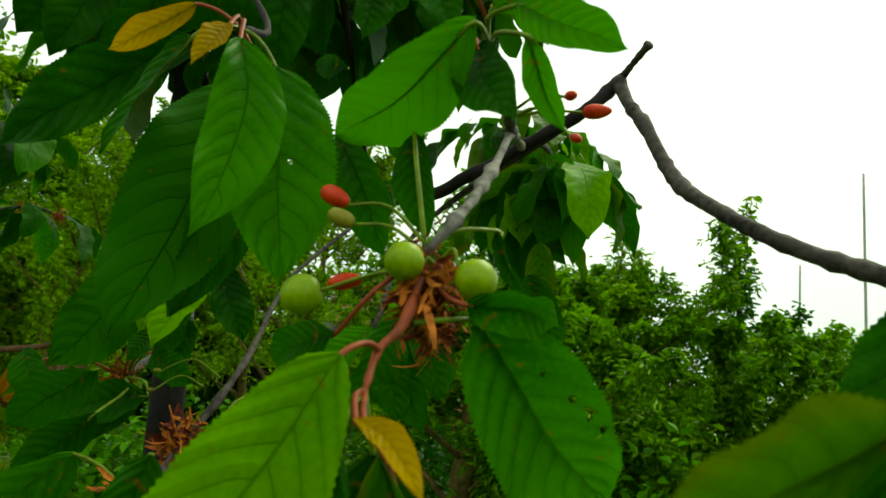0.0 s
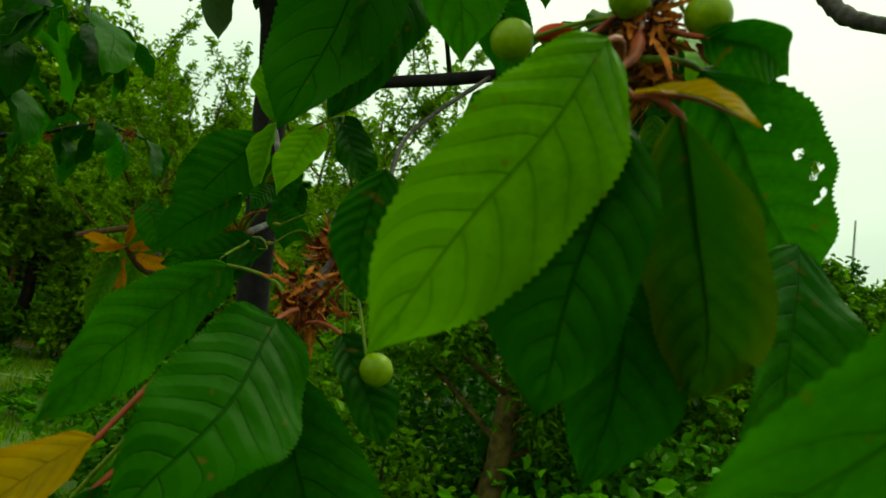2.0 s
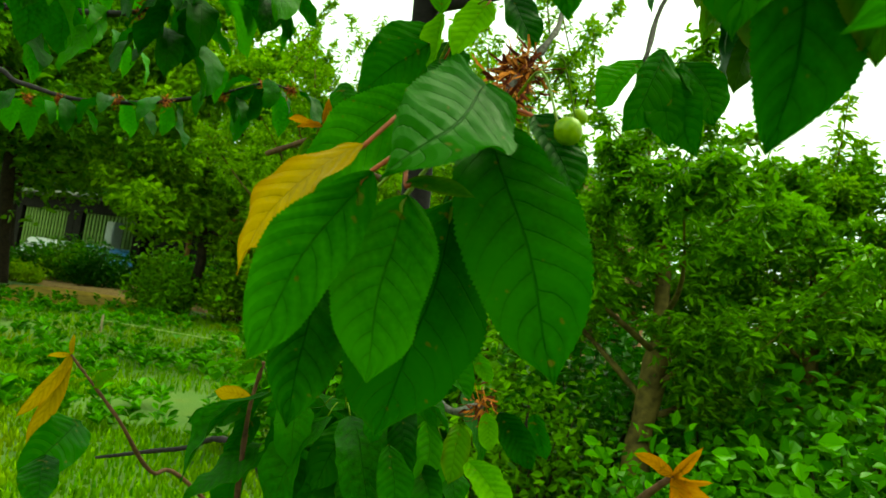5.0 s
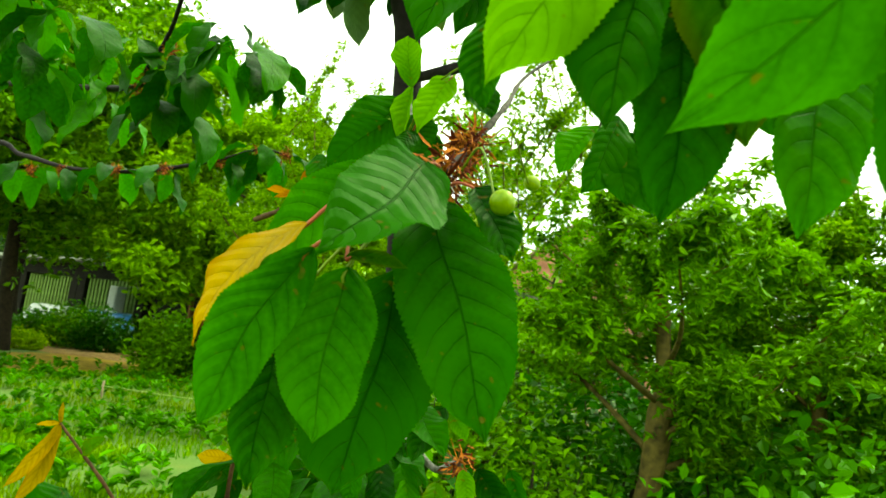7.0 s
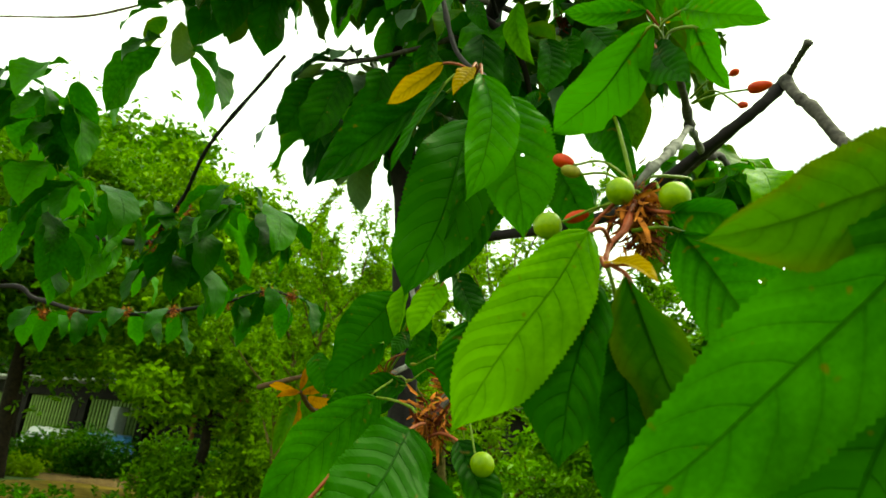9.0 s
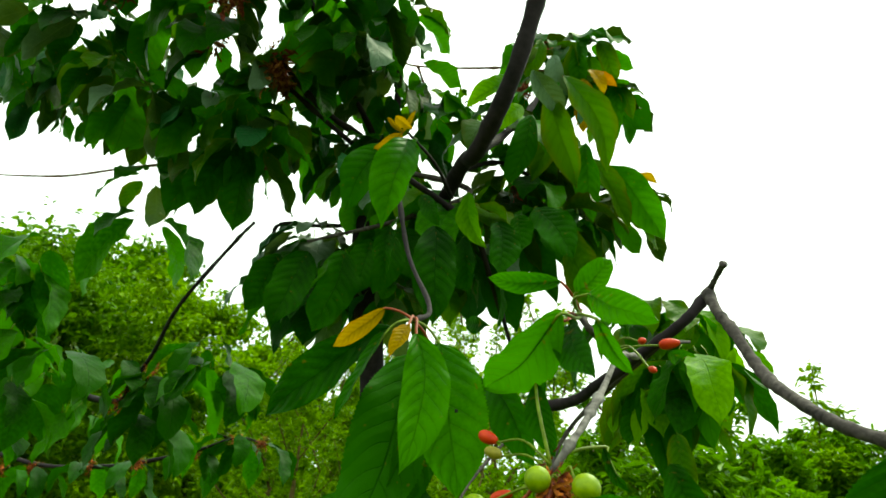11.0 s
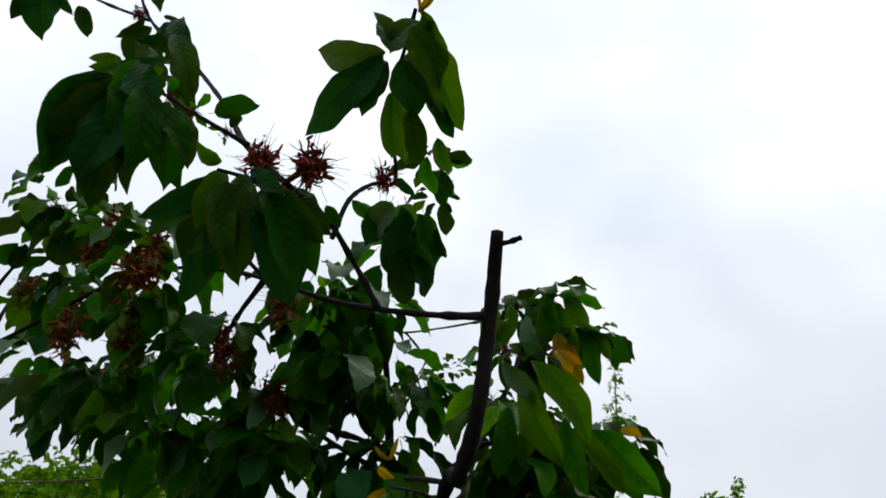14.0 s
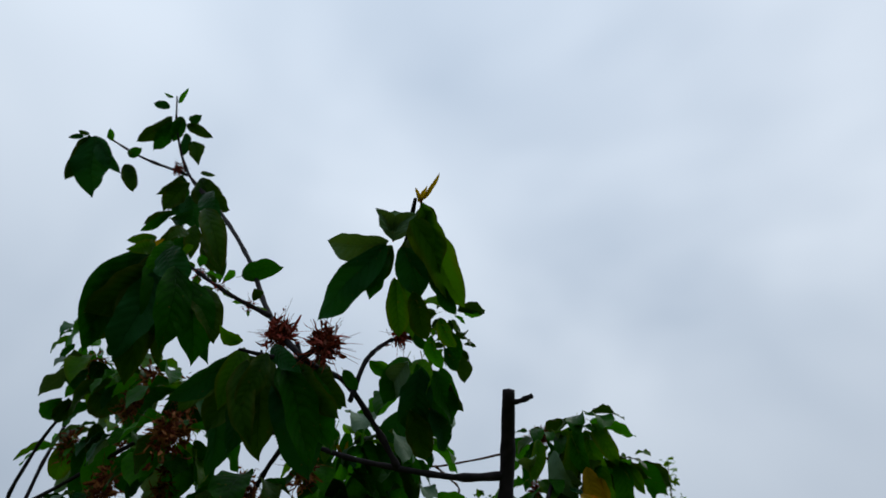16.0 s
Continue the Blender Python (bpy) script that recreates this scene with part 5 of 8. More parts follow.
leaf(left_twig, (-0.058, 0.373, 1.703), (-0.082, 0.344, 1.558), (0.30, -0.94, 0.14), 0.058, "mature", 0.45, 0.2, stalk=(-0.046, 0.334, 1.715))
leaf(left_twig, (-0.046, 0.376, 1.693), (-0.064, 0.362, 1.573), (0.76, -0.65, -0.03), 0.044, "mature", 0.45, 0.25, stalk=(-0.046, 0.334, 1.715))
leaf(left_twig, (-0.078, 0.367, 1.724), (-0.184, 0.379, 1.655), (0.07, -0.95, -0.29), 0.039, "mature", 0.5, 0.45, stalk=(-0.046, 0.334, 1.715))
leaf(left_twig, (-0.070, 0.332, 1.725), (-0.110, 0.335, 1.697), (0.19, -0.91, -0.37), 0.015, "bronze", 0.5, 0.4, stalk=(-0.046, 0.334, 1.715))
leaf(left_twig, (-0.039, 0.304, 1.700), (-0.045, 0.290, 1.671), (0.21, -0.90, 0.38), 0.013, "bronze", 0.4, 0.5, stalk=(-0.046, 0.334, 1.715))
leaf(left_twig, (-0.062, 0.318, 1.700), (-0.097, 0.327, 1.641), (-0.50, -0.85, 0.17), 0.016, "mature", 0.4, 0.4, stalk=(-0.046, 0.334, 1.715))

leaf(spur_tip, (0.070, 0.258, 1.683), (0.012, 0.322, 1.660), (-0.21, -0.49, -0.85), 0.035, "fresh", 0.6, 0.15, stalk=(0.077, 0.322, 1.707))
leaf(spur_tip, (0.073, 0.281, 1.686), (0.087, 0.253, 1.645), (-0.59, -0.75, 0.30), 0.023, "mature", 0.3, 0.25, stalk=(0.077, 0.322, 1.707))
leaf(spur_tip, (0.090, 0.255, 1.678), (0.108, 0.274, 1.652), (-0.26, -0.68, -0.68), 0.013, "fresh", 0.4, 0.35, stalk=(0.077, 0.322, 1.707))
leaf(spur_tip, (0.085, 0.269, 1.700), (0.124, 0.247, 1.672), (-0.51, -0.86, -0.04), 0.020, "fresh", 0.6, 0.2, stalk=(0.077, 0.322, 1.707))
leaf(spur_tip, (0.067, 0.291, 1.719), (0.018, 0.294, 1.727), (-0.13, -0.91, -0.40), 0.015, "fresh", 0.5, 0.3, stalk=(0.077, 0.322, 1.707))
leaf(spur_tip, (0.076, 0.287, 1.708), (0.099, 0.292, 1.734), (0.36, -0.92, -0.14), 0.018, "fresh", 0.4, 0.2, stalk=(0.077, 0.322, 1.707))
leaf(spur_tip, (0.050, 0.296, 1.654), (0.061, 0.300, 1.611), (0.03, -1.00, -0.09), 0.016, "mature", 0.3, 0.2, stalk=(0.062, 0.276, 1.600))
leaf(spur_tip, (0.031, 0.339, 1.690), (0.049, 0.337, 1.656), (-0.25, -0.96, -0.08), 0.019, "mature", 0.4, 0.2, stalk=(0.077, 0.322, 1.707))
leaf(spur_tip, (-0.008, 0.408, 1.738), (-0.032, 0.426, 1.747), (-0.62, -0.75, -0.21), 0.015, "mature", 0.4, 0.2)
leaf(spur_tip, (0.077, 0.302, 1.723), (0.081, 0.294, 1.712), (-0.72, -0.67, 0.19), 0.007, "bronze", 0.4, 0.2)

hang = twig(cherry_tree, [(0.124, 0.608, 1.782), (0.140, 0.664, 1.810), (0.189, 0.968, 1.919)], [0.004, 0.003, 0.002], BARK_TWIG, "branch", 9, 7, 0.25, 59, "")
leaf(hang, (0.144, 0.667, 1.800), (0.188, 0.658, 1.757), (-0.07, -0.99, 0.14), 0.026, "fresh", 0.5, 0.3)
leaf(hang, (0.156, 0.668, 1.796), (0.181, 0.672, 1.691), (0.01, -1.00, -0.04), 0.032, "fresh", 0.5, 0.3)
leaf(hang, (0.144, 0.679, 1.789), (0.165, 0.687, 1.716), (-0.16, -0.98, -0.15), 0.032, "mature", 0.5, 0.3)
leaf(hang, (0.133, 0.689, 1.791), (0.155, 0.715, 1.679), (-0.30, -0.91, -0.27), 0.038, "mature", 0.5, 0.3)
leaf(hang, (0.167, 0.661, 1.785), (0.196, 0.686, 1.725), (-0.46, -0.72, -0.52), 0.030, "turning", 0.5, 0.3)
leaf(hang, (0.128, 0.706, 1.804), (0.108, 0.743, 1.729), (0.31, -0.81, -0.49), 0.036, "mature", 0.5, 0.3)
leaf(hang, (0.113, 0.711, 1.778), (0.145, 0.741, 1.655), (0.13, -0.97, -0.20), 0.042, "mature", 0.5, 0.3)
leaf(hang, (0.103, 0.732, 1.774), (0.091, 0.727, 1.705), (0.03, -1.00, 0.07), 0.030, "mature", 0.5, 0.3)
leaf(hang, (0.142, 0.628, 1.699), (0.152, 0.623, 1.632), (-0.36, -0.93, 0.01), 0.029, "turning", 0.5, 0.3)
leaf(hang, (0.122, 0.745, 1.811), (0.188, 0.770, 1.713), (-0.42, -0.77, -0.48), 0.040, "mature", 0.5, 0.3)

low_spur = twig(cherry_tree, [(-0.006, 0.675, 1.739), (-0.054, 0.551, 1.634), (-0.047, 0.438, 1.557), (-0.056, 0.390, 1.511), (-0.059, 0.358, 1.484)], [0.002, 0.0014, 0.0016, 0.0022, 0.002], BARK_TWIG, "branch", 9, 7, 0.35, 71, "pale grey ringed fruiting spur")
remains(low_spur, (-0.056, 0.390, 1.511), 0.019, 130, 21, 0.5, 10)
remains(low_spur, (-0.059, 0.358, 1.484), 0.019, 110, 22, 0.8, 8)
cherry(low_spur, (-0.016, 0.323, 1.461), 0.0066, (-0.051, 0.358, 1.484), CHERRY_GREEN, 1.05, 0.0, 0.45, "cherry", "green unripe cherry on a long stalk")
cherry(low_spur, (-0.028, 0.468, 1.511), 0.0058, (-0.050, 0.390, 1.505), CHERRY_GREEN, 1.25, 0.0, 0.4, "cherry", "small green unripe cherry with a brown cap")
cherry(low_spur, (-0.043, 0.390, 1.462), 0.0048, (-0.056, 0.390, 1.503), CHERRY_GREEN, 1.05, 0.0, 0.3, "cherry", "small green unripe cherry on a stalk")
leaf(low_spur, (-0.049, 0.308, 1.455), (-0.003, 0.280, 1.350), (0.05, -0.96, 0.28), 0.052, "mature", 0.3, 0.25, stalk=(-0.061, 0.354, 1.472))
leaf(low_spur, (-0.069, 0.269, 1.416), (-0.075, 0.271, 1.340), (0.50, -0.86, -0.07), 0.040, "fresh", 0.3, 0.2, stalk=(-0.061, 0.354, 1.472))
leaf(low_spur, (-0.053, 0.305, 1.475), (-0.063, 0.226, 1.415), (0.59, -0.54, 0.60), 0.046, "mature", 0.4, 0.35, stalk=(-0.061, 0.354, 1.472))
leaf(low_spur, (-0.117, 0.404, 1.499), (-0.164, 0.339, 1.414), (0.85, -0.53, -0.07), 0.042, "fresh", 0.4, 0.3, stalk=(-0.061, 0.354, 1.472))
leaf(low_spur, (-0.086, 0.257, 1.432), (-0.128, 0.252, 1.374), (-0.40, -0.82, 0.42), 0.034, "bronze", 1.0, 0.15, stalk=(-0.061, 0.354, 1.472))
leaf(low_spur, (-0.078, 0.252, 1.421), (-0.108, 0.236, 1.345), (0.55, -0.84, 0.02), 0.030, "fresh", 0.5, 0.35, stalk=(-0.061, 0.354, 1.472))
leaf(low_spur, (-0.058, 0.300, 1.422), (-0.092, 0.336, 1.304), (0.45, -0.81, -0.37), 0.059, "mature", 0.3, 0.25, stalk=(-0.061, 0.354, 1.472))
leaf(low_spur, (-0.130, 0.323, 1.390), (-0.126, 0.309, 1.306), (0.34, -0.92, 0.17), 0.036, "mature", 0.4, 0.3, stalk=(-0.061, 0.354, 1.472))
leaf(low_spur, (-0.036, 0.341, 1.473), (-0.008, 0.325, 1.431), (0.29, -0.81, 0.51), 0.024, "mature", 0.4, 0.3, stalk=(-0.061, 0.354, 1.472))
leaf(low_spur, (-0.070, 0.267, 1.420), (-0.040, 0.266, 1.417), (-0.04, -1.00, -0.08), 0.007, "turning", 0.4, 0.5, stalk=(-0.061, 0.354, 1.472))
leaf(low_spur, (-0.062, 0.315, 1.433), (-0.046, 0.339, 1.379), (-0.10, -0.90, -0.43), 0.025, "mature", 0.4, 0.3, stalk=(-0.061, 0.354, 1.472))
leaf(low_spur, (-0.064, 0.351, 1.401), (-0.059, 0.358, 1.369), (-0.64, -0.74, -0.23), 0.008, "young", 0.4, 0.5)
leaf(low_spur, (-0.128, 0.428, 1.543), (-0.174, 0.428, 1.506), (0.32, -0.86, -0.39), 0.029, "mature", 0.4, 0.2)

back_twig = twig(cherry_tree, [(0.151, 0.499, 1.769), (0.028, 0.652, 1.704), (0.006, 0.595, 1.598)], [0.003, 0.002, 0.002], BARK_TWIG, "branch", 9, 7, 0.25, 91, "")
leaf(back_twig, (0.023, 0.598, 1.612), (-0.002, 0.578, 1.534), (0.49, -0.87, 0.06), 0.042, "mature", 0.4, 0.3)
leaf(back_twig, (0.017, 0.598, 1.591), (0.036, 0.588, 1.527), (-0.05, -0.99, 0.14), 0.034, "mature", 0.4, 0.3)
leaf(back_twig, (0.030, 0.601, 1.598), (0.057, 0.595, 1.522), (-0.31, -0.95, -0.03), 0.041, "mature", 0.4, 0.3)
leaf(back_twig, (0.006, 0.594, 1.601), (-0.023, 0.571, 1.548), (-0.02, -0.91, 0.42), 0.032, "fresh", 0.4, 0.3)
leaf(back_twig, (0.038, 0.602, 1.605), (0.069, 0.595, 1.548), (0.08, -0.98, 0.17), 0.033, "mature", 0.4, 0.3)
leaf(back_twig, (0.133, 0.621, 1.667), (0.165, 0.616, 1.600), (-0.28, -0.96, -0.06), 0.038, "mature", 0.4, 0.3)
inner_twig = twig(cherry_tree, [(-0.307, 0.877, 1.807), (-0.226, 0.718, 1.711), (-0.192, 0.612, 1.644)], [0.004, 0.003, 0.002], BARK_TWIG, "branch", 9, 7, 0.25, 98, "")
leaf(inner_twig, (-0.190, 0.594, 1.626), (-0.233, 0.552, 1.539), (0.64, -0.76, 0.05), 0.058, "mature", 0.4, 0.2)
leaf(inner_twig, (-0.184, 0.600, 1.642), (-0.197, 0.604, 1.700), (0.33, -0.93, -0.14), 0.036, "young", 0.3, 0.5)
leaf(inner_twig, (-0.180, 0.590, 1.638), (-0.176, 0.572, 1.568), (-0.14, -0.97, 0.20), 0.030, "young", 0.3, 0.9)
leaf(inner_twig, (-0.172, 0.599, 1.630), (-0.142, 0.588, 1.625), (-0.36, -0.86, -0.36), 0.010, "bronze", 0.4, 0.3)
leaf(inner_twig, (-0.174, 0.601, 1.615), (-0.155, 0.584, 1.560), (0.18, -0.92, 0.35), 0.036, "mature", 0.4, 0.2)
leaf(inner_twig, (-0.154, 0.550, 1.576), (-0.163, 0.530, 1.551), (0.57, -0.73, 0.38), 0.017, "mature", 0.4, 0.2)
leaf(inner_twig, (-0.249, 0.545, 1.551), (-0.224, 0.539, 1.509), (0.08, -0.98, 0.21), 0.027, "mature", 0.4, 0.2)
bronze_shoot = twig(cherry_tree, [(-0.256, 0.690, 1.493), (-0.264, 0.592, 1.497), (-0.261, 0.548, 1.512)], [0.003, 0.0025, 0.002], BARK_RED, "branch", 9, 7, 0.25, 106, "")
leaf(bronze_shoot, (-0.261, 0.548, 1.512), (-0.273, 0.524, 1.503), (0.53, -0.53, 0.66), 0.008, "orange", 0.4, 0.4)
leaf(bronze_shoot, (-0.261, 0.547, 1.514), (-0.258, 0.545, 1.536), (0.50, -0.85, -0.17), 0.007, "orange", 0.4, 0.4)
leaf(bronze_shoot, (-0.259, 0.549, 1.511), (-0.227, 0.546, 1.522), (0.14, -0.79, -0.60), 0.010, "orange", 0.4, 0.4)
leaf(bronze_shoot, (-0.266, 0.547, 1.504), (-0.262, 0.520, 1.450), (0.30, -0.90, 0.25), 0.018, "turning", 0.4, 0.4)
leaf(bronze_shoot, (-0.261, 0.549, 1.503), (-0.253, 0.558, 1.463), (-0.27, -0.93, -0.26), 0.013, "orange", 0.4, 0.4)
leaf(bronze_shoot, (-0.253, 0.551, 1.508), (-0.216, 0.542, 1.502), (-0.24, -0.96, -0.13), 0.012, "orange", 0.4, 0.4)
leaf(bronze_shoot, (-0.268, 0.550, 1.512), (-0.296, 0.545, 1.516), (0.30, -0.80, 0.50), 0.010, "orange", 0.4, 0.4)

low_shoot = twig(cherry_tree, [(-0.360, 1.100, 0.750), (-0.541, 0.864, 1.051), (-0.544, 0.766, 1.097), (-0.549, 0.697, 1.173), (-0.598, 0.659, 1.244)], [0.004, 0.003, 0.0025, 0.002, 0.0015], BARK_RED, "branch", 9, 7, 0.2, 115, "young shoot with bronze tip leaves")
leaf(low_shoot, (-0.598, 0.659, 1.244), (-0.599, 0.599, 1.179), (0.94, -0.26, 0.24), 0.018, "bronze", 0.5, 0.3)
leaf(low_shoot, (-0.598, 0.659, 1.244), (-0.602, 0.622, 1.144), (0.77, -0.61, 0.20), 0.021, "bronze", 0.5, 0.3)
leaf(low_shoot, (-0.598, 0.659, 1.244), (-0.589, 0.648, 1.271), (0.77, -0.45, -0.46), 0.006, "bronze", 0.5, 0.3)
leaf(low_shoot, (-0.598, 0.659, 1.244), (-0.607, 0.634, 1.243), (0.76, -0.29, 0.58), 0.007, "bronze", 0.5, 0.3)
leaf(low_shoot, (-0.577, 0.676, 1.212), (-0.542, 0.674, 1.234), (-0.06, -1.00, 0.02), 0.019, "turning", 0.5, 0.3)
leaf(low_shoot, (-0.515, 0.602, 1.192), (-0.484, 0.509, 1.150), (0.73, -0.07, 0.68), 0.053, "mature", 0.5, 0.3)
leaf(low_shoot, (-0.462, 0.513, 1.184), (-0.424, 0.474, 1.151), (0.26, -0.46, 0.85), 0.032, "mature", 0.5, 0.3)
low_bough = twig(cherry_tree, [(-0.350, 1.090, 0.820), (-0.558, 1.015, 1.071), (-0.731, 1.072, 1.030), (-0.943, 1.120, 0.961)], [0.007, 0.005, 0.004, 0.003], BARK_BOUGH, "branch", 9, 7, 0.2, 123, "")
low_stick = twig(cherry_tree, [(-0.305, 0.582, 1.145), (-0.304, 0.575, 1.241), (-0.286, 0.556, 1.295)], [0.0022, 0.002, 0.0015], BARK_RED, "branch", 9, 7, 0.2, 124, "")
leaf(low_stick, (-0.287, 0.556, 1.293), (-0.297, 0.532, 1.288), (0.89, -0.42, 0.18), 0.011, "turning", 0.5, 0.3)
leaf(low_stick, (-0.303, 0.575, 1.257), (-0.337, 0.565, 1.259), (0.27, -0.89, 0.36), 0.015, "bronze", 0.5, 0.3)
leaf(low_stick, (-0.304, 0.575, 1.244), (-0.357, 0.561, 1.227), (0.07, -0.87, 0.49), 0.024, "mature", 0.5, 0.3)
leaf(low_stick, (-0.305, 0.596, 1.238), (-0.333, 0.591, 1.196), (0.57, -0.77, -0.29), 0.021, "mature", 0.5, 0.3)
orange_shoot = twig(cherry_tree, [(-0.340, 1.080, 0.880), (-0.072, 0.787, 1.095), (0.013, 0.543, 1.223), (0.059, 0.468, 1.288)], [0.006, 0.004, 0.003, 0.002], BARK_RED, "branch", 9, 7, 0.2, 129, "young orange shoot tip")
leaf(orange_shoot, (0.059, 0.468, 1.288), (0.072, 0.449, 1.312), (-0.24, -0.83, -0.50), 0.007, "orange", 0.4, 0.35)
leaf(orange_shoot, (0.059, 0.468, 1.288), (0.080, 0.453, 1.292), (-0.50, -0.81, -0.31), 0.005, "orange", 0.4, 0.35)
leaf(orange_shoot, (0.059, 0.468, 1.288), (0.090, 0.447, 1.269), (-0.13, -0.76, 0.64), 0.013, "orange", 0.4, 0.35)
leaf(orange_shoot, (0.059, 0.468, 1.288), (0.068, 0.441, 1.265), (-0.14, -0.67, 0.73), 0.011, "orange", 0.4, 0.35)
leaf(orange_shoot, (0.059, 0.468, 1.288), (0.034, 0.460, 1.299), (0.38, -0.91, 0.19), 0.009, "orange", 0.4, 0.35)
leaf(orange_shoot, (0.059, 0.468, 1.288), (0.072, 0.474, 1.253), (-0.32, -0.91, -0.27), 0.007, "orange", 0.4, 0.35)

lower_spur = twig(cherry_tree, [(-0.301, 0.988, 1.277), (-0.176, 0.800, 1.245), (-0.099, 0.632, 1.282)], [0.006, 0.004, 0.003], BARK_SPUR, "branch", 9, 7, 0.4, 137, "")
remains(lower_spur, (-0.099, 0.632, 1.282), 0.02, 50, 31, 0.5, 6)
leaf(lower_spur, (-0.111, 0.604, 1.334), (-0.130, 0.581, 1.283), (-0.11, -0.89, 0.43), 0.030, "mature", 0.4, 0.25)
leaf(lower_spur, (-0.139, 0.595, 1.336), (-0.097, 0.569, 1.294), (0.31, -0.64, 0.71), 0.033, "mature", 0.4, 0.25)
leaf(lower_spur, (-0.107, 0.588, 1.270), (-0.104, 0.561, 1.225), (0.47, -0.74, 0.48), 0.026, "turning", 0.4, 0.25)
leaf(lower_spur, (-0.091, 0.613, 1.280), (-0.083, 0.618, 1.245), (0.28, -0.96, -0.07), 0.018, "young", 0.4, 0.25)
leaf(lower_spur, (-0.083, 0.636, 1.278), (-0.044, 0.630, 1.234), (-0.07, -0.99, 0.09), 0.030, "mature", 0.4, 0.25)
leaf(lower_spur, (-0.052, 0.645, 1.282), (-0.036, 0.652, 1.241), (-0.20, -0.94, -0.26), 0.022, "mature", 0.4, 0.25)
leaf(lower_spur, (-0.080, 0.513, 1.259), (-0.041, 0.485, 1.228), (0.23, -0.56, 0.80), 0.029, "young", 0.4, 0.25)
leaf(lower_spur, (-0.146, 0.601, 1.227), (-0.110, 0.572, 1.186), (0.23, -0.69, 0.69), 0.031, "mature", 0.4, 0.25)
leaf(lower_spur, (-0.204, 0.582, 1.256), (-0.214, 0.542, 1.198), (0.46, -0.76, 0.45), 0.036, "mature", 0.4, 0.25)
leaf(lower_spur, (-0.232, 0.571, 1.294), (-0.278, 0.562, 1.247), (0.10, -0.99, 0.11), 0.033, "mature", 0.4, 0.25)
leaf(lower_spur, (-0.163, 0.539, 1.296), (-0.168, 0.541, 1.249), (-0.12, -0.99, -0.03), 0.024, "mature", 0.4, 0.25)
leaf(lower_spur, (-0.195, 0.588, 1.216), (-0.193, 0.549, 1.176), (0.79, -0.42, 0.45), 0.028, "mature", 0.4, 0.25)
leaf(lower_spur, (-0.310, 0.657, 1.241), (-0.322, 0.657, 1.191), (0.62, -0.77, -0.16), 0.026, "mature", 0.4, 0.25)
leaf(lower_spur, (-0.106, 0.605, 1.330), (-0.089, 0.612, 1.306), (0.32, -0.95, -0.03), 0.015, "young", 0.4, 0.25)
leaf(lower_spur, (-0.180, 0.588, 1.269), (-0.178, 0.551, 1.217), (0.15, -0.80, 0.58), 0.032, "mature", 0.4, 0.25)
leaf(lower_spur, (-0.161, 0.593, 1.277), (-0.137, 0.562, 1.219), (-0.24, -0.89, 0.38), 0.035, "mature", 0.4, 0.25)
leaf(lower_spur, (-0.146, 0.620, 1.260), (-0.136, 0.585, 1.194), (0.69, -0.60, 0.41), 0.037, "fresh", 0.4, 0.25)
leaf(lower_spur, (-0.154, 0.545, 1.250), (-0.134, 0.523, 1.197), (0.48, -0.73, 0.49), 0.030, "mature", 0.4, 0.25)
leaf(lower_spur, (-0.170, 0.652, 1.297), (-0.176, 0.611, 1.251), (0.42, -0.71, 0.57), 0.031, "mature", 0.4, 0.25)
leaf(lower_spur, (-0.136, 0.624, 1.240), (-0.140, 0.584, 1.186), (0.09, -0.81, 0.59), 0.033, "mature", 0.4, 0.25)

spray(lower_spur, (-0.268, 0.580, 1.269), 5, 0.085, 2000, ("mature",), 1.5, 0.02)
spray(lower_spur, (-0.211, 0.577, 1.258), 5, 0.085, 2001, ("mature",), 1.5, 0.02)
spray(lower_spur, (-0.191, 0.644, 1.275), 5, 0.085, 2002, ("mature",), 1.5, 0.02)
spray(lower_spur, (-0.167, 0.697, 1.232), 5, 0.085, 2003, ("mature",), 1.5, 0.02)
spray(lower_spur, (-0.288, 0.622, 1.206), 5, 0.085, 2004, ("mature",), 1.5, 0.02)
spray(lower_spur, (-0.200, 0.605, 1.209), 5, 0.085, 2005, ("mature",), 1.5, 0.02)
spray(lower_spur, (-0.179, 0.698, 1.176), 5, 0.085, 2006, ("mature",), 1.5, 0.02)
spray(lower_spur, (-0.288, 0.721, 1.150), 5, 0.085, 2007, ("mature",), 1.5, 0.02)
spray(lower_spur, (-0.162, 0.747, 1.270), 5, 0.085, 2008, ("mature",), 1.5, 0.02)
spray(lower_spur, (-0.258, 0.769, 1.294), 5, 0.085, 2009, ("mature",), 1.5, 0.02)

side_spur = twig(cherry_tree, [(-0.305, 0.895, 1.746), (-0.234, 0.804, 1.608), (-0.200, 0.609, 1.537)], [0.004, 0.003, 0.003], BARK_SPUR, "branch", 9, 7, 0.4, 160, "")
remains(side_spur, (-0.200, 0.609, 1.537), 0.018, 60, 41, 0.5, 8)
leaf(side_spur, (-0.168, 0.574, 1.525), (-0.217, 0.541, 1.481), (0.40, -0.89, 0.24), 0.034, "mature", 0.4, 0.3, stalk=(-0.200, 0.609, 1.537))
leaf(side_spur, (-0.121, 0.533, 1.623), (-0.136, 0.505, 1.562), (0.10, -0.92, 0.39), 0.032, "young", 0.4, 0.3, stalk=(-0.200, 0.609, 1.537))
leaf(side_spur, (-0.103, 0.512, 1.625), (-0.072, 0.506, 1.571), (0.41, -0.85, 0.34), 0.029, "mature", 0.4, 0.3, stalk=(-0.200, 0.609, 1.537))
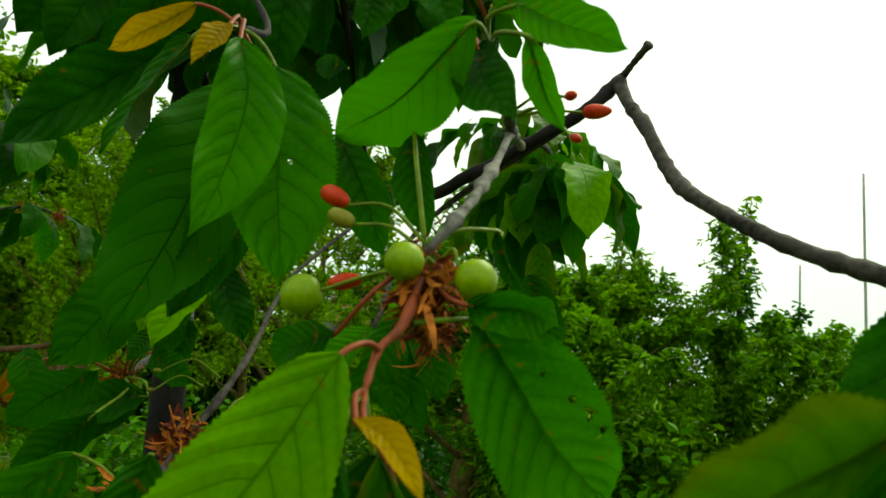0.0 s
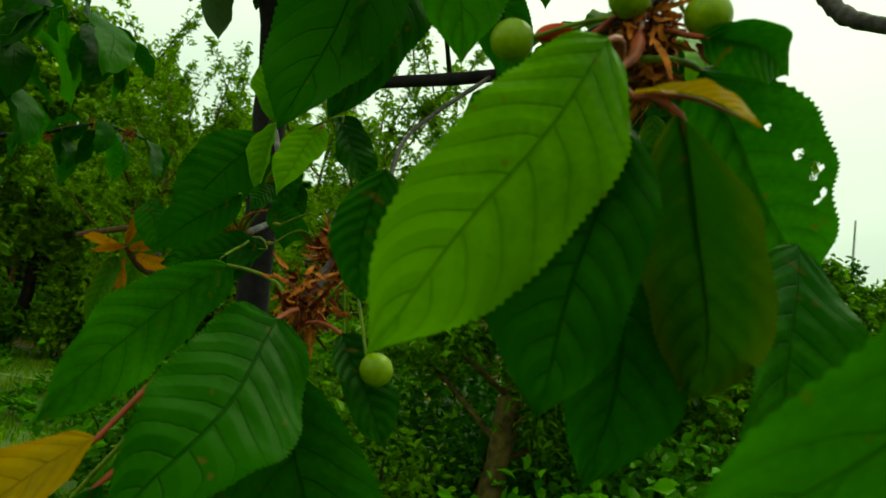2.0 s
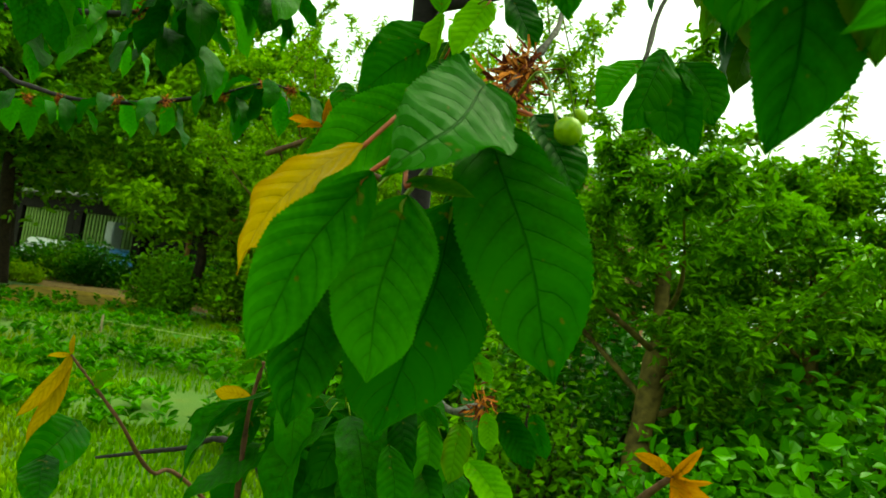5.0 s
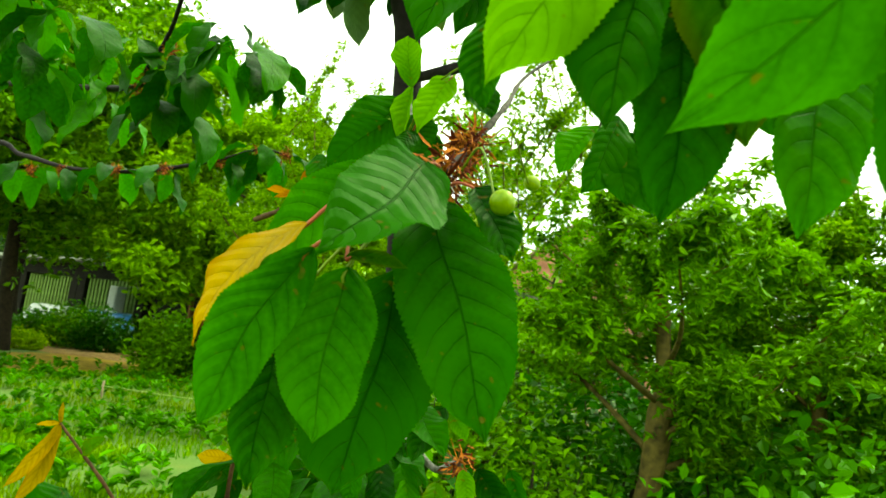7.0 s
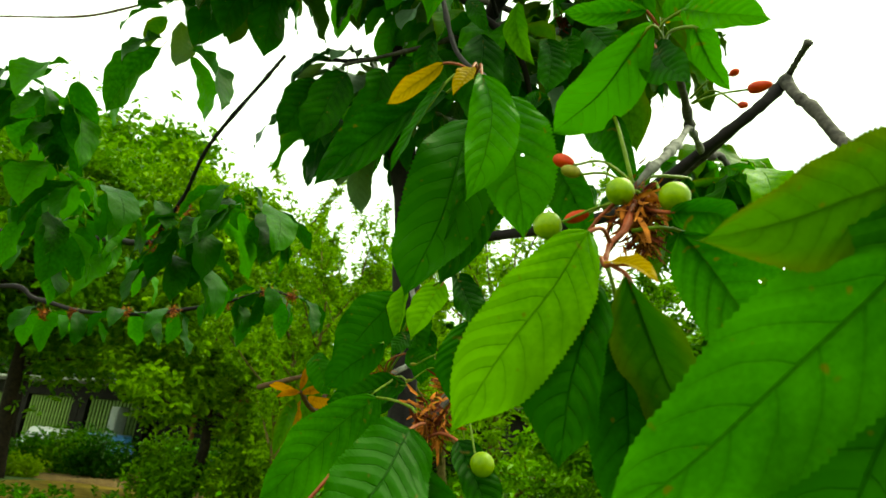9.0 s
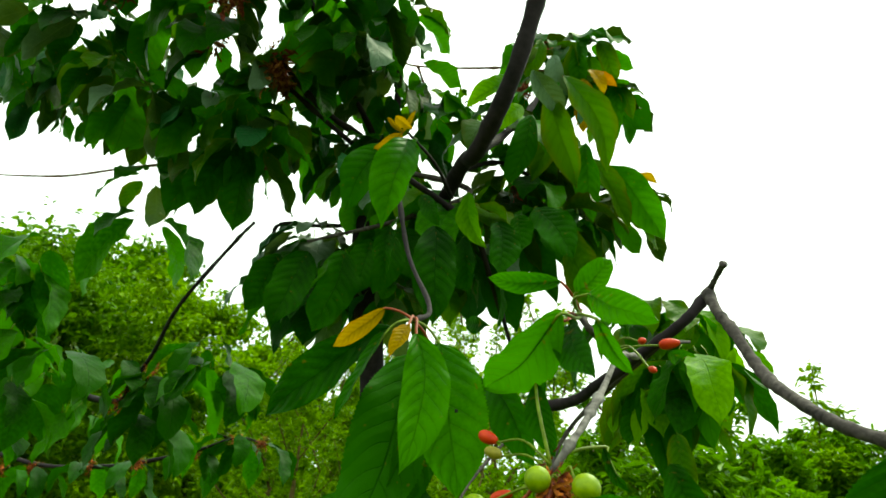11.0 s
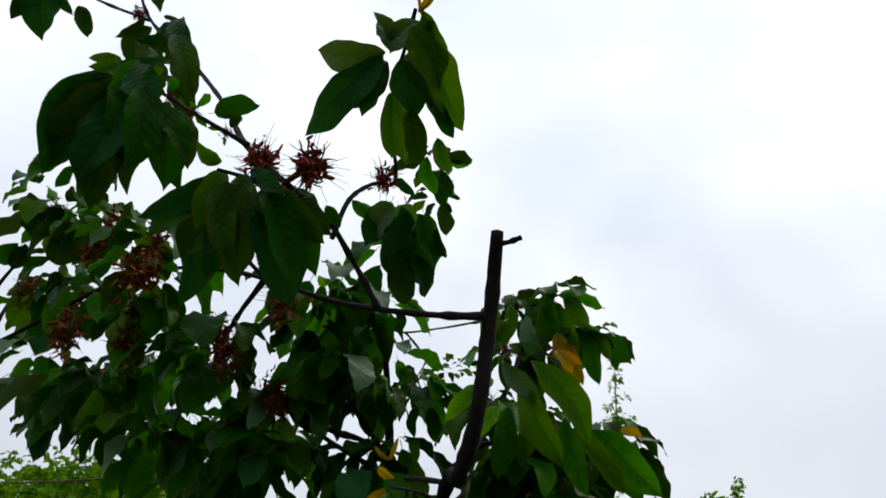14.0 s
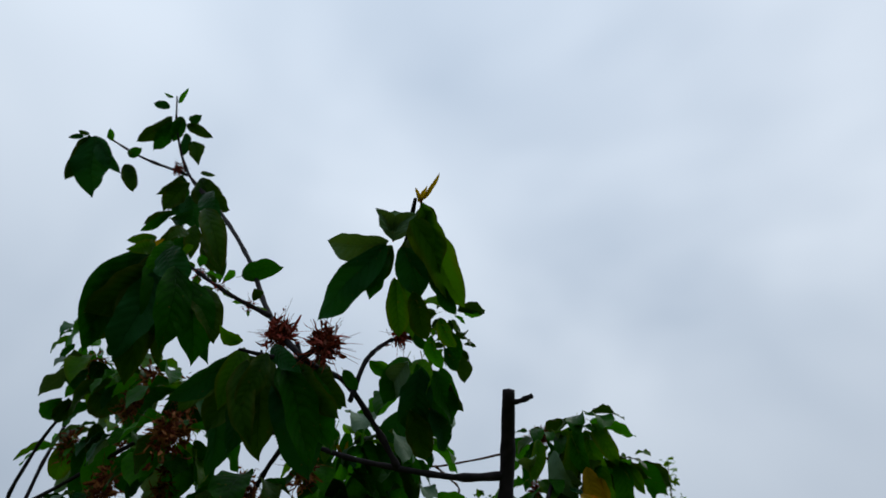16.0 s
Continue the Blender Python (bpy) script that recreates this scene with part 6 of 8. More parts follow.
leaf(side_spur, (-0.155, 0.600, 1.593), (-0.153, 0.594, 1.531), (0.45, -0.89, 0.10), 0.029, "mature", 0.4, 0.3, stalk=(-0.200, 0.609, 1.537))
leaf(side_spur, (-0.162, 0.566, 1.559), (-0.119, 0.556, 1.539), (-0.20, -0.98, 0.07), 0.023, "mature", 0.4, 0.3, stalk=(-0.200, 0.609, 1.537))
leaf(side_spur, (-0.153, 0.554, 1.527), (-0.224, 0.536, 1.502), (0.10, -0.93, 0.36), 0.036, "mature", 0.4, 0.3, stalk=(-0.200, 0.609, 1.537))
leaf(side_spur, (-0.163, 0.505, 1.513), (-0.203, 0.484, 1.463), (0.64, -0.74, -0.20), 0.031, "mature", 0.4, 0.3, stalk=(-0.200, 0.609, 1.537))
leaf(side_spur, (-0.279, 0.607, 1.541), (-0.284, 0.600, 1.484), (0.61, -0.79, 0.05), 0.026, "turning", 0.4, 0.3, stalk=(-0.200, 0.609, 1.537))
cherry(side_spur, (-0.147, 0.549, 1.546), 0.0016, (-0.099, 0.551, 1.546), CHERRY_OLIVE, 2.0, 0.0, 0.25, "cherry", "shrivelled brown cherry on a stalk")
cherry(side_spur, (-0.151, 0.553, 1.531), 0.0016, (-0.111, 0.553, 1.538), CHERRY_OLIVE, 2.0, 0.0, 0.25, "cherry", "shrivelled brown cherry on a stalk")
bronze_twig = twig(cherry_tree, [(-0.264, 0.592, 1.497), (-0.305, 0.705, 1.560), (-0.383, 0.765, 1.553), (-0.502, 0.845, 1.541)], [0.0022, 0.0028, 0.003, 0.0035], BARK_RED, "branch", 9, 7, 0.15, 172, "")

leaf(spur_tip, (-0.013, 0.436, 1.707), (0.028, 0.435, 1.629), (-0.35, -0.92, -0.17), 0.035, "mature", 0.4, 0.25)
leaf(spur_tip, (0.023, 0.471, 1.691), (0.008, 0.461, 1.645), (0.63, -0.77, -0.03), 0.020, "mature", 0.4, 0.25)
leaf(spur_tip, (-0.046, 0.511, 1.729), (-0.025, 0.500, 1.691), (0.11, -0.94, 0.34), 0.017, "mature", 0.4, 0.25)
leaf(spur_tip, (0.026, 0.377, 1.701), (0.046, 0.366, 1.663), (-0.19, -0.96, 0.18), 0.017, "mature", 0.4, 0.25)
over_twig = twig(cherry_tree, [(-0.258, 0.749, 2.160), (-0.134, 0.778, 2.120), (-0.242, 0.738, 2.052), (-0.392, 0.738, 2.028)], [0.005, 0.004, 0.0035, 0.002], BARK_TWIG, "branch", 9, 7, 0.25, 178, "")
leaf(over_twig, (-0.361, 0.697, 1.985), (-0.404, 0.692, 1.867), (0.29, -0.96, -0.06), 0.066, "mature", 0.4, 0.25)
leaf(over_twig, (-0.287, 0.673, 1.968), (-0.320, 0.670, 1.843), (0.85, -0.49, -0.20), 0.067, "mature", 0.4, 0.25)
leaf(over_twig, (-0.438, 0.740, 2.009), (-0.476, 0.731, 1.907), (0.79, -0.56, -0.24), 0.057, "mature", 0.4, 0.25)
leaf(over_twig, (-0.206, 0.743, 2.036), (-0.125, 0.740, 1.927), (-0.09, -1.00, -0.04), 0.071, "mature", 0.4, 0.25)
leaf(over_twig, (-0.149, 0.724, 2.036), (-0.156, 0.719, 1.924), (0.16, -0.99, 0.04), 0.059, "mature", 0.4, 0.25)
leaf(over_twig, (-0.048, 0.746, 2.048), (-0.043, 0.734, 1.968), (-0.28, -0.95, 0.13), 0.042, "mature", 0.4, 0.25)
leaf(over_twig, (-0.021, 0.745, 2.058), (0.035, 0.738, 1.964), (0.11, -0.98, 0.14), 0.057, "mature", 0.4, 0.25)
leaf(over_twig, (-0.069, 0.702, 2.013), (-0.064, 0.692, 1.922), (0.39, -0.91, 0.12), 0.048, "mature", 0.4, 0.25)
leaf(over_twig, (-0.272, 0.725, 2.015), (-0.288, 0.715, 1.918), (0.55, -0.83, -0.02), 0.052, "mature", 0.4, 0.25)
leaf(over_twig, (-0.241, 0.741, 2.039), (-0.186, 0.735, 1.941), (-0.16, -0.99, -0.02), 0.058, "mature", 0.4, 0.25)
leaf(over_twig, (0.014, 0.836, 2.112), (0.004, 0.830, 2.004), (-0.26, -0.96, 0.08), 0.057, "mature", 0.4, 0.25)
spray(hang, (0.168, 0.689, 1.796), 6, 0.1, 1900, ("mature", "young", "turning"), 1.4, 0.02)
spray(hang, (0.152, 0.732, 1.783), 6, 0.1, 1860, ("mature", "young", "turning"), 1.4, 0.02)
spray(hang, (0.117, 0.762, 1.782), 5, 0.1, 1800, ("mature", "young", "turning"), 1.4, 0.02)

# ---- the upper crown
CROWN_MIX = ("mature", "dull", "mature", "fresh", "mature", "teal", "fresh", "turning", "mature", "pale")
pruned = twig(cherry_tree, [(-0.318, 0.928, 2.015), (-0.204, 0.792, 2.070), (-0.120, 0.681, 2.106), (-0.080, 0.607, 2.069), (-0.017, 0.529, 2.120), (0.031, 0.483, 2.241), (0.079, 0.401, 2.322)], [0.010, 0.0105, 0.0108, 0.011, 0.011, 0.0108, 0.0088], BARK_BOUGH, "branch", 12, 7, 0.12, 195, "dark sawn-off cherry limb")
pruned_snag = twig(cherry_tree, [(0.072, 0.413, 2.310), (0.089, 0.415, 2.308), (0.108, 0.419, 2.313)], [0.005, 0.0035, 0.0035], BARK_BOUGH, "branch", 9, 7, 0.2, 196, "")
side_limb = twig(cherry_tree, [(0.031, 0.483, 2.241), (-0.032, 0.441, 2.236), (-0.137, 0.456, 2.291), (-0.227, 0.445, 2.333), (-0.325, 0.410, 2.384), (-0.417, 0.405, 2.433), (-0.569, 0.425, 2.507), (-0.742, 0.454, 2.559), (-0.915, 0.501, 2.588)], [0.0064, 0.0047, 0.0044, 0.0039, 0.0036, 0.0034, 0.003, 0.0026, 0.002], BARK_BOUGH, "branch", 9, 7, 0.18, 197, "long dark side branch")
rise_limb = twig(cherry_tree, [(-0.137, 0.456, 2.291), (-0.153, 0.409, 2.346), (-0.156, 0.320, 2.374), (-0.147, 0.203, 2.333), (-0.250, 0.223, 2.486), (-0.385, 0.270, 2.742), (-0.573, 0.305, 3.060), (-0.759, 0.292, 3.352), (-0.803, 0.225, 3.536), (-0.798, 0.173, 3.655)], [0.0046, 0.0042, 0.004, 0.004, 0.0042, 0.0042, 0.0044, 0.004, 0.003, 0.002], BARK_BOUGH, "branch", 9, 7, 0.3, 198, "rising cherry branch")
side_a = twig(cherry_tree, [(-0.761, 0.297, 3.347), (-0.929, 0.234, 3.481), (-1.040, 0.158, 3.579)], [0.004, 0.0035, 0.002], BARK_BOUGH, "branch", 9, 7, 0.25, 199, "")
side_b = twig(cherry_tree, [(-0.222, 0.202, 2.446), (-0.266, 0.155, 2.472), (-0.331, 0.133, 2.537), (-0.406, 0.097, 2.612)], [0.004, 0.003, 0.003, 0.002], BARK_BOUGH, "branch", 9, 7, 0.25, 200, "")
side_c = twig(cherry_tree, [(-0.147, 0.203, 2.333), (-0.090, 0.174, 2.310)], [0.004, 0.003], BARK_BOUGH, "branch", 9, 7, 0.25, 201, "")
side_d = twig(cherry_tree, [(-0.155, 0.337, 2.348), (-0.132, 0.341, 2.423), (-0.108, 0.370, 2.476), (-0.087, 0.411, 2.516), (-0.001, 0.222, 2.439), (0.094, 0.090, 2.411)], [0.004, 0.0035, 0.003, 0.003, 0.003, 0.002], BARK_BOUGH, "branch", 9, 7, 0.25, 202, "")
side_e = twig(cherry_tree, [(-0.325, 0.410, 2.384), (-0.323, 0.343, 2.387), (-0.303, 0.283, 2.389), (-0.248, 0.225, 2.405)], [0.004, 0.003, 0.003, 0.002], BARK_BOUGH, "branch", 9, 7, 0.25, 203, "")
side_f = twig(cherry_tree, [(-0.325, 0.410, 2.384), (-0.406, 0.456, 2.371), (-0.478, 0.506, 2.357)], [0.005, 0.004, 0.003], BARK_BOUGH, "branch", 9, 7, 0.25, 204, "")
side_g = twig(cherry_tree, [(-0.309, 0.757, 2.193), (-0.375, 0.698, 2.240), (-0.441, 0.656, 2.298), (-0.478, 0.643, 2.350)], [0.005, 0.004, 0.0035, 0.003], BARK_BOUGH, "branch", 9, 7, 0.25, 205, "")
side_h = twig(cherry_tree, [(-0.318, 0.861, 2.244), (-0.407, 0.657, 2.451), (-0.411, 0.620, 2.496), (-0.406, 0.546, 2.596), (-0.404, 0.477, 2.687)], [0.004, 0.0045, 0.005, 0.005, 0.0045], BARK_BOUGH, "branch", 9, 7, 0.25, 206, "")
side_i = twig(cherry_tree, [(-0.035, 1.010, 2.571), (-0.149, 1.081, 2.668), (-0.250, 1.060, 2.668), (-0.352, 1.024, 2.661), (-0.400, 1.030, 2.690)], [0.0028, 0.0026, 0.0026, 0.0024, 0.0018], BARK_RED, "branch", 9, 7, 0.35, 207, "")
side_j = twig(cherry_tree, [(-0.352, 1.024, 2.661), (-0.376, 1.150, 2.700), (-0.400, 1.269, 2.728), (-0.440, 1.290, 2.690)], [0.0026, 0.0026, 0.0024, 0.0018], BARK_RED, "branch", 9, 7, 0.35, 208, "")
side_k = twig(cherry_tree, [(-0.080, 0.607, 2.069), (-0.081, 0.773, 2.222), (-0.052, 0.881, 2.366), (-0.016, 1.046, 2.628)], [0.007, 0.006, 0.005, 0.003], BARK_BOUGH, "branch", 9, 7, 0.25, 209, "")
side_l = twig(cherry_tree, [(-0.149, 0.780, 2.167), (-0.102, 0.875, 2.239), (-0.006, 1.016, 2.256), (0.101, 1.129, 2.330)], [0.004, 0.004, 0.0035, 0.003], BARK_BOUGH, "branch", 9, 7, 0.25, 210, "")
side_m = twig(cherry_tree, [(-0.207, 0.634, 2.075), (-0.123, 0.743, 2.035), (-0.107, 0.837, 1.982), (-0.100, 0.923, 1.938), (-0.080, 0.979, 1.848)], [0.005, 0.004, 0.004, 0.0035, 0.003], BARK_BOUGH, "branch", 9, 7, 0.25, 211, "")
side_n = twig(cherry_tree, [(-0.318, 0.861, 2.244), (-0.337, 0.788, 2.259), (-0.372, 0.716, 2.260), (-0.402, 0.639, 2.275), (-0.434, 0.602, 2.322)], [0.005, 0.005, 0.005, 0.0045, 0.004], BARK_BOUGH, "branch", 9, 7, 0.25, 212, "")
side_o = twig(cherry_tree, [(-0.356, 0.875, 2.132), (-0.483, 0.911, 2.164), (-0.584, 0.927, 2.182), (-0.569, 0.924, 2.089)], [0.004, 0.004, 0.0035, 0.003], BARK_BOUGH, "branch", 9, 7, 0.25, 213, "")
side_p = twig(cherry_tree, [(-0.550, 0.837, 2.257), (-0.727, 0.867, 2.315), (-0.996, 0.921, 2.379), (-1.370, 1.041, 2.479), (-1.782, 1.093, 2.572)], [0.004, 0.0032, 0.0028, 0.0028, 0.0022], BARK_RED, "branch", 9, 7, 0.25, 214, "")
side_q = twig(cherry_tree, [(-1.548, 0.752, 3.137), (-1.615, 0.763, 2.963), (-1.658, 0.786, 2.787)], [0.003, 0.005, 0.006], BARK_BOUGH, "branch", 9, 7, 0.25, 215, "")

spray(side_limb, (-0.609, 0.414, 2.588), 6, 0.1276, 401, CROWN_MIX, 1.5, 0.035, join=True)
remains(side_limb, (-0.609, 0.414, 2.588), 0.039, 60, 401, 0.4, 10, True, True)
spray(side_limb, (-0.940, 0.523, 2.632), 7, 0.1276, 402, CROWN_MIX, 1.5, 0.035, join=True)
remains(side_limb, (-0.940, 0.523, 2.632), 0.042, 60, 402, 0.4, 10, True, True)
spray(side_limb, (-0.641, 0.440, 2.453), 7, 0.1276, 403, CROWN_MIX, 1.5, 0.035, join=True)
remains(side_limb, (-0.641, 0.440, 2.453), 0.042, 60, 403, 0.4, 10, True, True)
spray(side_g, (-0.479, 0.497, 2.369), 7, 0.1276, 404, CROWN_MIX, 1.5, 0.035, join=True)
remains(side_g, (-0.479, 0.497, 2.369), 0.042, 60, 404, 0.4, 10, True, True)
spray(side_limb, (-0.961, 0.502, 2.479), 6, 0.1276, 405, CROWN_MIX, 1.5, 0.035, join=True)
spray(side_limb, (-0.764, 0.518, 2.379), 6, 0.1276, 406, CROWN_MIX, 1.5, 0.035, join=True)
spray(side_g, (-0.601, 0.509, 2.381), 4, 0.1276, 407, CROWN_MIX, 1.5, 0.035, join=True)
spray(side_g, (-0.519, 0.584, 2.322), 4, 0.1276, 408, CROWN_MIX, 1.5, 0.035, join=True)
spray(side_g, (-0.441, 0.656, 2.298), 6, 0.1276, 409, CROWN_MIX, 1.5, 0.035, join=True)
remains(side_g, (-0.441, 0.656, 2.298), 0.039, 60, 409, 0.4, 10, True, True)
spray(side_g, (-0.669, 0.633, 2.273), 7, 0.1276, 410, CROWN_MIX, 1.5, 0.035, join=True)
spray(side_g, (-0.519, 0.642, 2.246), 7, 0.1276, 411, CROWN_MIX, 1.5, 0.035, join=True)
spray(side_g, (-0.454, 0.732, 2.245), 6, 0.1276, 412, CROWN_MIX, 1.5, 0.035, join=True)
spray(side_limb, (-1.175, 0.469, 3.021), 6, 0.1276, 413, CROWN_MIX, 1.5, 0.035, join=True)
spray(side_limb, (-0.868, 0.476, 2.813), 6, 0.1276, 414, CROWN_MIX, 1.5, 0.035, join=True)
spray(side_limb, (-0.875, 0.353, 2.885), 6, 0.1276, 415, CROWN_MIX, 1.5, 0.035, join=True)
spray(side_limb, (-1.157, 0.585, 2.877), 4, 0.1276, 416, CROWN_MIX, 1.5, 0.035, join=True)
spray(side_h, (-0.368, 0.633, 2.500), 7, 0.116, 417, ("fresh", "young", "turning"), 1.35, 0.035, join=True)
spray(side_h, (-0.343, 0.759, 2.518), 6, 0.116, 418, CROWN_MIX, 1.35, 0.035, join=True)
spray(side_h, (-0.296, 0.794, 2.580), 6, 0.116, 419, CROWN_MIX, 1.35, 0.035, join=True)
spray(side_h, (-0.414, 0.808, 2.421), 6, 0.116, 420, CROWN_MIX, 1.35, 0.035, join=True)
spray(side_h, (-0.327, 0.876, 2.458), 4, 0.116, 421, CROWN_MIX, 1.35, 0.035, join=True)
spray(side_h, (-0.258, 0.872, 2.409), 6, 0.116, 422, ("mature", "fresh", "fresh", "young"), 1.35, 0.035, join=True)
spray(side_o, (-0.486, 0.931, 2.124), 6, 0.1334, 423, CROWN_MIX, 1.5, 0.035, join=True)
spray(side_o, (-0.446, 0.959, 2.098), 6, 0.1334, 424, CROWN_MIX, 1.5, 0.035, join=True)
spray(side_o, (-0.469, 0.932, 2.026), 6, 0.1334, 425, CROWN_MIX, 1.5, 0.035, join=True)
spray(side_o, (-0.360, 0.922, 2.109), 4, 0.1334, 426, CROWN_MIX, 1.5, 0.035, join=True)
spray(side_k, (-0.016, 1.046, 2.628), 7, 0.1276, 427, ("turning", "dull", "fresh", "mature", "dull"), 1.2, 0.035, join=True)
spray(side_k, (-0.081, 0.978, 2.497), 6, 0.1276, 428, ("fresh", "turning", "dull", "mature", "dull", "fresh", "pale"), 1.2, 0.035, join=True)
remains(side_k, (-0.081, 0.978, 2.497), 0.0250, 60, 428, 0.4, 10, True)
spray(side_k, (0.053, 1.103, 2.564), 4, 0.1276, 429, ("turning", "dull", "fresh", "mature", "dull"), 1.2, 0.035, join=True)
spray(side_k, (-0.096, 0.837, 2.312), 4, 0.1276, 430, ("fresh", "turning", "dull", "mature", "dull", "fresh", "pale"), 1.2, 0.035, join=True)
remains(side_k, (-0.096, 0.837, 2.312), 0.0250, 60, 430, 0.4, 10, True)
spray(side_l, (-0.092, 0.927, 2.260), 7, 0.1334, 431, ("fresh", "turning", "dull", "mature", "dull", "fresh", "pale"), 1.2, 0.035, join=True)
spray(side_l, (-0.016, 1.008, 2.265), 6, 0.1334, 432, ("fresh", "mature", "dull", "turning"), 1.2, 0.035, join=True)
spray(side_l, (0.078, 1.120, 2.333), 7, 0.1334, 433, ("fresh", "turning", "dull", "mature", "dull", "fresh", "pale"), 1.2, 0.035, join=True)
spray(side_l, (-0.011, 1.047, 2.196), 6, 0.1334, 434, ("fresh", "mature", "dull", "turning"), 1.2, 0.035, join=True)
spray(side_l, (-0.115, 0.995, 2.229), 6, 0.1334, 435, ("turning", "dull", "fresh", "mature", "dull"), 1.2, 0.035, join=True)
remains(side_l, (-0.115, 0.995, 2.229), 0.0250, 60, 435, 0.4, 10, True)
spray(side_l, (-0.142, 0.774, 2.075), 6, 0.1334, 436, ("fresh", "mature", "dull", "turning"), 1.2, 0.035)
spray(side_o, (-0.315, 0.774, 2.168), 7, 0.1276, 437, CROWN_MIX, 1.5, 0.035, join=True)
spray(side_o, (-0.238, 0.779, 2.113), 6, 0.1276, 438, CROWN_MIX, 1.5, 0.035, join=True)
spray(side_o, (-0.449, 0.840, 2.104), 7, 0.1276, 439, CROWN_MIX, 1.5, 0.035, join=True)
spray(side_o, (-0.348, 0.859, 2.042), 7, 0.1276, 440, CROWN_MIX, 1.5, 0.035, join=True)
spray(side_o, (-0.221, 0.846, 2.032), 6, 0.1276, 441, CROWN_MIX, 1.5, 0.035, join=True)
spray(side_l, (-0.145, 0.907, 2.074), 6, 0.1276, 442, ("fresh", "turning", "dull", "mature", "dull", "fresh", "pale"), 1.5, 0.035, join=True)
spray(side_l, (-0.081, 0.901, 2.197), 7, 0.1276, 443, ("fresh", "mature", "dull", "turning"), 1.5, 0.035, join=True)
remains(side_l, (-0.081, 0.901, 2.197), 0.0225, 60, 443, 0.4, 10, True)
spray(side_l, (-0.020, 1.007, 2.173), 7, 0.1276, 444, ("fresh", "turning", "dull", "mature", "dull", "fresh", "pale"), 1.5, 0.035, join=True)
spray(side_l, (0.056, 1.062, 2.222), 6, 0.1276, 445, ("fresh", "turning", "dull", "mature", "dull", "fresh", "pale"), 1.5, 0.035, join=True)
spray(side_l, (0.127, 1.114, 2.273), 6, 0.1276, 446, ("fresh", "turning", "dull", "mature", "dull", "fresh", "pale"), 1.5, 0.035, join=True)
spray(side_l, (-0.082, 0.841, 2.276), 6, 0.1276, 447, ("fresh", "mature", "dull", "turning"), 1.5, 0.035, join=True)
spray(side_l, (-0.021, 0.916, 2.292), 7, 0.1276, 448, ("fresh", "turning", "dull", "mature", "dull", "fresh", "pale"), 1.5, 0.035, join=True)
spray(side_o, (-0.271, 0.817, 1.961), 6, 0.1276, 449, CROWN_MIX, 1.5, 0.035, join=True)
spray(side_o, (-0.409, 0.875, 1.993), 6, 0.1276, 450, CROWN_MIX, 1.5, 0.035, join=True)
spray(side_limb, (-0.826, 0.501, 2.371), 4, 0.1392, 452, CROWN_MIX, 1.5, 0.035, join=True)
spray(side_limb, (-0.694, 0.552, 2.281), 6, 0.1392, 453, CROWN_MIX, 1.5, 0.035, join=True)
spray(side_g, (-0.503, 0.686, 2.195), 4, 0.1392, 454, CROWN_MIX, 1.5, 0.035, join=True)
spray(side_limb, (-1.063, 0.551, 2.452), 4, 0.1392, 455, CROWN_MIX, 1.5, 0.035, join=True)
spray(hang, (0.154, 1.116, 2.038), 7, 0.145, 456, ("fresh", "young", "turning"), 1.88, 0.035, join=True)
spray(hang, (0.204, 1.195, 2.039), 8, 0.145, 457, ("fresh", "young", "turning"), 1.88, 0.035, join=True)
spray(hang, (0.254, 1.227, 2.017), 7, 0.145, 458, ("fresh", "young", "turning"), 1.88, 0.035, join=True)
spray(hang, (0.086, 1.163, 2.026), 7, 0.145, 459, CROWN_MIX, 1.88, 0.035, join=True)
spray(hang, (0.209, 1.200, 1.940), 7, 0.145, 460, CROWN_MIX, 1.88, 0.035, join=True)
spray(side_h, (-0.325, 0.575, 2.517), 6, 0.1276, 461, CROWN_MIX, 1.35, 0.035, join=True)
spray(side_h, (-0.293, 0.663, 2.495), 6, 0.1276, 462, CROWN_MIX, 1.35, 0.035, join=True)
spray(side_h, (-0.376, 0.610, 2.437), 6, 0.1276, 463, CROWN_MIX, 1.35, 0.035, join=True)
spray(side_h, (-0.194, 0.606, 2.539), 4, 0.1276, 464, CROWN_MIX, 1.35, 0.035, join=True)
spray(side_h, (-0.358, 0.701, 2.402), 6, 0.1276, 465, CROWN_MIX, 1.35, 0.035, join=True)
spray(side_h, (-0.284, 0.772, 2.429), 4, 0.1276, 466, CROWN_MIX, 1.35, 0.035, join=True)
front_twig = twig(cherry_tree, [(-0.145, 0.716, 2.071), (-0.138, 0.607, 2.057), (-0.139, 0.503, 2.031)], [0.003, 0.0022, 0.0015], BARK_BOUGH, "branch", 9, 7, 0.25, 292, "")
leaf(front_twig, (-0.140, 0.506, 2.025), (-0.158, 0.498, 1.899), (0.49, -0.87, -0.02), 0.056, "fresh", 1.06, 0.51, twist=0.53)
leaf(front_twig, (-0.161, 0.521, 2.027), (-0.220, 0.526, 1.941), (0.38, -0.88, -0.30), 0.047, "mature", 1.19, 0.16, twist=-0.04)
leaf(front_twig, (-0.131, 0.508, 2.025), (-0.140, 0.516, 1.962), (0.07, -0.99, -0.14), 0.031, "fresh", 0.99, 0.56, twist=-0.46)
leaf(front_twig, (-0.146, 0.501, 2.030), (-0.191, 0.527, 2.000), (-0.09, -0.82, -0.56), 0.026, "bronze", 0.68, 0.39, twist=0.09)
leaf(front_twig, (-0.144, 0.582, 1.992), (-0.115, 0.583, 1.943), (-0.02, -1.00, -0.03), 0.022, "mature", 0.66, 0.28, twist=0.50)
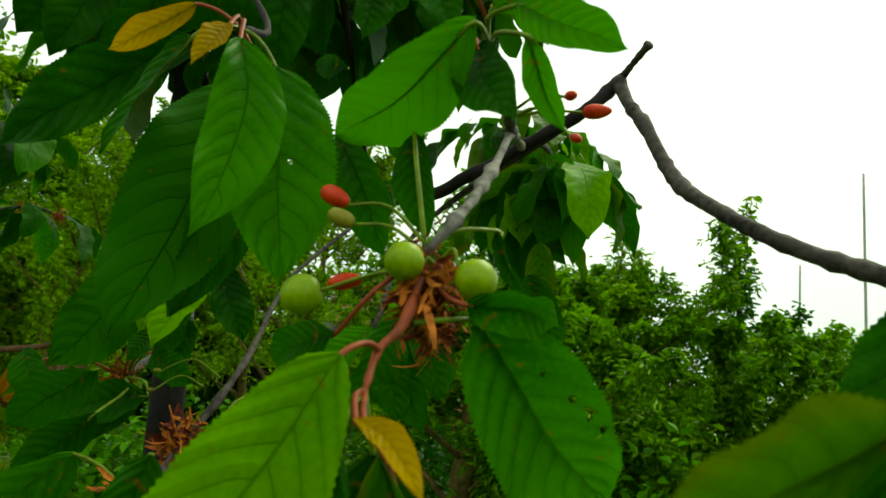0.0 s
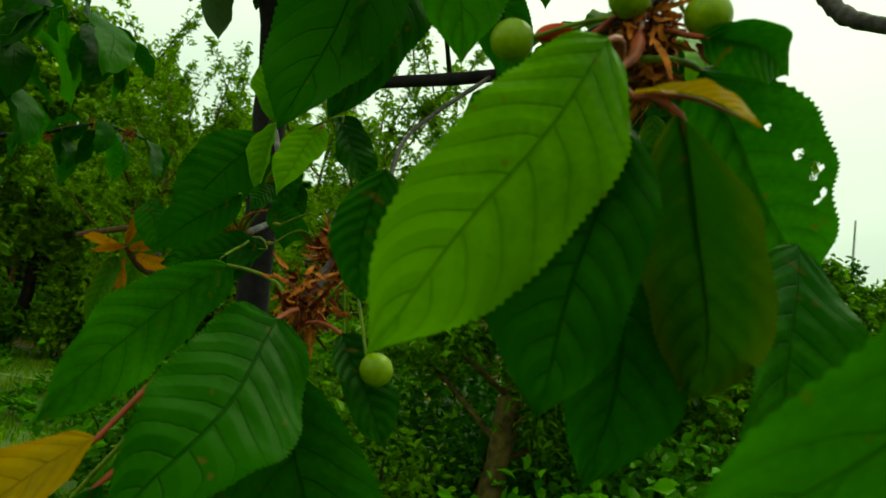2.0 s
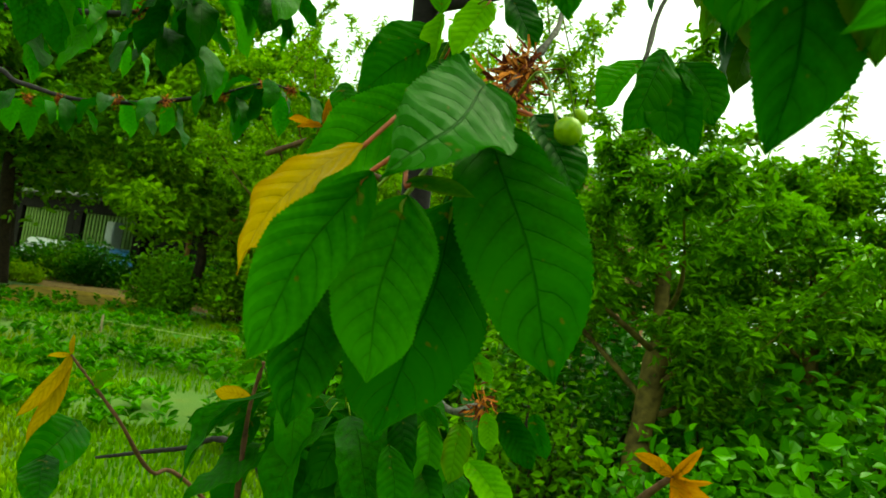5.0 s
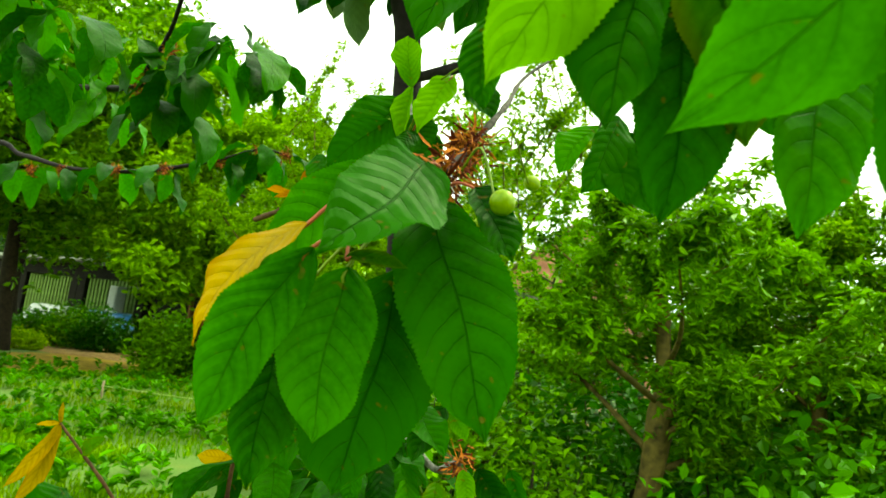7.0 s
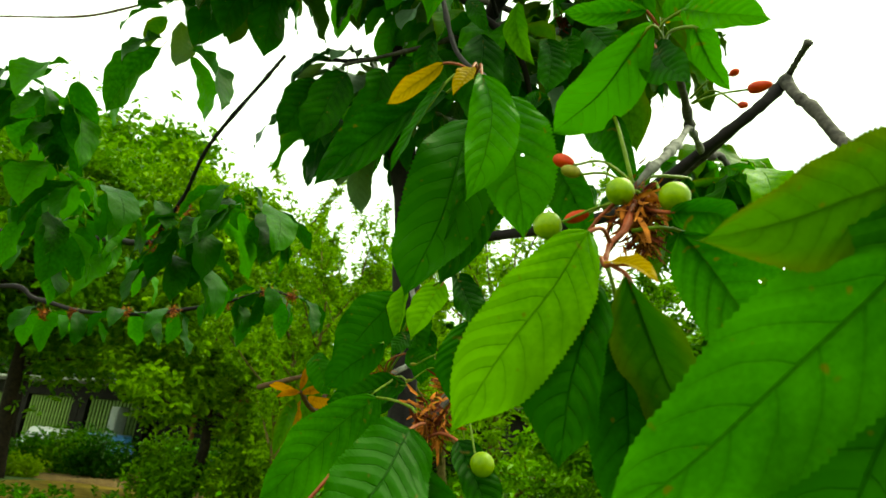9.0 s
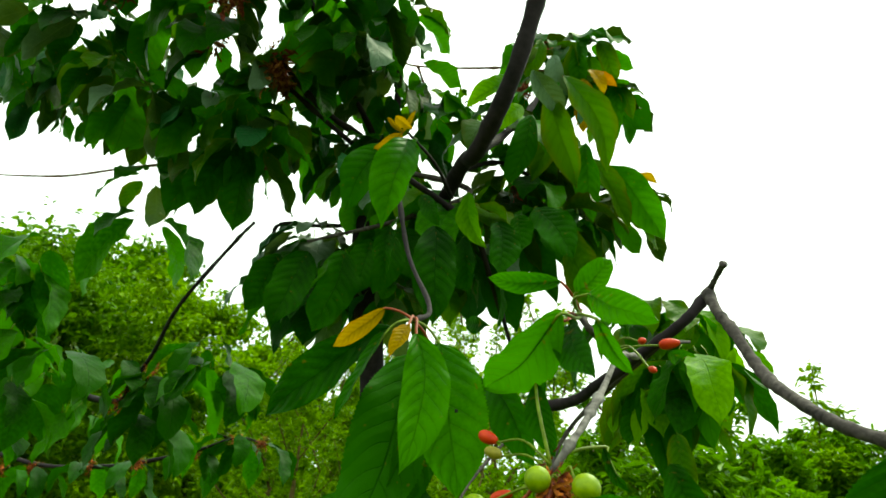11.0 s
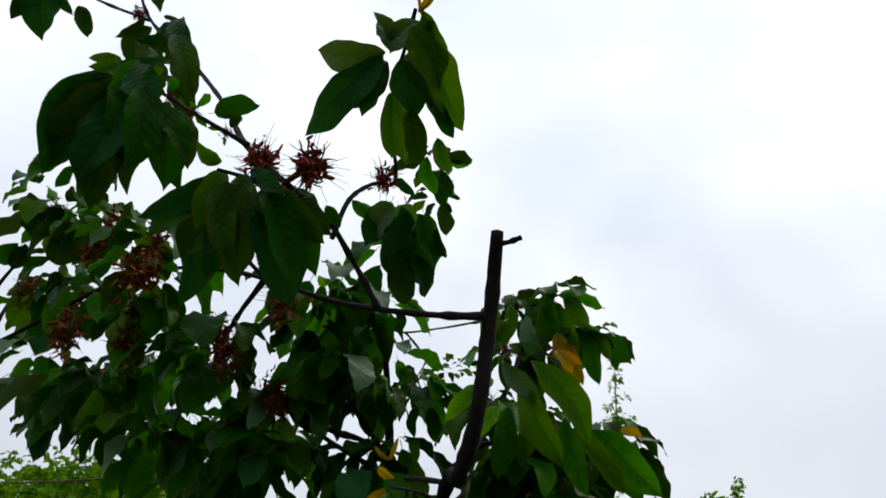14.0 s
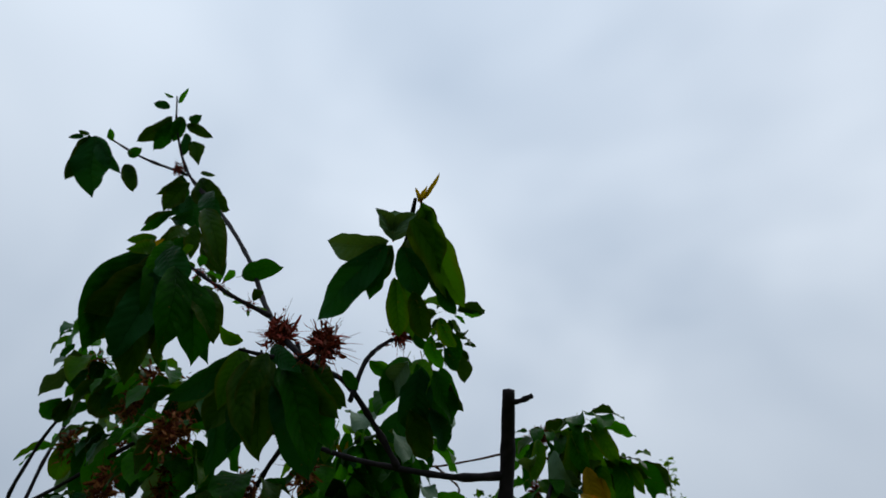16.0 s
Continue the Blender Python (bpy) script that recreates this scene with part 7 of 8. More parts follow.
leaf(front_twig, (-0.140, 0.517, 2.047), (-0.162, 0.511, 2.067), (-0.03, -0.94, -0.34), 0.014, "bronze", 0.62, 0.51, twist=-0.43)
leaf(front_twig, (-0.130, 0.605, 1.957), (-0.128, 0.619, 1.826), (0.46, -0.88, -0.08), 0.058, "mature", 0.60, 0.15, twist=0.45)
leaf(front_twig, (-0.203, 0.629, 1.978), (-0.209, 0.646, 1.901), (0.22, -0.95, -0.22), 0.032, "mature", 0.66, 0.59, twist=0.45)
leaf(front_twig, (-0.096, 0.638, 2.026), (-0.078, 0.681, 1.959), (-0.12, -0.82, -0.56), 0.033, "young", 1.22, 0.39, twist=0.21)
leaf(front_twig, (-0.113, 0.681, 1.981), (-0.111, 0.720, 1.911), (0.24, -0.85, -0.47), 0.032, "mature", 1.21, 0.46, twist=0.56)
leaf(front_twig, (-0.214, 0.679, 1.988), (-0.240, 0.683, 1.902), (0.46, -0.87, -0.17), 0.042, "mature", 0.72, 0.31, twist=-0.40)

high_twig = twig(cherry_tree, [(-0.155, 0.203, 2.330), (-0.177, 0.171, 2.323), (-0.211, 0.146, 2.332)], [0.003, 0.003, 0.002], BARK_BOUGH, "branch", 9, 7, 0.25, 305, "")
leaf(high_twig, (-0.228, 0.159, 2.342), (-0.312, 0.133, 2.277), (0.62, -0.07, -0.78), 0.037, "teal", 0.55, 0.29, twist=0.12)
leaf(high_twig, (-0.205, 0.159, 2.321), (-0.209, 0.205, 2.211), (0.40, -0.84, -0.36), 0.039, "dull", 1.01, 0.30, twist=-0.23)
leaf(high_twig, (-0.177, 0.166, 2.325), (-0.213, 0.166, 2.250), (0.74, -0.56, -0.36), 0.033, "dull", 0.86, 0.29, twist=-0.02)
leaf(high_twig, (-0.161, 0.183, 2.313), (-0.146, 0.249, 2.188), (0.67, -0.68, -0.28), 0.055, "mature", 0.54, 0.59, twist=-0.57)
leaf(high_twig, (-0.152, 0.207, 2.321), (-0.104, 0.244, 2.241), (-0.12, -0.87, -0.47), 0.039, "dull", 1.13, 0.16, twist=0.35)
leaf(high_twig, (-0.178, 0.175, 2.345), (-0.132, 0.188, 2.289), (-0.11, -0.94, -0.31), 0.026, "teal", 0.93, 0.15, twist=-0.54)
leaf(high_twig, (-0.215, 0.159, 2.347), (-0.248, 0.170, 2.263), (0.75, -0.56, -0.36), 0.035, "turning", 1.22, 0.24, twist=0.31)
leaf(high_twig, (-0.217, 0.153, 2.353), (-0.213, 0.106, 2.344), (0.37, 0.19, -0.91), 0.022, "turning", 1.21, 0.30, twist=-0.17)
leaf(high_twig, (-0.225, 0.201, 2.360), (-0.208, 0.237, 2.268), (0.15, -0.93, -0.34), 0.037, "teal", 1.08, 0.20, twist=0.30)
leaf(side_b, (-0.389, 0.091, 2.548), (-0.489, 0.073, 2.472), (0.59, 0.08, -0.80), 0.064, "dull", 1.14, 0.17, twist=0.53)
leaf(side_b, (-0.371, 0.092, 2.525), (-0.455, 0.129, 2.401), (0.58, -0.59, -0.57), 0.066, "teal", 0.76, 0.42, twist=0.50)
leaf(side_b, (-0.317, 0.114, 2.494), (-0.331, 0.173, 2.374), (0.67, -0.64, -0.39), 0.061, "mature", 1.19, 0.40, twist=-0.23)
leaf(side_b, (-0.305, 0.126, 2.487), (-0.288, 0.167, 2.395), (0.73, -0.67, -0.17), 0.047, "dull", 0.63, 0.19, twist=-0.42)
leaf(side_b, (-0.422, 0.090, 2.580), (-0.516, 0.122, 2.458), (0.47, -0.70, -0.54), 0.078, "dull", 1.25, 0.22, twist=-0.54)
leaf(side_b, (-0.353, 0.074, 2.549), (-0.316, 0.108, 2.472), (0.23, -0.93, -0.30), 0.055, "teal", 0.90, 0.33, twist=-0.32)
leaf(side_b, (-0.399, 0.083, 2.596), (-0.418, 0.050, 2.563), (0.84, 0.04, -0.53), 0.028, "turning", 1.12, 0.36, twist=-0.09)
leaf(side_b, (-0.321, 0.081, 2.496), (-0.358, 0.128, 2.380), (0.86, -0.31, -0.40), 0.056, "mature", 1.19, 0.16, twist=-0.01)
leaf(side_b, (-0.342, 0.090, 2.609), (-0.355, 0.070, 2.567), (0.92, -0.39, -0.09), 0.025, "dull", 0.60, 0.48, twist=0.54)
leaf(side_b, (-0.381, 0.120, 2.782), (-0.348, 0.149, 2.708), (0.16, -0.94, -0.29), 0.041, "teal", 1.09, 0.20, twist=-0.08)
leaf(side_b, (-0.365, 0.147, 2.690), (-0.349, 0.186, 2.600), (0.59, -0.77, -0.23), 0.044, "dull", 1.13, 0.28, twist=-0.06)
leaf(side_b, (-0.438, 0.081, 2.615), (-0.502, 0.087, 2.524), (0.82, 0.08, -0.57), 0.045, "teal", 1.14, 0.59, twist=-0.06)
leaf(side_b, (-0.414, 0.082, 2.594), (-0.533, 0.121, 2.445), (0.58, -0.54, -0.61), 0.070, "mature", 1.05, 0.37, twist=-0.25)
leaf(side_b, (-0.390, 0.083, 2.572), (-0.467, 0.171, 2.388), (0.71, -0.47, -0.52), 0.077, "dull", 0.61, 0.32, twist=0.59)
leaf(side_b, (-0.375, 0.089, 2.571), (-0.404, 0.149, 2.436), (0.85, -0.38, -0.35), 0.060, "mature", 0.97, 0.37, twist=-0.19)
leaf(side_b, (-0.357, 0.121, 2.544), (-0.409, 0.178, 2.403), (0.40, -0.79, -0.46), 0.054, "dull", 0.70, 0.50, twist=0.44)
leaf(side_b, (-0.346, 0.138, 2.530), (-0.337, 0.205, 2.403), (0.45, -0.81, -0.39), 0.051, "teal", 1.09, 0.50, twist=0.23)
leaf(side_b, (-0.358, 0.084, 2.583), (-0.387, 0.086, 2.509), (0.86, -0.36, -0.36), 0.035, "fresh", 1.07, 0.31, twist=0.25)
leaf(side_b, (-0.352, 0.113, 2.706), (-0.335, 0.176, 2.585), (0.74, -0.64, -0.23), 0.048, "dull", 0.86, 0.50, twist=0.23)
leaf(side_b, (-0.417, 0.096, 2.698), (-0.346, 0.089, 2.673), (-0.34, -0.05, -0.94), 0.026, "teal", 1.21, 0.44, twist=0.10)
leaf(side_b, (-0.409, 0.084, 2.624), (-0.431, 0.049, 2.592), (0.88, -0.13, -0.46), 0.019, "turning", 0.91, 0.26, twist=0.21)
leaf(side_b, (-0.505, 0.137, 2.545), (-0.554, 0.127, 2.476), (0.80, -0.26, -0.54), 0.031, "teal", 1.11, 0.44, twist=0.36)
leaf(side_k, (0.022, 0.756, 2.319), (0.082, 0.853, 2.179), (0.57, -0.77, -0.29), 0.063, "turning", 0.98, 0.48, twist=0.39)
leaf(side_k, (-0.005, 0.755, 2.279), (0.033, 0.840, 2.144), (0.02, -0.85, -0.53), 0.057, "turning", 1.13, 0.54, twist=0.23)
leaf(side_k, (0.084, 0.921, 2.243), (0.170, 1.008, 2.124), (0.21, -0.86, -0.47), 0.068, "fresh", 1.22, 0.38, twist=0.04)
leaf(side_k, (0.059, 0.881, 2.231), (0.111, 0.946, 2.122), (0.39, -0.86, -0.33), 0.046, "turning", 1.13, 0.57, twist=-0.03)
leaf(side_k, (-0.026, 0.736, 2.322), (0.024, 0.777, 2.237), (-0.20, -0.83, -0.52), 0.040, "pale", 1.04, 0.48, twist=-0.39)
leaf(side_k, (-0.051, 0.663, 2.239), (-0.108, 0.640, 2.180), (0.46, -0.88, -0.11), 0.033, "young", 0.94, 0.45, twist=-0.10)
leaf(side_k, (-0.034, 0.694, 2.212), (-0.087, 0.675, 2.151), (0.55, -0.81, -0.23), 0.031, "young", 1.08, 0.44, twist=0.26)
leaf(side_k, (0.023, 0.801, 2.272), (-0.044, 0.827, 2.157), (0.47, -0.76, -0.45), 0.043, "turning", 0.62, 0.35, twist=0.18)
leaf(side_k, (0.049, 0.842, 2.239), (0.052, 0.903, 2.114), (-0.20, -0.88, -0.44), 0.047, "fresh", 1.01, 0.43, twist=-0.55)
leaf(side_k, (-0.028, 0.745, 2.235), (-0.072, 0.777, 2.124), (0.15, -0.93, -0.32), 0.044, "mature", 0.67, 0.17, twist=-0.44)
leaf(side_k, (0.030, 0.981, 2.612), (-0.024, 1.013, 2.497), (0.60, -0.65, -0.46), 0.051, "turning", 0.64, 0.24, twist=-0.56)
leaf(side_k, (0.039, 0.980, 2.616), (0.030, 1.021, 2.509), (-0.04, -0.93, -0.35), 0.046, "fresh", 0.79, 0.43, twist=0.11)
leaf(side_k, (0.077, 0.991, 2.620), (0.103, 1.034, 2.523), (0.09, -0.92, -0.39), 0.042, "turning", 1.18, 0.15, twist=-0.11)
leaf(side_k, (0.039, 0.997, 2.523), (0.032, 1.041, 2.413), (0.39, -0.85, -0.36), 0.045, "bronze", 0.81, 0.20, twist=0.40)
leaf(side_k, (0.059, 1.022, 2.504), (0.065, 1.055, 2.411), (-0.28, -0.90, -0.33), 0.038, "bronze", 0.53, 0.43, twist=-0.49)
leaf(side_k, (0.102, 1.063, 2.552), (0.093, 1.114, 2.434), (-0.06, -0.92, -0.39), 0.053, "fresh", 0.75, 0.41, twist=0.55)
leaf(side_k, (0.116, 1.070, 2.551), (0.135, 1.093, 2.474), (0.08, -0.96, -0.27), 0.036, "turning", 0.81, 0.52, twist=0.17)
leaf(side_k, (-0.038, 0.919, 2.576), (-0.073, 0.932, 2.487), (0.57, -0.75, -0.34), 0.038, "turning", 0.61, 0.42, twist=0.08)
leaf(side_k, (-0.016, 0.947, 2.555), (-0.003, 0.989, 2.455), (-0.20, -0.89, -0.40), 0.049, "pale", 1.23, 0.42, twist=-0.18)
leaf(side_k, (0.055, 1.006, 2.595), (0.061, 1.062, 2.478), (-0.01, -0.90, -0.43), 0.058, "young", 0.50, 0.20, twist=0.08)
leaf(side_d, (0.098, 0.095, 2.404), (0.120, 0.074, 2.404), (-0.18, -0.17, -0.97), 0.006, "bronze", 0.61, 0.43, twist=0.47)
leaf(side_d, (0.102, 0.088, 2.398), (0.142, 0.065, 2.405), (0.15, -0.07, -0.99), 0.006, "bronze", 0.82, 0.25, twist=-0.25)
leaf(side_d, (0.097, 0.093, 2.406), (0.105, 0.069, 2.403), (0.35, 0.22, -0.91), 0.006, "bronze", 0.78, 0.58, twist=0.50)
leaf(side_d, (0.062, 0.091, 2.366), (0.058, 0.054, 2.372), (0.67, -0.18, -0.72), 0.021, "pale", 0.69, 0.59, twist=-0.00)
leaf(side_d, (0.063, 0.091, 2.366), (0.102, 0.080, 2.362), (-0.27, -0.75, -0.60), 0.021, "pale", 0.74, 0.59, twist=-0.01)
leaf(side_d, (0.029, 0.125, 2.379), (-0.002, 0.142, 2.322), (0.40, -0.80, -0.46), 0.029, "mature", 0.90, 0.27, twist=0.52)
leaf(side_d, (0.041, 0.125, 2.383), (-0.030, 0.120, 2.333), (0.58, -0.20, -0.79), 0.036, "dull", 0.68, 0.27, twist=-0.41)
leaf(side_d, (0.100, 0.098, 2.401), (0.097, 0.149, 2.323), (0.06, -0.84, -0.54), 0.047, "turning", 0.72, 0.42, twist=-0.03)
leaf(side_d, (0.071, 0.127, 2.392), (0.077, 0.171, 2.323), (0.39, -0.79, -0.47), 0.041, "dull", 0.95, 0.48, twist=-0.46)
leaf(side_d, (0.085, 0.115, 2.423), (0.108, 0.126, 2.392), (-0.20, -0.87, -0.45), 0.024, "dull", 0.73, 0.39, twist=-0.20)
leaf(side_d, (0.026, 0.178, 2.384), (0.017, 0.222, 2.309), (0.33, -0.79, -0.51), 0.041, "turning", 0.90, 0.36, twist=-0.17)
leaf(side_d, (0.022, 0.192, 2.397), (-0.002, 0.199, 2.353), (0.44, -0.82, -0.37), 0.024, "dull", 0.94, 0.17, twist=-0.30)
leaf(side_d, (0.077, 0.172, 2.379), (0.082, 0.205, 2.320), (0.21, -0.86, -0.46), 0.026, "teal", 1.19, 0.55, twist=0.05)
leaf(side_d, (0.002, 0.227, 2.385), (0.026, 0.254, 2.338), (-0.04, -0.85, -0.52), 0.021, "mature", 1.08, 0.34, twist=0.09)
leaf(side_d, (0.063, 0.154, 2.420), (0.031, 0.169, 2.365), (0.31, -0.86, -0.41), 0.030, "dull", 0.97, 0.37, twist=0.49)
far_leaf(side_d, (-0.077, 0.392, 2.495), (-0.050, 0.411, 2.460), (0.08, -0.90, -0.43), "mature", 2, 1.05)
far_leaf(side_d, (-0.025, 0.393, 2.486), (-0.013, 0.443, 2.445), (0.28, -0.64, -0.71), "mature", 3, 1.05)
far_leaf(side_d, (-0.090, 0.401, 2.455), (-0.132, 0.398, 2.372), (0.62, -0.73, -0.29), "mature", 4, 1.05)
far_leaf(side_d, (-0.080, 0.409, 2.451), (-0.064, 0.418, 2.379), (0.25, -0.97, -0.07), "young", 5, 1.05)
far_leaf(side_d, (-0.069, 0.418, 2.447), (-0.085, 0.515, 2.354), (0.31, -0.63, -0.71), "mature", 0, 1.05)
far_leaf(side_d, (-0.099, 0.435, 2.448), (-0.117, 0.493, 2.362), (0.36, -0.74, -0.57), "mature", 1, 1.05)
far_leaf(side_d, (-0.046, 0.435, 2.440), (-0.043, 0.493, 2.389), (0.30, -0.64, -0.71), "mature", 2, 1.05)
far_leaf(side_d, (-0.133, 0.369, 2.440), (-0.117, 0.390, 2.426), (0.36, -0.67, -0.65), "young", 3, 1.05)
far_leaf(side_d, (-0.148, 0.303, 2.382), (-0.138, 0.332, 2.360), (0.42, -0.64, -0.64), "mature", 4, 1.05)
far_leaf(side_d, (-0.353, 0.239, 2.643), (-0.276, 0.263, 2.650), (0.24, -0.55, -0.80), "mature", 5, 1.05)
leaf(rise_limb, (-0.243, 0.189, 2.361), (-0.285, 0.237, 2.242), (0.87, -0.27, -0.41), 0.058, "teal", 0.79, 0.53, twist=-0.36)
leaf(rise_limb, (-0.202, 0.186, 2.351), (-0.232, 0.250, 2.221), (0.40, -0.78, -0.48), 0.062, "dull", 1.12, 0.18, twist=0.40)
leaf(rise_limb, (-0.161, 0.209, 2.343), (-0.177, 0.292, 2.199), (0.52, -0.72, -0.47), 0.076, "teal", 0.82, 0.28, twist=0.34)
leaf(rise_limb, (-0.175, 0.193, 2.325), (-0.128, 0.265, 2.214), (0.57, -0.78, -0.26), 0.067, "mature", 0.61, 0.37, twist=0.06)
leaf(rise_limb, (-0.274, 0.204, 2.365), (-0.343, 0.184, 2.302), (0.53, -0.78, -0.33), 0.041, "dull", 0.75, 0.22, twist=0.10)
leaf(rise_limb, (-0.245, 0.212, 2.382), (-0.320, 0.226, 2.284), (0.53, -0.68, -0.50), 0.065, "dull", 0.55, 0.25, twist=0.38)
leaf(rise_limb, (-0.159, 0.232, 2.351), (-0.111, 0.267, 2.276), (0.25, -0.93, -0.28), 0.045, "dull", 1.00, 0.16, twist=0.27)
leaf(rise_limb, (-0.330, 0.221, 2.415), (-0.372, 0.296, 2.269), (0.81, -0.40, -0.44), 0.083, "teal", 1.25, 0.47, twist=-0.54)
leaf(side_d, (0.050, 0.099, 2.360), (-0.026, 0.074, 2.381), (0.03, -0.29, -0.96), 0.043, "pale", 0.87, 0.36, twist=0.33)
leaf(side_d, (0.056, 0.101, 2.359), (0.064, 0.088, 2.403), (0.37, -0.37, -0.85), 0.049, "pale", 0.66, 0.30, twist=-0.35)
leaf(side_d, (0.087, 0.090, 2.381), (0.102, 0.205, 2.311), (0.35, 0.49, -0.80), 0.043, "turning", 0.87, 0.24, twist=0.16)
leaf(side_d, (0.105, 0.085, 2.392), (0.103, 0.131, 2.378), (0.04, 0.03, -1.00), 0.026, "turning", 0.87, 0.45, twist=0.39)
leaf(side_d, (0.064, 0.110, 2.355), (0.054, 0.173, 2.322), (0.27, -0.79, -0.55), 0.040, "teal", 0.73, 0.43, twist=-0.33)
leaf(side_d, (0.042, 0.131, 2.327), (0.013, 0.192, 2.290), (0.29, -0.55, -0.79), 0.029, "turning", 0.88, 0.21, twist=-0.35)
leaf(side_d, (0.056, 0.152, 2.314), (0.044, 0.210, 2.285), (0.34, -0.51, -0.79), 0.029, "dull", 0.54, 0.26, twist=0.10)
leaf(side_d, (0.090, 0.156, 2.323), (0.089, 0.206, 2.305), (0.12, -0.63, -0.77), 0.018, "mature", 0.86, 0.25, twist=-0.25)
leaf(side_d, (0.075, 0.186, 2.290), (0.074, 0.232, 2.276), (-0.12, -0.78, -0.61), 0.022, "turning", 0.50, 0.38, twist=0.14)
leaf(side_d, (0.058, 0.195, 2.275), (0.049, 0.241, 2.259), (0.00, -0.92, -0.40), 0.021, "fresh", 0.44, 0.15, twist=-0.26)
leaf(side_d, (0.067, 0.211, 2.265), (0.064, 0.251, 2.256), (0.28, -0.40, -0.87), 0.015, "teal", 0.76, 0.34, twist=-0.14)
leaf(side_d, (0.046, 0.100, 2.357), (-0.073, 0.134, 2.311), (0.05, -0.64, -0.77), 0.043, "teal", 0.43, 0.19, twist=0.32)
leaf(side_d, (-0.072, 0.372, 2.418), (-0.137, 0.415, 2.396), (-0.15, -0.67, -0.72), 0.048, "pale", 0.74, 0.39, twist=0.10)
leaf(side_d, (-0.061, 0.380, 2.414), (-0.081, 0.434, 2.400), (0.45, -0.71, -0.55), 0.026, "fresh", 0.61, 0.35, twist=-0.07)
leaf(side_d, (-0.058, 0.386, 2.410), (-0.122, 0.465, 2.357), (0.19, -0.01, -0.98), 0.058, "teal", 0.82, 0.16, twist=0.23)
leaf(side_d, (-0.042, 0.398, 2.405), (-0.054, 0.488, 2.362), (0.69, -0.64, -0.34), 0.039, "mature", 0.91, 0.30, twist=-0.30)
leaf(side_d, (-0.024, 0.424, 2.388), (-0.030, 0.483, 2.375), (-0.12, 0.04, -0.99), 0.018, "dull", 0.53, 0.38, twist=0.01)
leaf(side_d, (-0.128, 0.344, 2.422), (-0.116, 0.394, 2.423), (0.33, -0.33, -0.88), 0.022, "fresh", 0.75, 0.32, twist=0.01)
leaf(side_d, (-0.096, 0.421, 2.364), (-0.113, 0.506, 2.324), (0.18, -0.72, -0.67), 0.044, "dull", 0.74, 0.32, twist=0.17)
leaf(side_d, (-0.068, 0.434, 2.363), (-0.082, 0.510, 2.332), (0.48, -0.87, -0.03), 0.033, "teal", 0.99, 0.19, twist=0.36)
leaf(side_a, (-0.876, 0.447, 3.449), (-0.793, 0.498, 3.433), (0.52, -0.77, -0.37), 0.077, "dull", 0.77, 0.40, twist=-0.10)
leaf(side_a, (-0.481, 0.225, 2.818), (-0.475, 0.292, 2.760), (0.37, -0.52, -0.77), 0.046, "dull", 0.86, 0.20, twist=-0.29)
leaf(side_a, (-0.893, 0.363, 3.518), (-0.975, 0.409, 3.447), (0.79, 0.13, -0.59), 0.070, "mature", 0.42, 0.21, twist=0.05)
leaf(side_a, (-0.954, 0.426, 3.440), (-1.061, 0.405, 3.419), (0.34, -0.77, -0.55), 0.034, "dull", 0.81, 0.19, twist=-0.10)
leaf(side_a, (-0.560, 0.189, 2.821), (-0.640, 0.167, 2.812), (0.53, -0.22, -0.82), 0.014, "bronze", 0.48, 0.28, twist=-0.10)
leaf(side_a, (-0.584, 0.197, 2.805), (-0.571, 0.262, 2.751), (0.11, -0.22, -0.97), 0.056, "fresh", 0.97, 0.26, twist=0.30)
low_left_limb = twig(cherry_tree, [(-0.742, 0.454, 2.559), (-1.170, 0.486, 2.527), (-1.077, 0.423, 2.608), (-0.961, 0.388, 2.675), (-0.916, 0.372, 2.703)], [0.004, 0.004, 0.0035, 0.003, 0.002], BARK_BOUGH, "branch", 9, 7, 0.2, 217, "")
leaf(low_left_limb, (-0.974, 0.370, 2.685), (-1.031, 0.380, 2.657), (0.75, -0.44, -0.49), 0.051, "mature", 0.72, 0.43, twist=0.31)
leaf(low_left_limb, (-0.962, 0.376, 2.684), (-1.007, 0.403, 2.648), (0.83, -0.08, -0.55), 0.040, "dull", 0.88, 0.18, twist=0.32)
leaf(low_left_limb, (-0.897, 0.338, 2.737), (-0.944, 0.369, 2.696), (0.20, -0.55, -0.81), 0.046, "teal", 0.88, 0.23, twist=-0.31)
leaf(low_left_limb, (-0.880, 0.346, 2.736), (-0.880, 0.413, 2.685), (0.81, -0.20, -0.55), 0.051, "mature", 0.71, 0.27, twist=0.35)
leaf(low_left_limb, (-0.903, 0.389, 2.694), (-0.865, 0.453, 2.658), (-0.16, -0.98, 0.11), 0.079, "dull", 0.53, 0.28, twist=0.05)
leaf(low_left_limb, (-0.826, 0.396, 2.716), (-0.809, 0.471, 2.664), (0.52, -0.04, -0.85), 0.068, "mature", 0.96, 0.44, twist=0.28)
leaf(low_left_limb, (-0.926, 0.444, 2.644), (-0.966, 0.490, 2.595), (0.88, -0.31, -0.37), 0.046, "dull", 0.50, 0.17, twist=0.24)
leaf(low_left_limb, (-0.992, 0.444, 2.621), (-1.060, 0.486, 2.564), (0.46, -0.09, -0.88), 0.058, "turning", 0.56, 0.38, twist=-0.27)
leaf(low_left_limb, (-0.980, 0.461, 2.612), (-0.979, 0.539, 2.552), (0.65, -0.35, -0.68), 0.057, "mature", 0.80, 0.36, twist=-0.08)
remains(low_left_limb, (-1.000, 0.445, 2.617), 0.038, 70, 861, 0.4, 8, True, True)
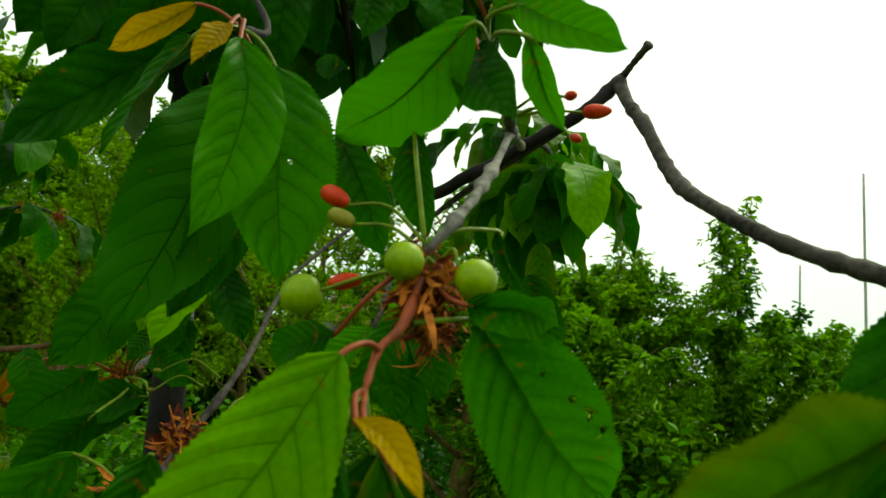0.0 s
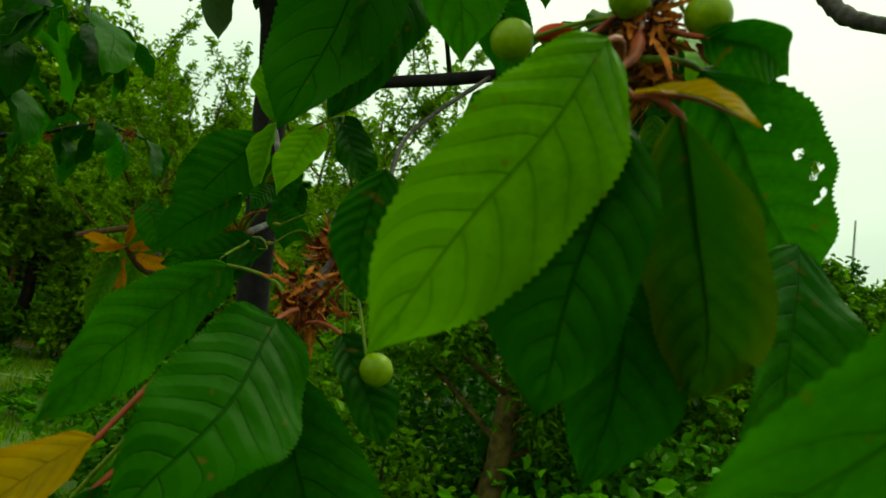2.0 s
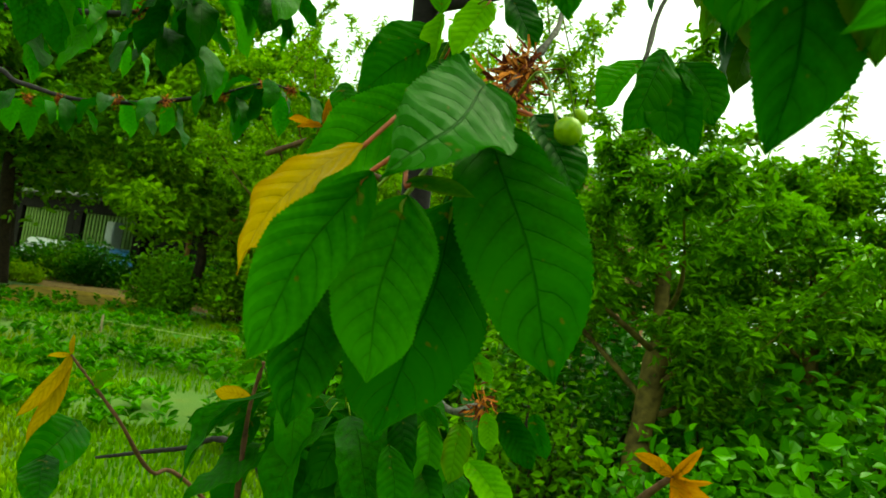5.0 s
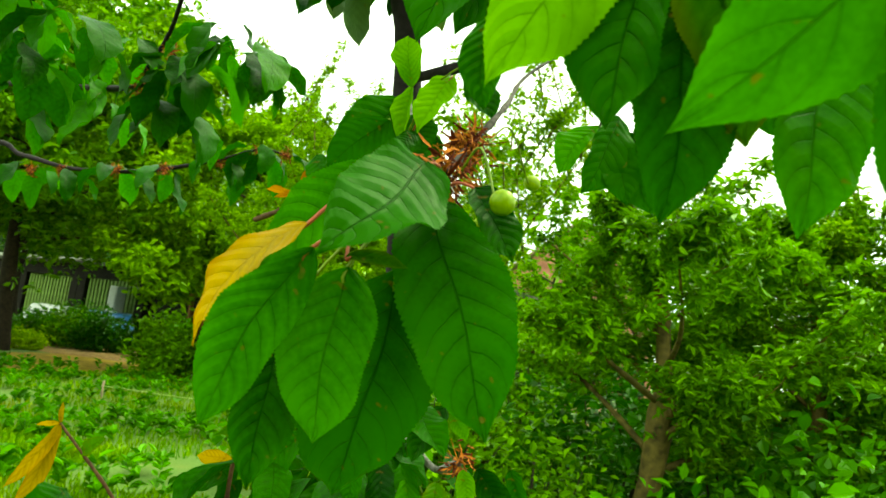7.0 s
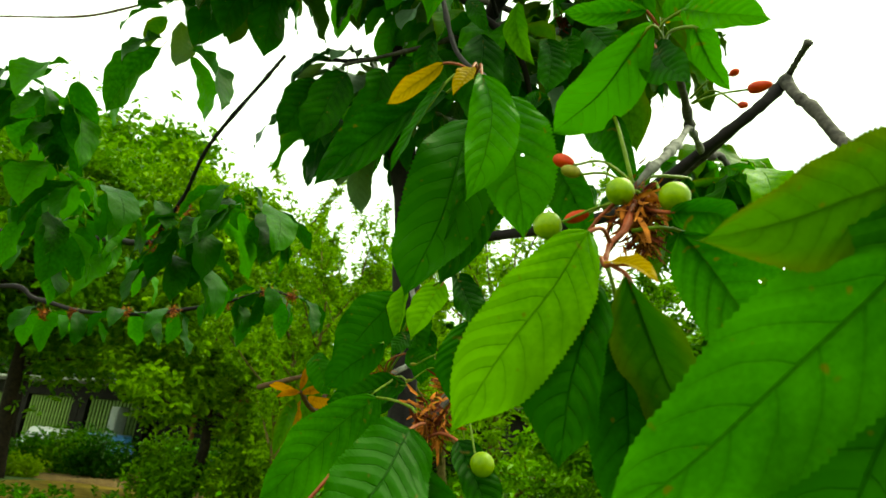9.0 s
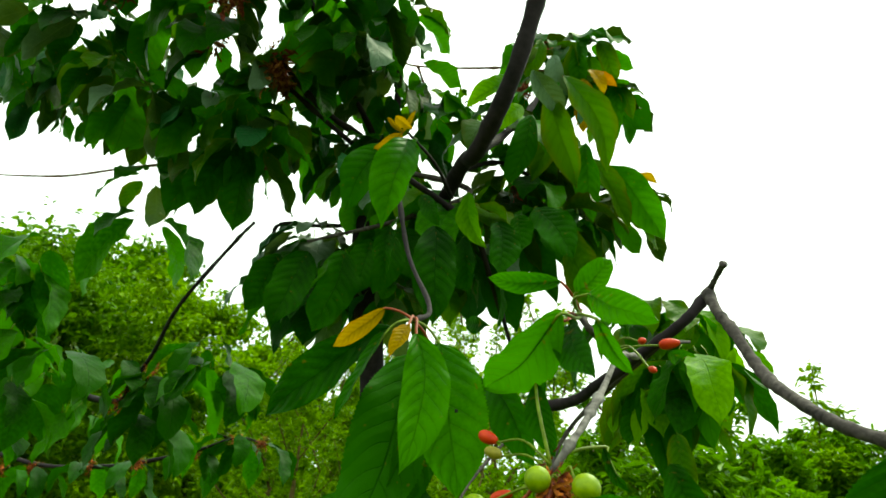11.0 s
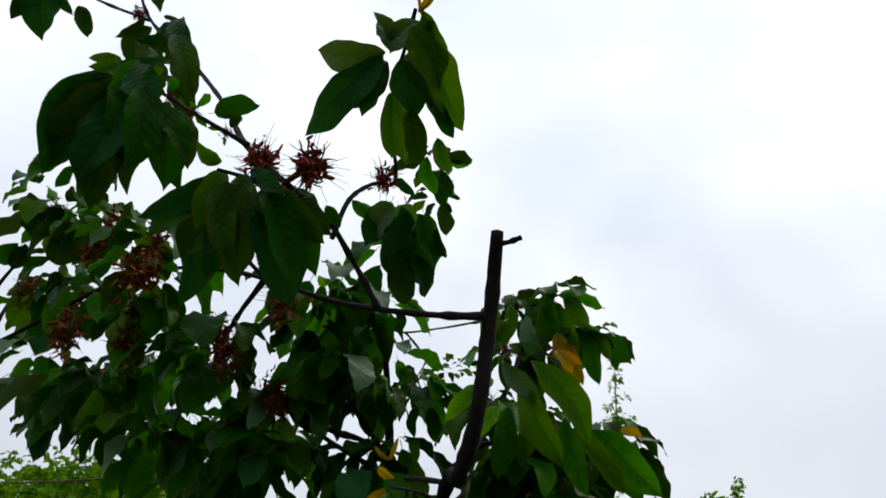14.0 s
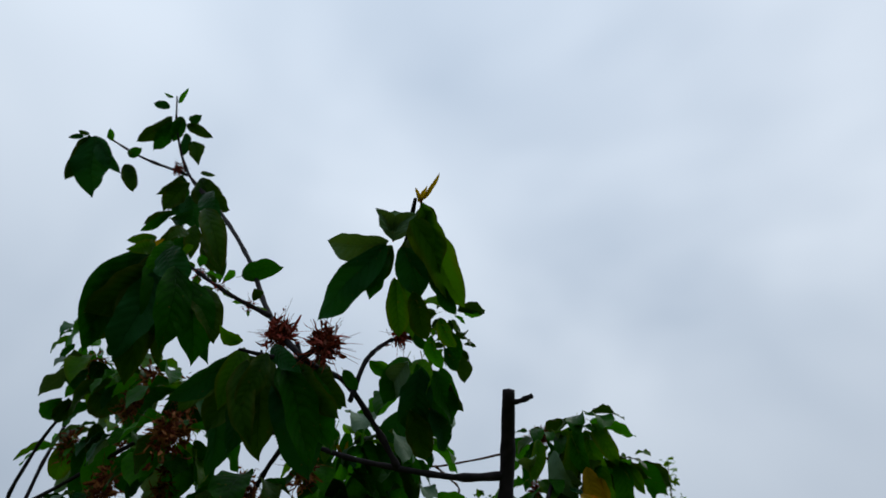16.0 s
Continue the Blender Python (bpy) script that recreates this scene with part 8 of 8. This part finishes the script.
remains(side_limb, (-0.512, 0.310, 2.406), 0.045, 90, 850, 0.5, 12, True, True)
remains(side_limb, (-0.772, 0.413, 2.428), 0.050, 90, 730, 0.5, 12, True, True)
remains(side_limb, (-0.640, 0.446, 2.371), 0.045, 90, 835, 0.5, 12, True, True)
remains(side_limb, (-0.420, 0.453, 2.300), 0.040, 90, 1005, 0.5, 12, True, True)
remains(side_limb, (-0.713, 0.366, 2.567), 0.038, 90, 780, 0.5, 12, True, True)
remains(side_limb, (-0.428, 0.608, 2.291), 0.045, 90, 1090, 0.5, 12, True, True)
remains(side_limb, (-0.258, 0.375, 2.291), 0.034, 90, 1105, 0.5, 12, True, True)
remains(side_c, (-0.093, 0.181, 2.317), 0.04, 110, 51, 0.1, 26, True)
remains(rise_limb, (-0.190, 0.198, 2.391), 0.04, 110, 52, 0.1, 18, True)
remains(rise_limb, (-0.158, 0.217, 2.316), 0.034, 80, 53, 0.1, 10, True)
remains(side_d, (-0.095, 0.384, 2.496), 0.032, 70, 54, 0.1, 14, True)
leaf(side_a, (-1.056, 0.117, 3.544), (-1.158, 0.169, 3.438), (0.74, 0.10, -0.66), 0.072, "dull", 0.66, 0.44, twist=0.54)
leaf(side_a, (-1.042, 0.127, 3.541), (-1.101, 0.245, 3.396), (0.48, -0.58, -0.66), 0.114, "teal", 0.60, 0.28, twist=0.50)
leaf(side_a, (-1.040, 0.142, 3.529), (-1.000, 0.234, 3.441), (0.29, -0.72, -0.63), 0.049, "teal", 0.96, 0.34, twist=-0.41)
leaf(side_a, (-0.987, 0.227, 3.478), (-0.983, 0.288, 3.403), (0.47, -0.70, -0.54), 0.048, "dull", 0.53, 0.20, twist=-0.14)
leaf(side_a, (-0.971, 0.215, 3.494), (-0.914, 0.209, 3.492), (-0.04, -0.10, -0.99), 0.033, "mature", 0.54, 0.41, twist=0.29)
leaf(side_a, (-1.001, 0.161, 3.528), (-0.977, 0.127, 3.537), (0.47, 0.09, -0.88), 0.020, "fresh", 0.60, 0.34, twist=-0.22)
leaf(side_a, (-1.073, 0.112, 3.542), (-1.103, 0.089, 3.523), (0.62, -0.20, -0.75), 0.020, "teal", 0.87, 0.57, twist=-0.15)
leaf(side_a, (-1.055, 0.115, 3.546), (-1.069, 0.089, 3.536), (0.66, -0.04, -0.75), 0.016, "dull", 1.02, 0.22, twist=0.16)
leaf(side_a, (-0.807, 0.196, 3.568), (-0.922, 0.190, 3.505), (0.47, 0.11, -0.88), 0.052, "dull", 1.18, 0.40, twist=0.15)
leaf(side_a, (-0.794, 0.217, 3.556), (-0.885, 0.233, 3.483), (0.47, -0.53, -0.71), 0.053, "mature", 0.91, 0.26, twist=0.30)
leaf(side_a, (-0.777, 0.232, 3.549), (-0.705, 0.290, 3.500), (-0.06, -0.60, -0.80), 0.033, "dull", 0.60, 0.26, twist=-0.15)
leaf(side_a, (-0.763, 0.231, 3.555), (-0.712, 0.228, 3.549), (-0.12, -0.09, -0.99), 0.035, "teal", 0.63, 0.47, twist=0.19)
leaf(side_a, (-0.803, 0.173, 3.589), (-0.833, 0.137, 3.581), (0.57, -0.31, -0.76), 0.027, "teal", 1.00, 0.19, twist=-0.45)
leaf(side_a, (-0.774, 0.177, 3.596), (-0.718, 0.154, 3.608), (0.20, -0.02, -0.98), 0.017, "fresh", 0.68, 0.54, twist=-0.02)
leaf(side_a, (-0.783, 0.157, 3.609), (-0.792, 0.131, 3.600), (0.64, 0.04, -0.77), 0.010, "fresh", 1.10, 0.16, twist=0.27)
leaf(side_a, (-0.779, 0.274, 3.514), (-0.777, 0.322, 3.448), (0.58, -0.67, -0.47), 0.053, "dull", 0.61, 0.58, twist=0.22)
leaf(side_a, (-0.786, 0.249, 3.532), (-0.810, 0.286, 3.467), (0.73, -0.45, -0.52), 0.035, "teal", 0.59, 0.59, twist=0.20)
leaf(side_a, (-0.779, 0.210, 3.567), (-0.822, 0.242, 3.498), (0.75, -0.28, -0.60), 0.044, "mature", 0.60, 0.43, twist=-0.17)
leaf(side_a, (-0.722, 0.261, 3.277), (-0.800, 0.256, 3.226), (0.54, 0.04, -0.84), 0.025, "dull", 0.75, 0.43, twist=-0.18)
leaf(side_a, (-0.716, 0.285, 3.260), (-0.797, 0.296, 3.195), (0.46, -0.58, -0.67), 0.064, "dull", 0.60, 0.52, twist=0.18)
leaf(side_a, (-0.688, 0.290, 3.265), (-0.643, 0.373, 3.186), (0.17, -0.73, -0.67), 0.088, "dull", 0.83, 0.53, twist=0.02)
leaf(side_a, (-0.728, 0.307, 3.237), (-0.730, 0.378, 3.151), (0.42, -0.69, -0.59), 0.063, "teal", 0.93, 0.48, twist=-0.13)
leaf(side_a, (-0.792, 0.317, 3.206), (-0.874, 0.303, 3.161), (0.48, -0.47, -0.74), 0.024, "mature", 0.52, 0.24, twist=-0.55)
leaf(side_a, (-0.773, 0.356, 3.181), (-0.850, 0.353, 3.129), (0.52, -0.44, -0.74), 0.040, "dull", 0.86, 0.49, twist=-0.60)
leaf(side_a, (-0.775, 0.297, 3.228), (-0.742, 0.351, 3.169), (0.38, -0.78, -0.50), 0.040, "teal", 1.17, 0.43, twist=-0.09)
leaf(side_a, (-0.679, 0.279, 3.277), (-0.632, 0.297, 3.252), (-0.08, -0.74, -0.67), 0.013, "dull", 0.57, 0.22, twist=-0.41)
leaf(side_a, (-0.511, 0.228, 2.842), (-0.489, 0.305, 2.760), (0.77, -0.56, -0.32), 0.044, "teal", 0.79, 0.55, twist=-0.42)
leaf(side_a, (-0.599, 0.208, 2.828), (-0.659, 0.173, 2.808), (0.55, -0.62, -0.56), 0.008, "bronze", 0.71, 0.22, twist=-0.26)
leaf(side_a, (-0.574, 0.208, 2.837), (-0.602, 0.205, 2.802), (0.66, -0.57, -0.49), 0.019, "bronze", 0.86, 0.16, twist=0.51)
leaf(side_a, (-0.527, 0.220, 2.843), (-0.593, 0.234, 2.781), (0.51, -0.54, -0.67), 0.039, "mature", 1.20, 0.46, twist=0.21)
leaf(side_a, (-0.508, 0.210, 2.859), (-0.531, 0.244, 2.795), (0.56, -0.62, -0.54), 0.035, "dull", 1.21, 0.20, twist=0.20)
remains(side_a, (-0.786, 0.279, 3.373), 0.03, 60, 701, 0.3, 8, True)
spray(side_q, (-0.901, 0.368, 2.744), 7, 0.116, 467, CROWN_MIX, 1.35, 0.035, join=True)
remains(side_q, (-0.901, 0.368, 2.744), 0.042, 60, 467, 0.4, 10, True, True)
spray(side_limb, (-0.755, 0.376, 2.651), 6, 0.116, 468, CROWN_MIX, 1.35, 0.035, join=True)
spray(side_q, (-1.370, 0.676, 2.852), 6, 0.116, 470, CROWN_MIX, 1.35, 0.035, join=True)
remains(side_q, (-1.370, 0.676, 2.852), 0.042, 60, 470, 0.4, 10, True, True)
spray(side_q, (-1.102, 0.579, 2.759), 4, 0.116, 471, CROWN_MIX, 1.35, 0.035, join=True)
spray(side_limb, (-0.674, 0.366, 2.620), 4, 0.116, 472, CROWN_MIX, 1.35, 0.035, join=True)
remains(side_limb, (-0.674, 0.366, 2.620), 0.042, 60, 472, 0.4, 10, True, True)
spray(side_limb, (-0.550, 0.371, 2.452), 6, 0.116, 473, CROWN_MIX, 1.35, 0.035, join=True)
remains(side_limb, (-0.550, 0.371, 2.452), 0.042, 60, 473, 0.4, 10, True, True)
spray(side_limb, (-0.796, 0.457, 2.563), 6, 0.116, 474, CROWN_MIX, 1.35, 0.035, join=True)
spray(side_k, (-0.056, 0.995, 2.630), 6, 0.0928, 475, CROWN_MIX, 1.2, 0.035, join=True)
remains(side_k, (-0.056, 0.995, 2.630), 0.0375, 60, 475, 0.4, 10, True)
spray(side_k, (0.033, 1.059, 2.675), 7, 0.116, 476, ("turning", "dull", "fresh", "mature", "dull"), 1.2, 0.035, join=True)
spray(side_k, (0.099, 1.215, 2.628), 4, 0.1044, 477, ("turning", "dull", "fresh", "mature", "dull"), 1.2, 0.035, join=True)
spray(side_k, (0.022, 1.085, 2.578), 6, 0.116, 478, ("turning", "dull", "fresh", "mature", "dull"), 1.2, 0.035, join=True)
spray(side_k, (-0.049, 0.998, 2.490), 4, 0.116, 479, CROWN_MIX, 1.2, 0.035, join=True)
spray(side_p, (-0.623, 1.019, 2.108), 4, 0.1392, 480, CROWN_MIX, 1.42, 0.035, join=True)
spray(side_p, (-0.461, 0.923, 2.102), 4, 0.1392, 481, CROWN_MIX, 1.42, 0.035)
spray(side_p, (-0.181, 0.843, 2.051), 5, 0.1392, 482, CROWN_MIX, 1.42, 0.035)
spray(side_p, (-0.132, 0.884, 2.102), 5, 0.1392, 483, CROWN_MIX, 1.42, 0.035)
spray(side_p, (-0.015, 0.840, 2.093), 4, 0.1392, 484, CROWN_MIX, 1.42, 0.035)
spray(side_p, (-0.272, 0.927, 2.116), 4, 0.1392, 485, CROWN_MIX, 1.42, 0.035)
spray(side_p, (-0.531, 0.560, 2.341), 5, 0.1276, 486, CROWN_MIX, 1.42, 0.035, join=True)
remains(side_p, (-0.531, 0.560, 2.341), 0.042, 60, 486, 0.4, 10, True, True)
spray(side_p, (-0.818, 0.554, 2.398), 5, 0.1392, 487, CROWN_MIX, 1.42, 0.035, join=True)
spray(side_p, (-0.799, 0.636, 2.476), 4, 0.1276, 488, CROWN_MIX, 1.42, 0.035, join=True)
spray(side_p, (-0.748, 0.784, 2.345), 5, 0.1392, 489, CROWN_MIX, 1.42, 0.035, join=True)
spray(side_p, (-0.534, 0.804, 2.327), 5, 0.1392, 490, CROWN_MIX, 1.42, 0.035, join=True)
spray(side_p, (-0.645, 0.797, 2.382), 5, 0.1392, 491, CROWN_MIX, 1.42, 0.035, join=True)
spray(side_p, (-0.926, 0.914, 2.326), 4, 0.1276, 492, CROWN_MIX, 1.42, 0.035, join=True)
spray(side_p, (-1.077, 0.891, 2.494), 4, 0.1276, 493, CROWN_MIX, 1.42, 0.035, join=True)
spray(side_p, (-1.257, 0.806, 2.542), 4, 0.1276, 494, CROWN_MIX, 1.42, 0.035, join=True)
spray(side_p, (-1.201, 0.691, 2.568), 4, 0.116, 495, CROWN_MIX, 1.42, 0.035, join=True)
for i, (hx, hy, hz) in enumerate(((-1.30, 0.83, 2.67), (-1.17, 0.80, 2.64), (-1.24, 0.78, 2.58), (-1.06, 0.82, 2.57), (-0.98, 0.80, 2.61), (-0.90, 0.82, 2.46), (-0.80, 0.80, 2.42), (-0.70, 0.86, 2.33), (-0.86, 0.72, 2.52))):
    spray(side_p, (hx, hy, hz), 7, 0.15, 960 + i, ("mature", "dull", "mature", "teal"), 1.4, 0.03, join=True)
for base, tip in (((-0.362, 0.628, 2.470), (-0.385, 0.620, 2.520)), ((-0.360, 0.630, 2.470), (-0.345, 0.612, 2.500)), ((-0.191, 0.606, 2.118), (-0.215, 0.600, 2.145)), ((-0.190, 0.606, 2.118), (-0.172, 0.600, 2.150))):
    leaf(side_h, base, tip, (0.2, -0.9, -0.3), 0.008, "bronze", 0.5, 0.4)
leaf(side_l, (0.128, 0.990, 2.262), (0.166, 0.985, 2.235), (0.3, -0.9, -0.2), 0.022, "bronze", 0.6, 0.3)
leaf(side_k, (0.066, 0.779, 2.345), (0.088, 0.775, 2.285), (0.3, -0.9, -0.2), 0.024, "bronze", 0.6, 0.3)
leaf(side_k, (0.072, 0.782, 2.340), (0.108, 0.780, 2.300), (0.1, -0.9, -0.3), 0.020, "orange", 0.6, 0.3)
spray(side_d, (-0.029, 0.44, 2.56), 8, 0.06, 991, ("fresh", "turning", "pale", "dull"), 0.7, 0.02, join=True)
spray(side_d, (-0.042, 0.492, 2.53), 7, 0.06, 992, ("fresh", "turning", "dull"), 0.9, 0.02, join=True)
for i, hub in enumerate(((-0.325, 0.659, 2.363), (-0.312, 0.751, 2.346), (-0.272, 0.796, 2.237), (-0.335, 0.778, 2.232), (-0.256, 0.888, 2.373))):
    spray(side_h, hub, 6, 0.125, 1010 + i, CROWN_MIX, 1.3, 0.03, join=True)
for i, hub in enumerate(((-0.246, 0.178, 2.460), (-0.290, 0.146, 2.497), (-0.331, 0.133, 2.540), (-0.372, 0.114, 2.578))):
    remains(side_b, hub, 0.016, 26, 1030 + i, 0.2, 5, True)
    spray(side_b, hub, 3, 0.032, 1040 + i, ("turning", "dull", "fresh"), 0.2, 0.01, join=True)
spray(side_j, (-0.262, 1.053, 2.540), 9, 0.045, 981, ("dull", "turning", "mature"), 0.3, 0.03, join=True)
spray(side_j, (-0.215, 1.050, 2.530), 7, 0.04, 982, ("dull", "turning", "mature"), 0.3, 0.03, join=True)


# ---------------------------------------------------------------- the cherry tree beside it
cherry_neighbour = tagged(new("cherry_tree"), "cherry tree with thin drooping twigs and hanging leaves beside the lawn", "cherry tree")
cherry_neighbour.location = (0, 0, 0)

neighbour_stem = twig(cherry_neighbour, [(-3.300, 1.500, -0.100), (-3.250, 1.500, 1.000), (-3.150, 1.500, 2.000), (-3.000, 1.500, 3.000)], [0.06, 0.05, 0.04, 0.02], BARK_BOUGH, "trunk", 12, 7, 0.12, 471, "dark cherry trunk")
neighbour_twig = twig(cherry_neighbour, [(-3.200, 1.500, 1.600), (-2.141, 1.579, 1.868), (-1.912, 1.601, 1.843), (-1.708, 1.617, 1.809), (-1.464, 1.639, 1.817), (-1.216, 1.656, 1.864), (-1.088, 1.688, 1.914), (-0.985, 1.702, 1.898)], [0.014, 0.008, 0.0075, 0.0065, 0.006, 0.005, 0.004, 0.003], BARK_BOUGH, "branch", 9, 7, 0.2, 472, "long dark drooping twig")
neighbour_bough = twig(cherry_neighbour, [(-3.150, 1.500, 2.100), (-1.667, 1.389, 1.994), (-1.095, 1.161, 1.886), (-1.000, 1.103, 1.906), (-0.932, 1.072, 1.967), (-0.811, 0.974, 2.037), (-0.697, 0.954, 2.168), (-0.601, 0.874, 2.161)], [0.014, 0.009, 0.006, 0.005, 0.0045, 0.004, 0.0035, 0.003], BARK_BOUGH, "branch", 9, 7, 0.2, 473, "")
remains(neighbour_bough, (-1.002, 1.115, 1.892), 0.03, 40, 61, 0.5, 8)
remains(neighbour_bough, (-0.944, 1.094, 1.940), 0.024, 30, 62, 0.5, 8)
remains(neighbour_bough, (-1.033, 1.131, 1.866), 0.03, 40, 63, 0.5, 8)
spray(neighbour_twig, (-1.838, 1.580, 1.791), 4, 0.135, 496, ("mature", "mature", "fresh"), 1.65, 0.035)
remains(neighbour_twig, (-1.838, 1.580, 1.791), 0.0250, 60, 496, 0.4, 10, False)
spray(neighbour_twig, (-1.540, 1.616, 1.813), 4, 0.135, 497, ("mature", "mature", "fresh"), 1.65, 0.035)
remains(neighbour_twig, (-1.540, 1.616, 1.813), 0.0250, 60, 497, 0.4, 10, False)
spray(neighbour_twig, (-1.743, 1.608, 1.803), 3, 0.135, 498, ("mature", "mature", "fresh"), 1.65, 0.035)
remains(neighbour_twig, (-1.743, 1.608, 1.803), 0.0250, 60, 498, 0.4, 10, False)
spray(neighbour_twig, (-1.362, 1.618, 1.820), 3, 0.135, 499, ("mature", "mature", "fresh"), 1.65, 0.035)
remains(neighbour_twig, (-1.362, 1.618, 1.820), 0.0250, 60, 499, 0.4, 10, False)
spray(neighbour_twig, (-1.200, 1.661, 1.866), 3, 0.135, 500, ("mature", "mature", "fresh"), 1.65, 0.035)
remains(neighbour_twig, (-1.200, 1.661, 1.866), 0.0250, 60, 500, 0.4, 10, False)
spray(neighbour_twig, (-1.076, 1.673, 1.904), 5, 0.135, 501, ("mature", "mature", "fresh"), 1.65, 0.035)
remains(neighbour_twig, (-1.076, 1.673, 1.904), 0.0250, 60, 501, 0.4, 10, False)
spray(neighbour_twig, (-0.991, 1.679, 1.896), 3, 0.135, 502, ("mature", "mature", "fresh"), 1.65, 0.035)
remains(neighbour_twig, (-0.991, 1.679, 1.896), 0.0250, 60, 502, 0.4, 10, False)
spray(neighbour_bough, (-1.313, 1.078, 1.980), 3, 0.135, 503, ("mature", "mature", "fresh"), 1.5, 0.035)
spray(neighbour_bough, (-1.333, 1.183, 1.947), 4, 0.135, 504, ("mature", "mature", "fresh"), 1.5, 0.035)
spray(neighbour_bough, (-1.221, 1.231, 1.866), 5, 0.135, 505, ("mature", "mature", "fresh"), 1.5, 0.035)
spray(neighbour_bough, (-0.908, 1.108, 1.920), 4, 0.135, 506, ("mature", "mature", "fresh"), 1.5, 0.035)
spray(neighbour_bough, (-0.829, 1.127, 1.954), 4, 0.135, 507, ("mature", "mature", "fresh"), 1.5, 0.035)
spray(neighbour_bough, (-0.769, 1.129, 1.928), 3, 0.135, 508, ("mature", "mature", "fresh"), 1.5, 0.035)
spray(neighbour_bough, (-1.030, 1.187, 1.849), 4, 0.135, 509, ("mature", "mature", "fresh"), 1.5, 0.035)
spray(neighbour_bough, (-0.980, 1.204, 1.843), 3, 0.135, 510, ("mature", "mature", "fresh"), 1.5, 0.035)
spray(neighbour_bough, (-1.312, 1.176, 2.031), 4, 0.135, 511, ("mature", "mature", "fresh"), 1.5, 0.035)
spray(neighbour_bough, (-1.434, 1.162, 1.880), 4, 0.135, 512, ("mature", "mature", "fresh"), 1.5, 0.035)
spray(neighbour_bough, (-1.491, 1.231, 2.002), 4, 0.135, 513, ("mature", "mature", "fresh"), 1.5, 0.035)
spray(neighbour_bough, (-1.020, 1.082, 1.948), 5, 0.135, 514, ("mature", "fresh"), 1.5, 0.035)
spray(neighbour_bough, (-1.098, 0.881, 1.834), 5, 0.135, 515, ("mature", "fresh"), 1.5, 0.035)
spray(neighbour_bough, (-0.907, 1.100, 1.886), 5, 0.135, 516, ("mature", "fresh"), 1.5, 0.035)
spray(neighbour_bough, (-1.141, 0.776, 2.095), 5, 0.135, 517, ("mature", "fresh"), 1.5, 0.035)
spray(neighbour_bough, (-0.993, 0.774, 2.092), 4, 0.135, 518, ("mature", "fresh"), 1.5, 0.035)
spray(neighbour_bough, (-0.775, 0.785, 2.127), 4, 0.135, 519, ("mature", "fresh"), 1.5, 0.035)
spray(neighbour_bough, (-1.076, 0.809, 2.060), 4, 0.135, 520, ("mature", "fresh"), 1.5, 0.035)
spray(neighbour_bough, (-1.120, 0.867, 2.031), 5, 0.135, 521, ("mature", "fresh"), 1.5, 0.035)
spray(neighbour_bough, (-1.153, 0.813, 2.090), 4, 0.135, 522, ("mature", "fresh"), 1.5, 0.035)
spray(neighbour_bough, (-1.108, 0.868, 1.943), 5, 0.135, 523, ("mature", "fresh"), 1.5, 0.035)
spray(neighbour_bough, (-1.013, 0.918, 1.917), 5, 0.135, 524, ("mature", "fresh"), 1.5, 0.035)
spray(neighbour_bough, (-0.829, 1.115, 1.998), 4, 0.135, 525, ("mature", "fresh"), 1.5, 0.035)
spray(neighbour_bough, (-0.756, 1.114, 1.944), 4, 0.135, 526, ("mature", "fresh"), 1.5, 0.035)
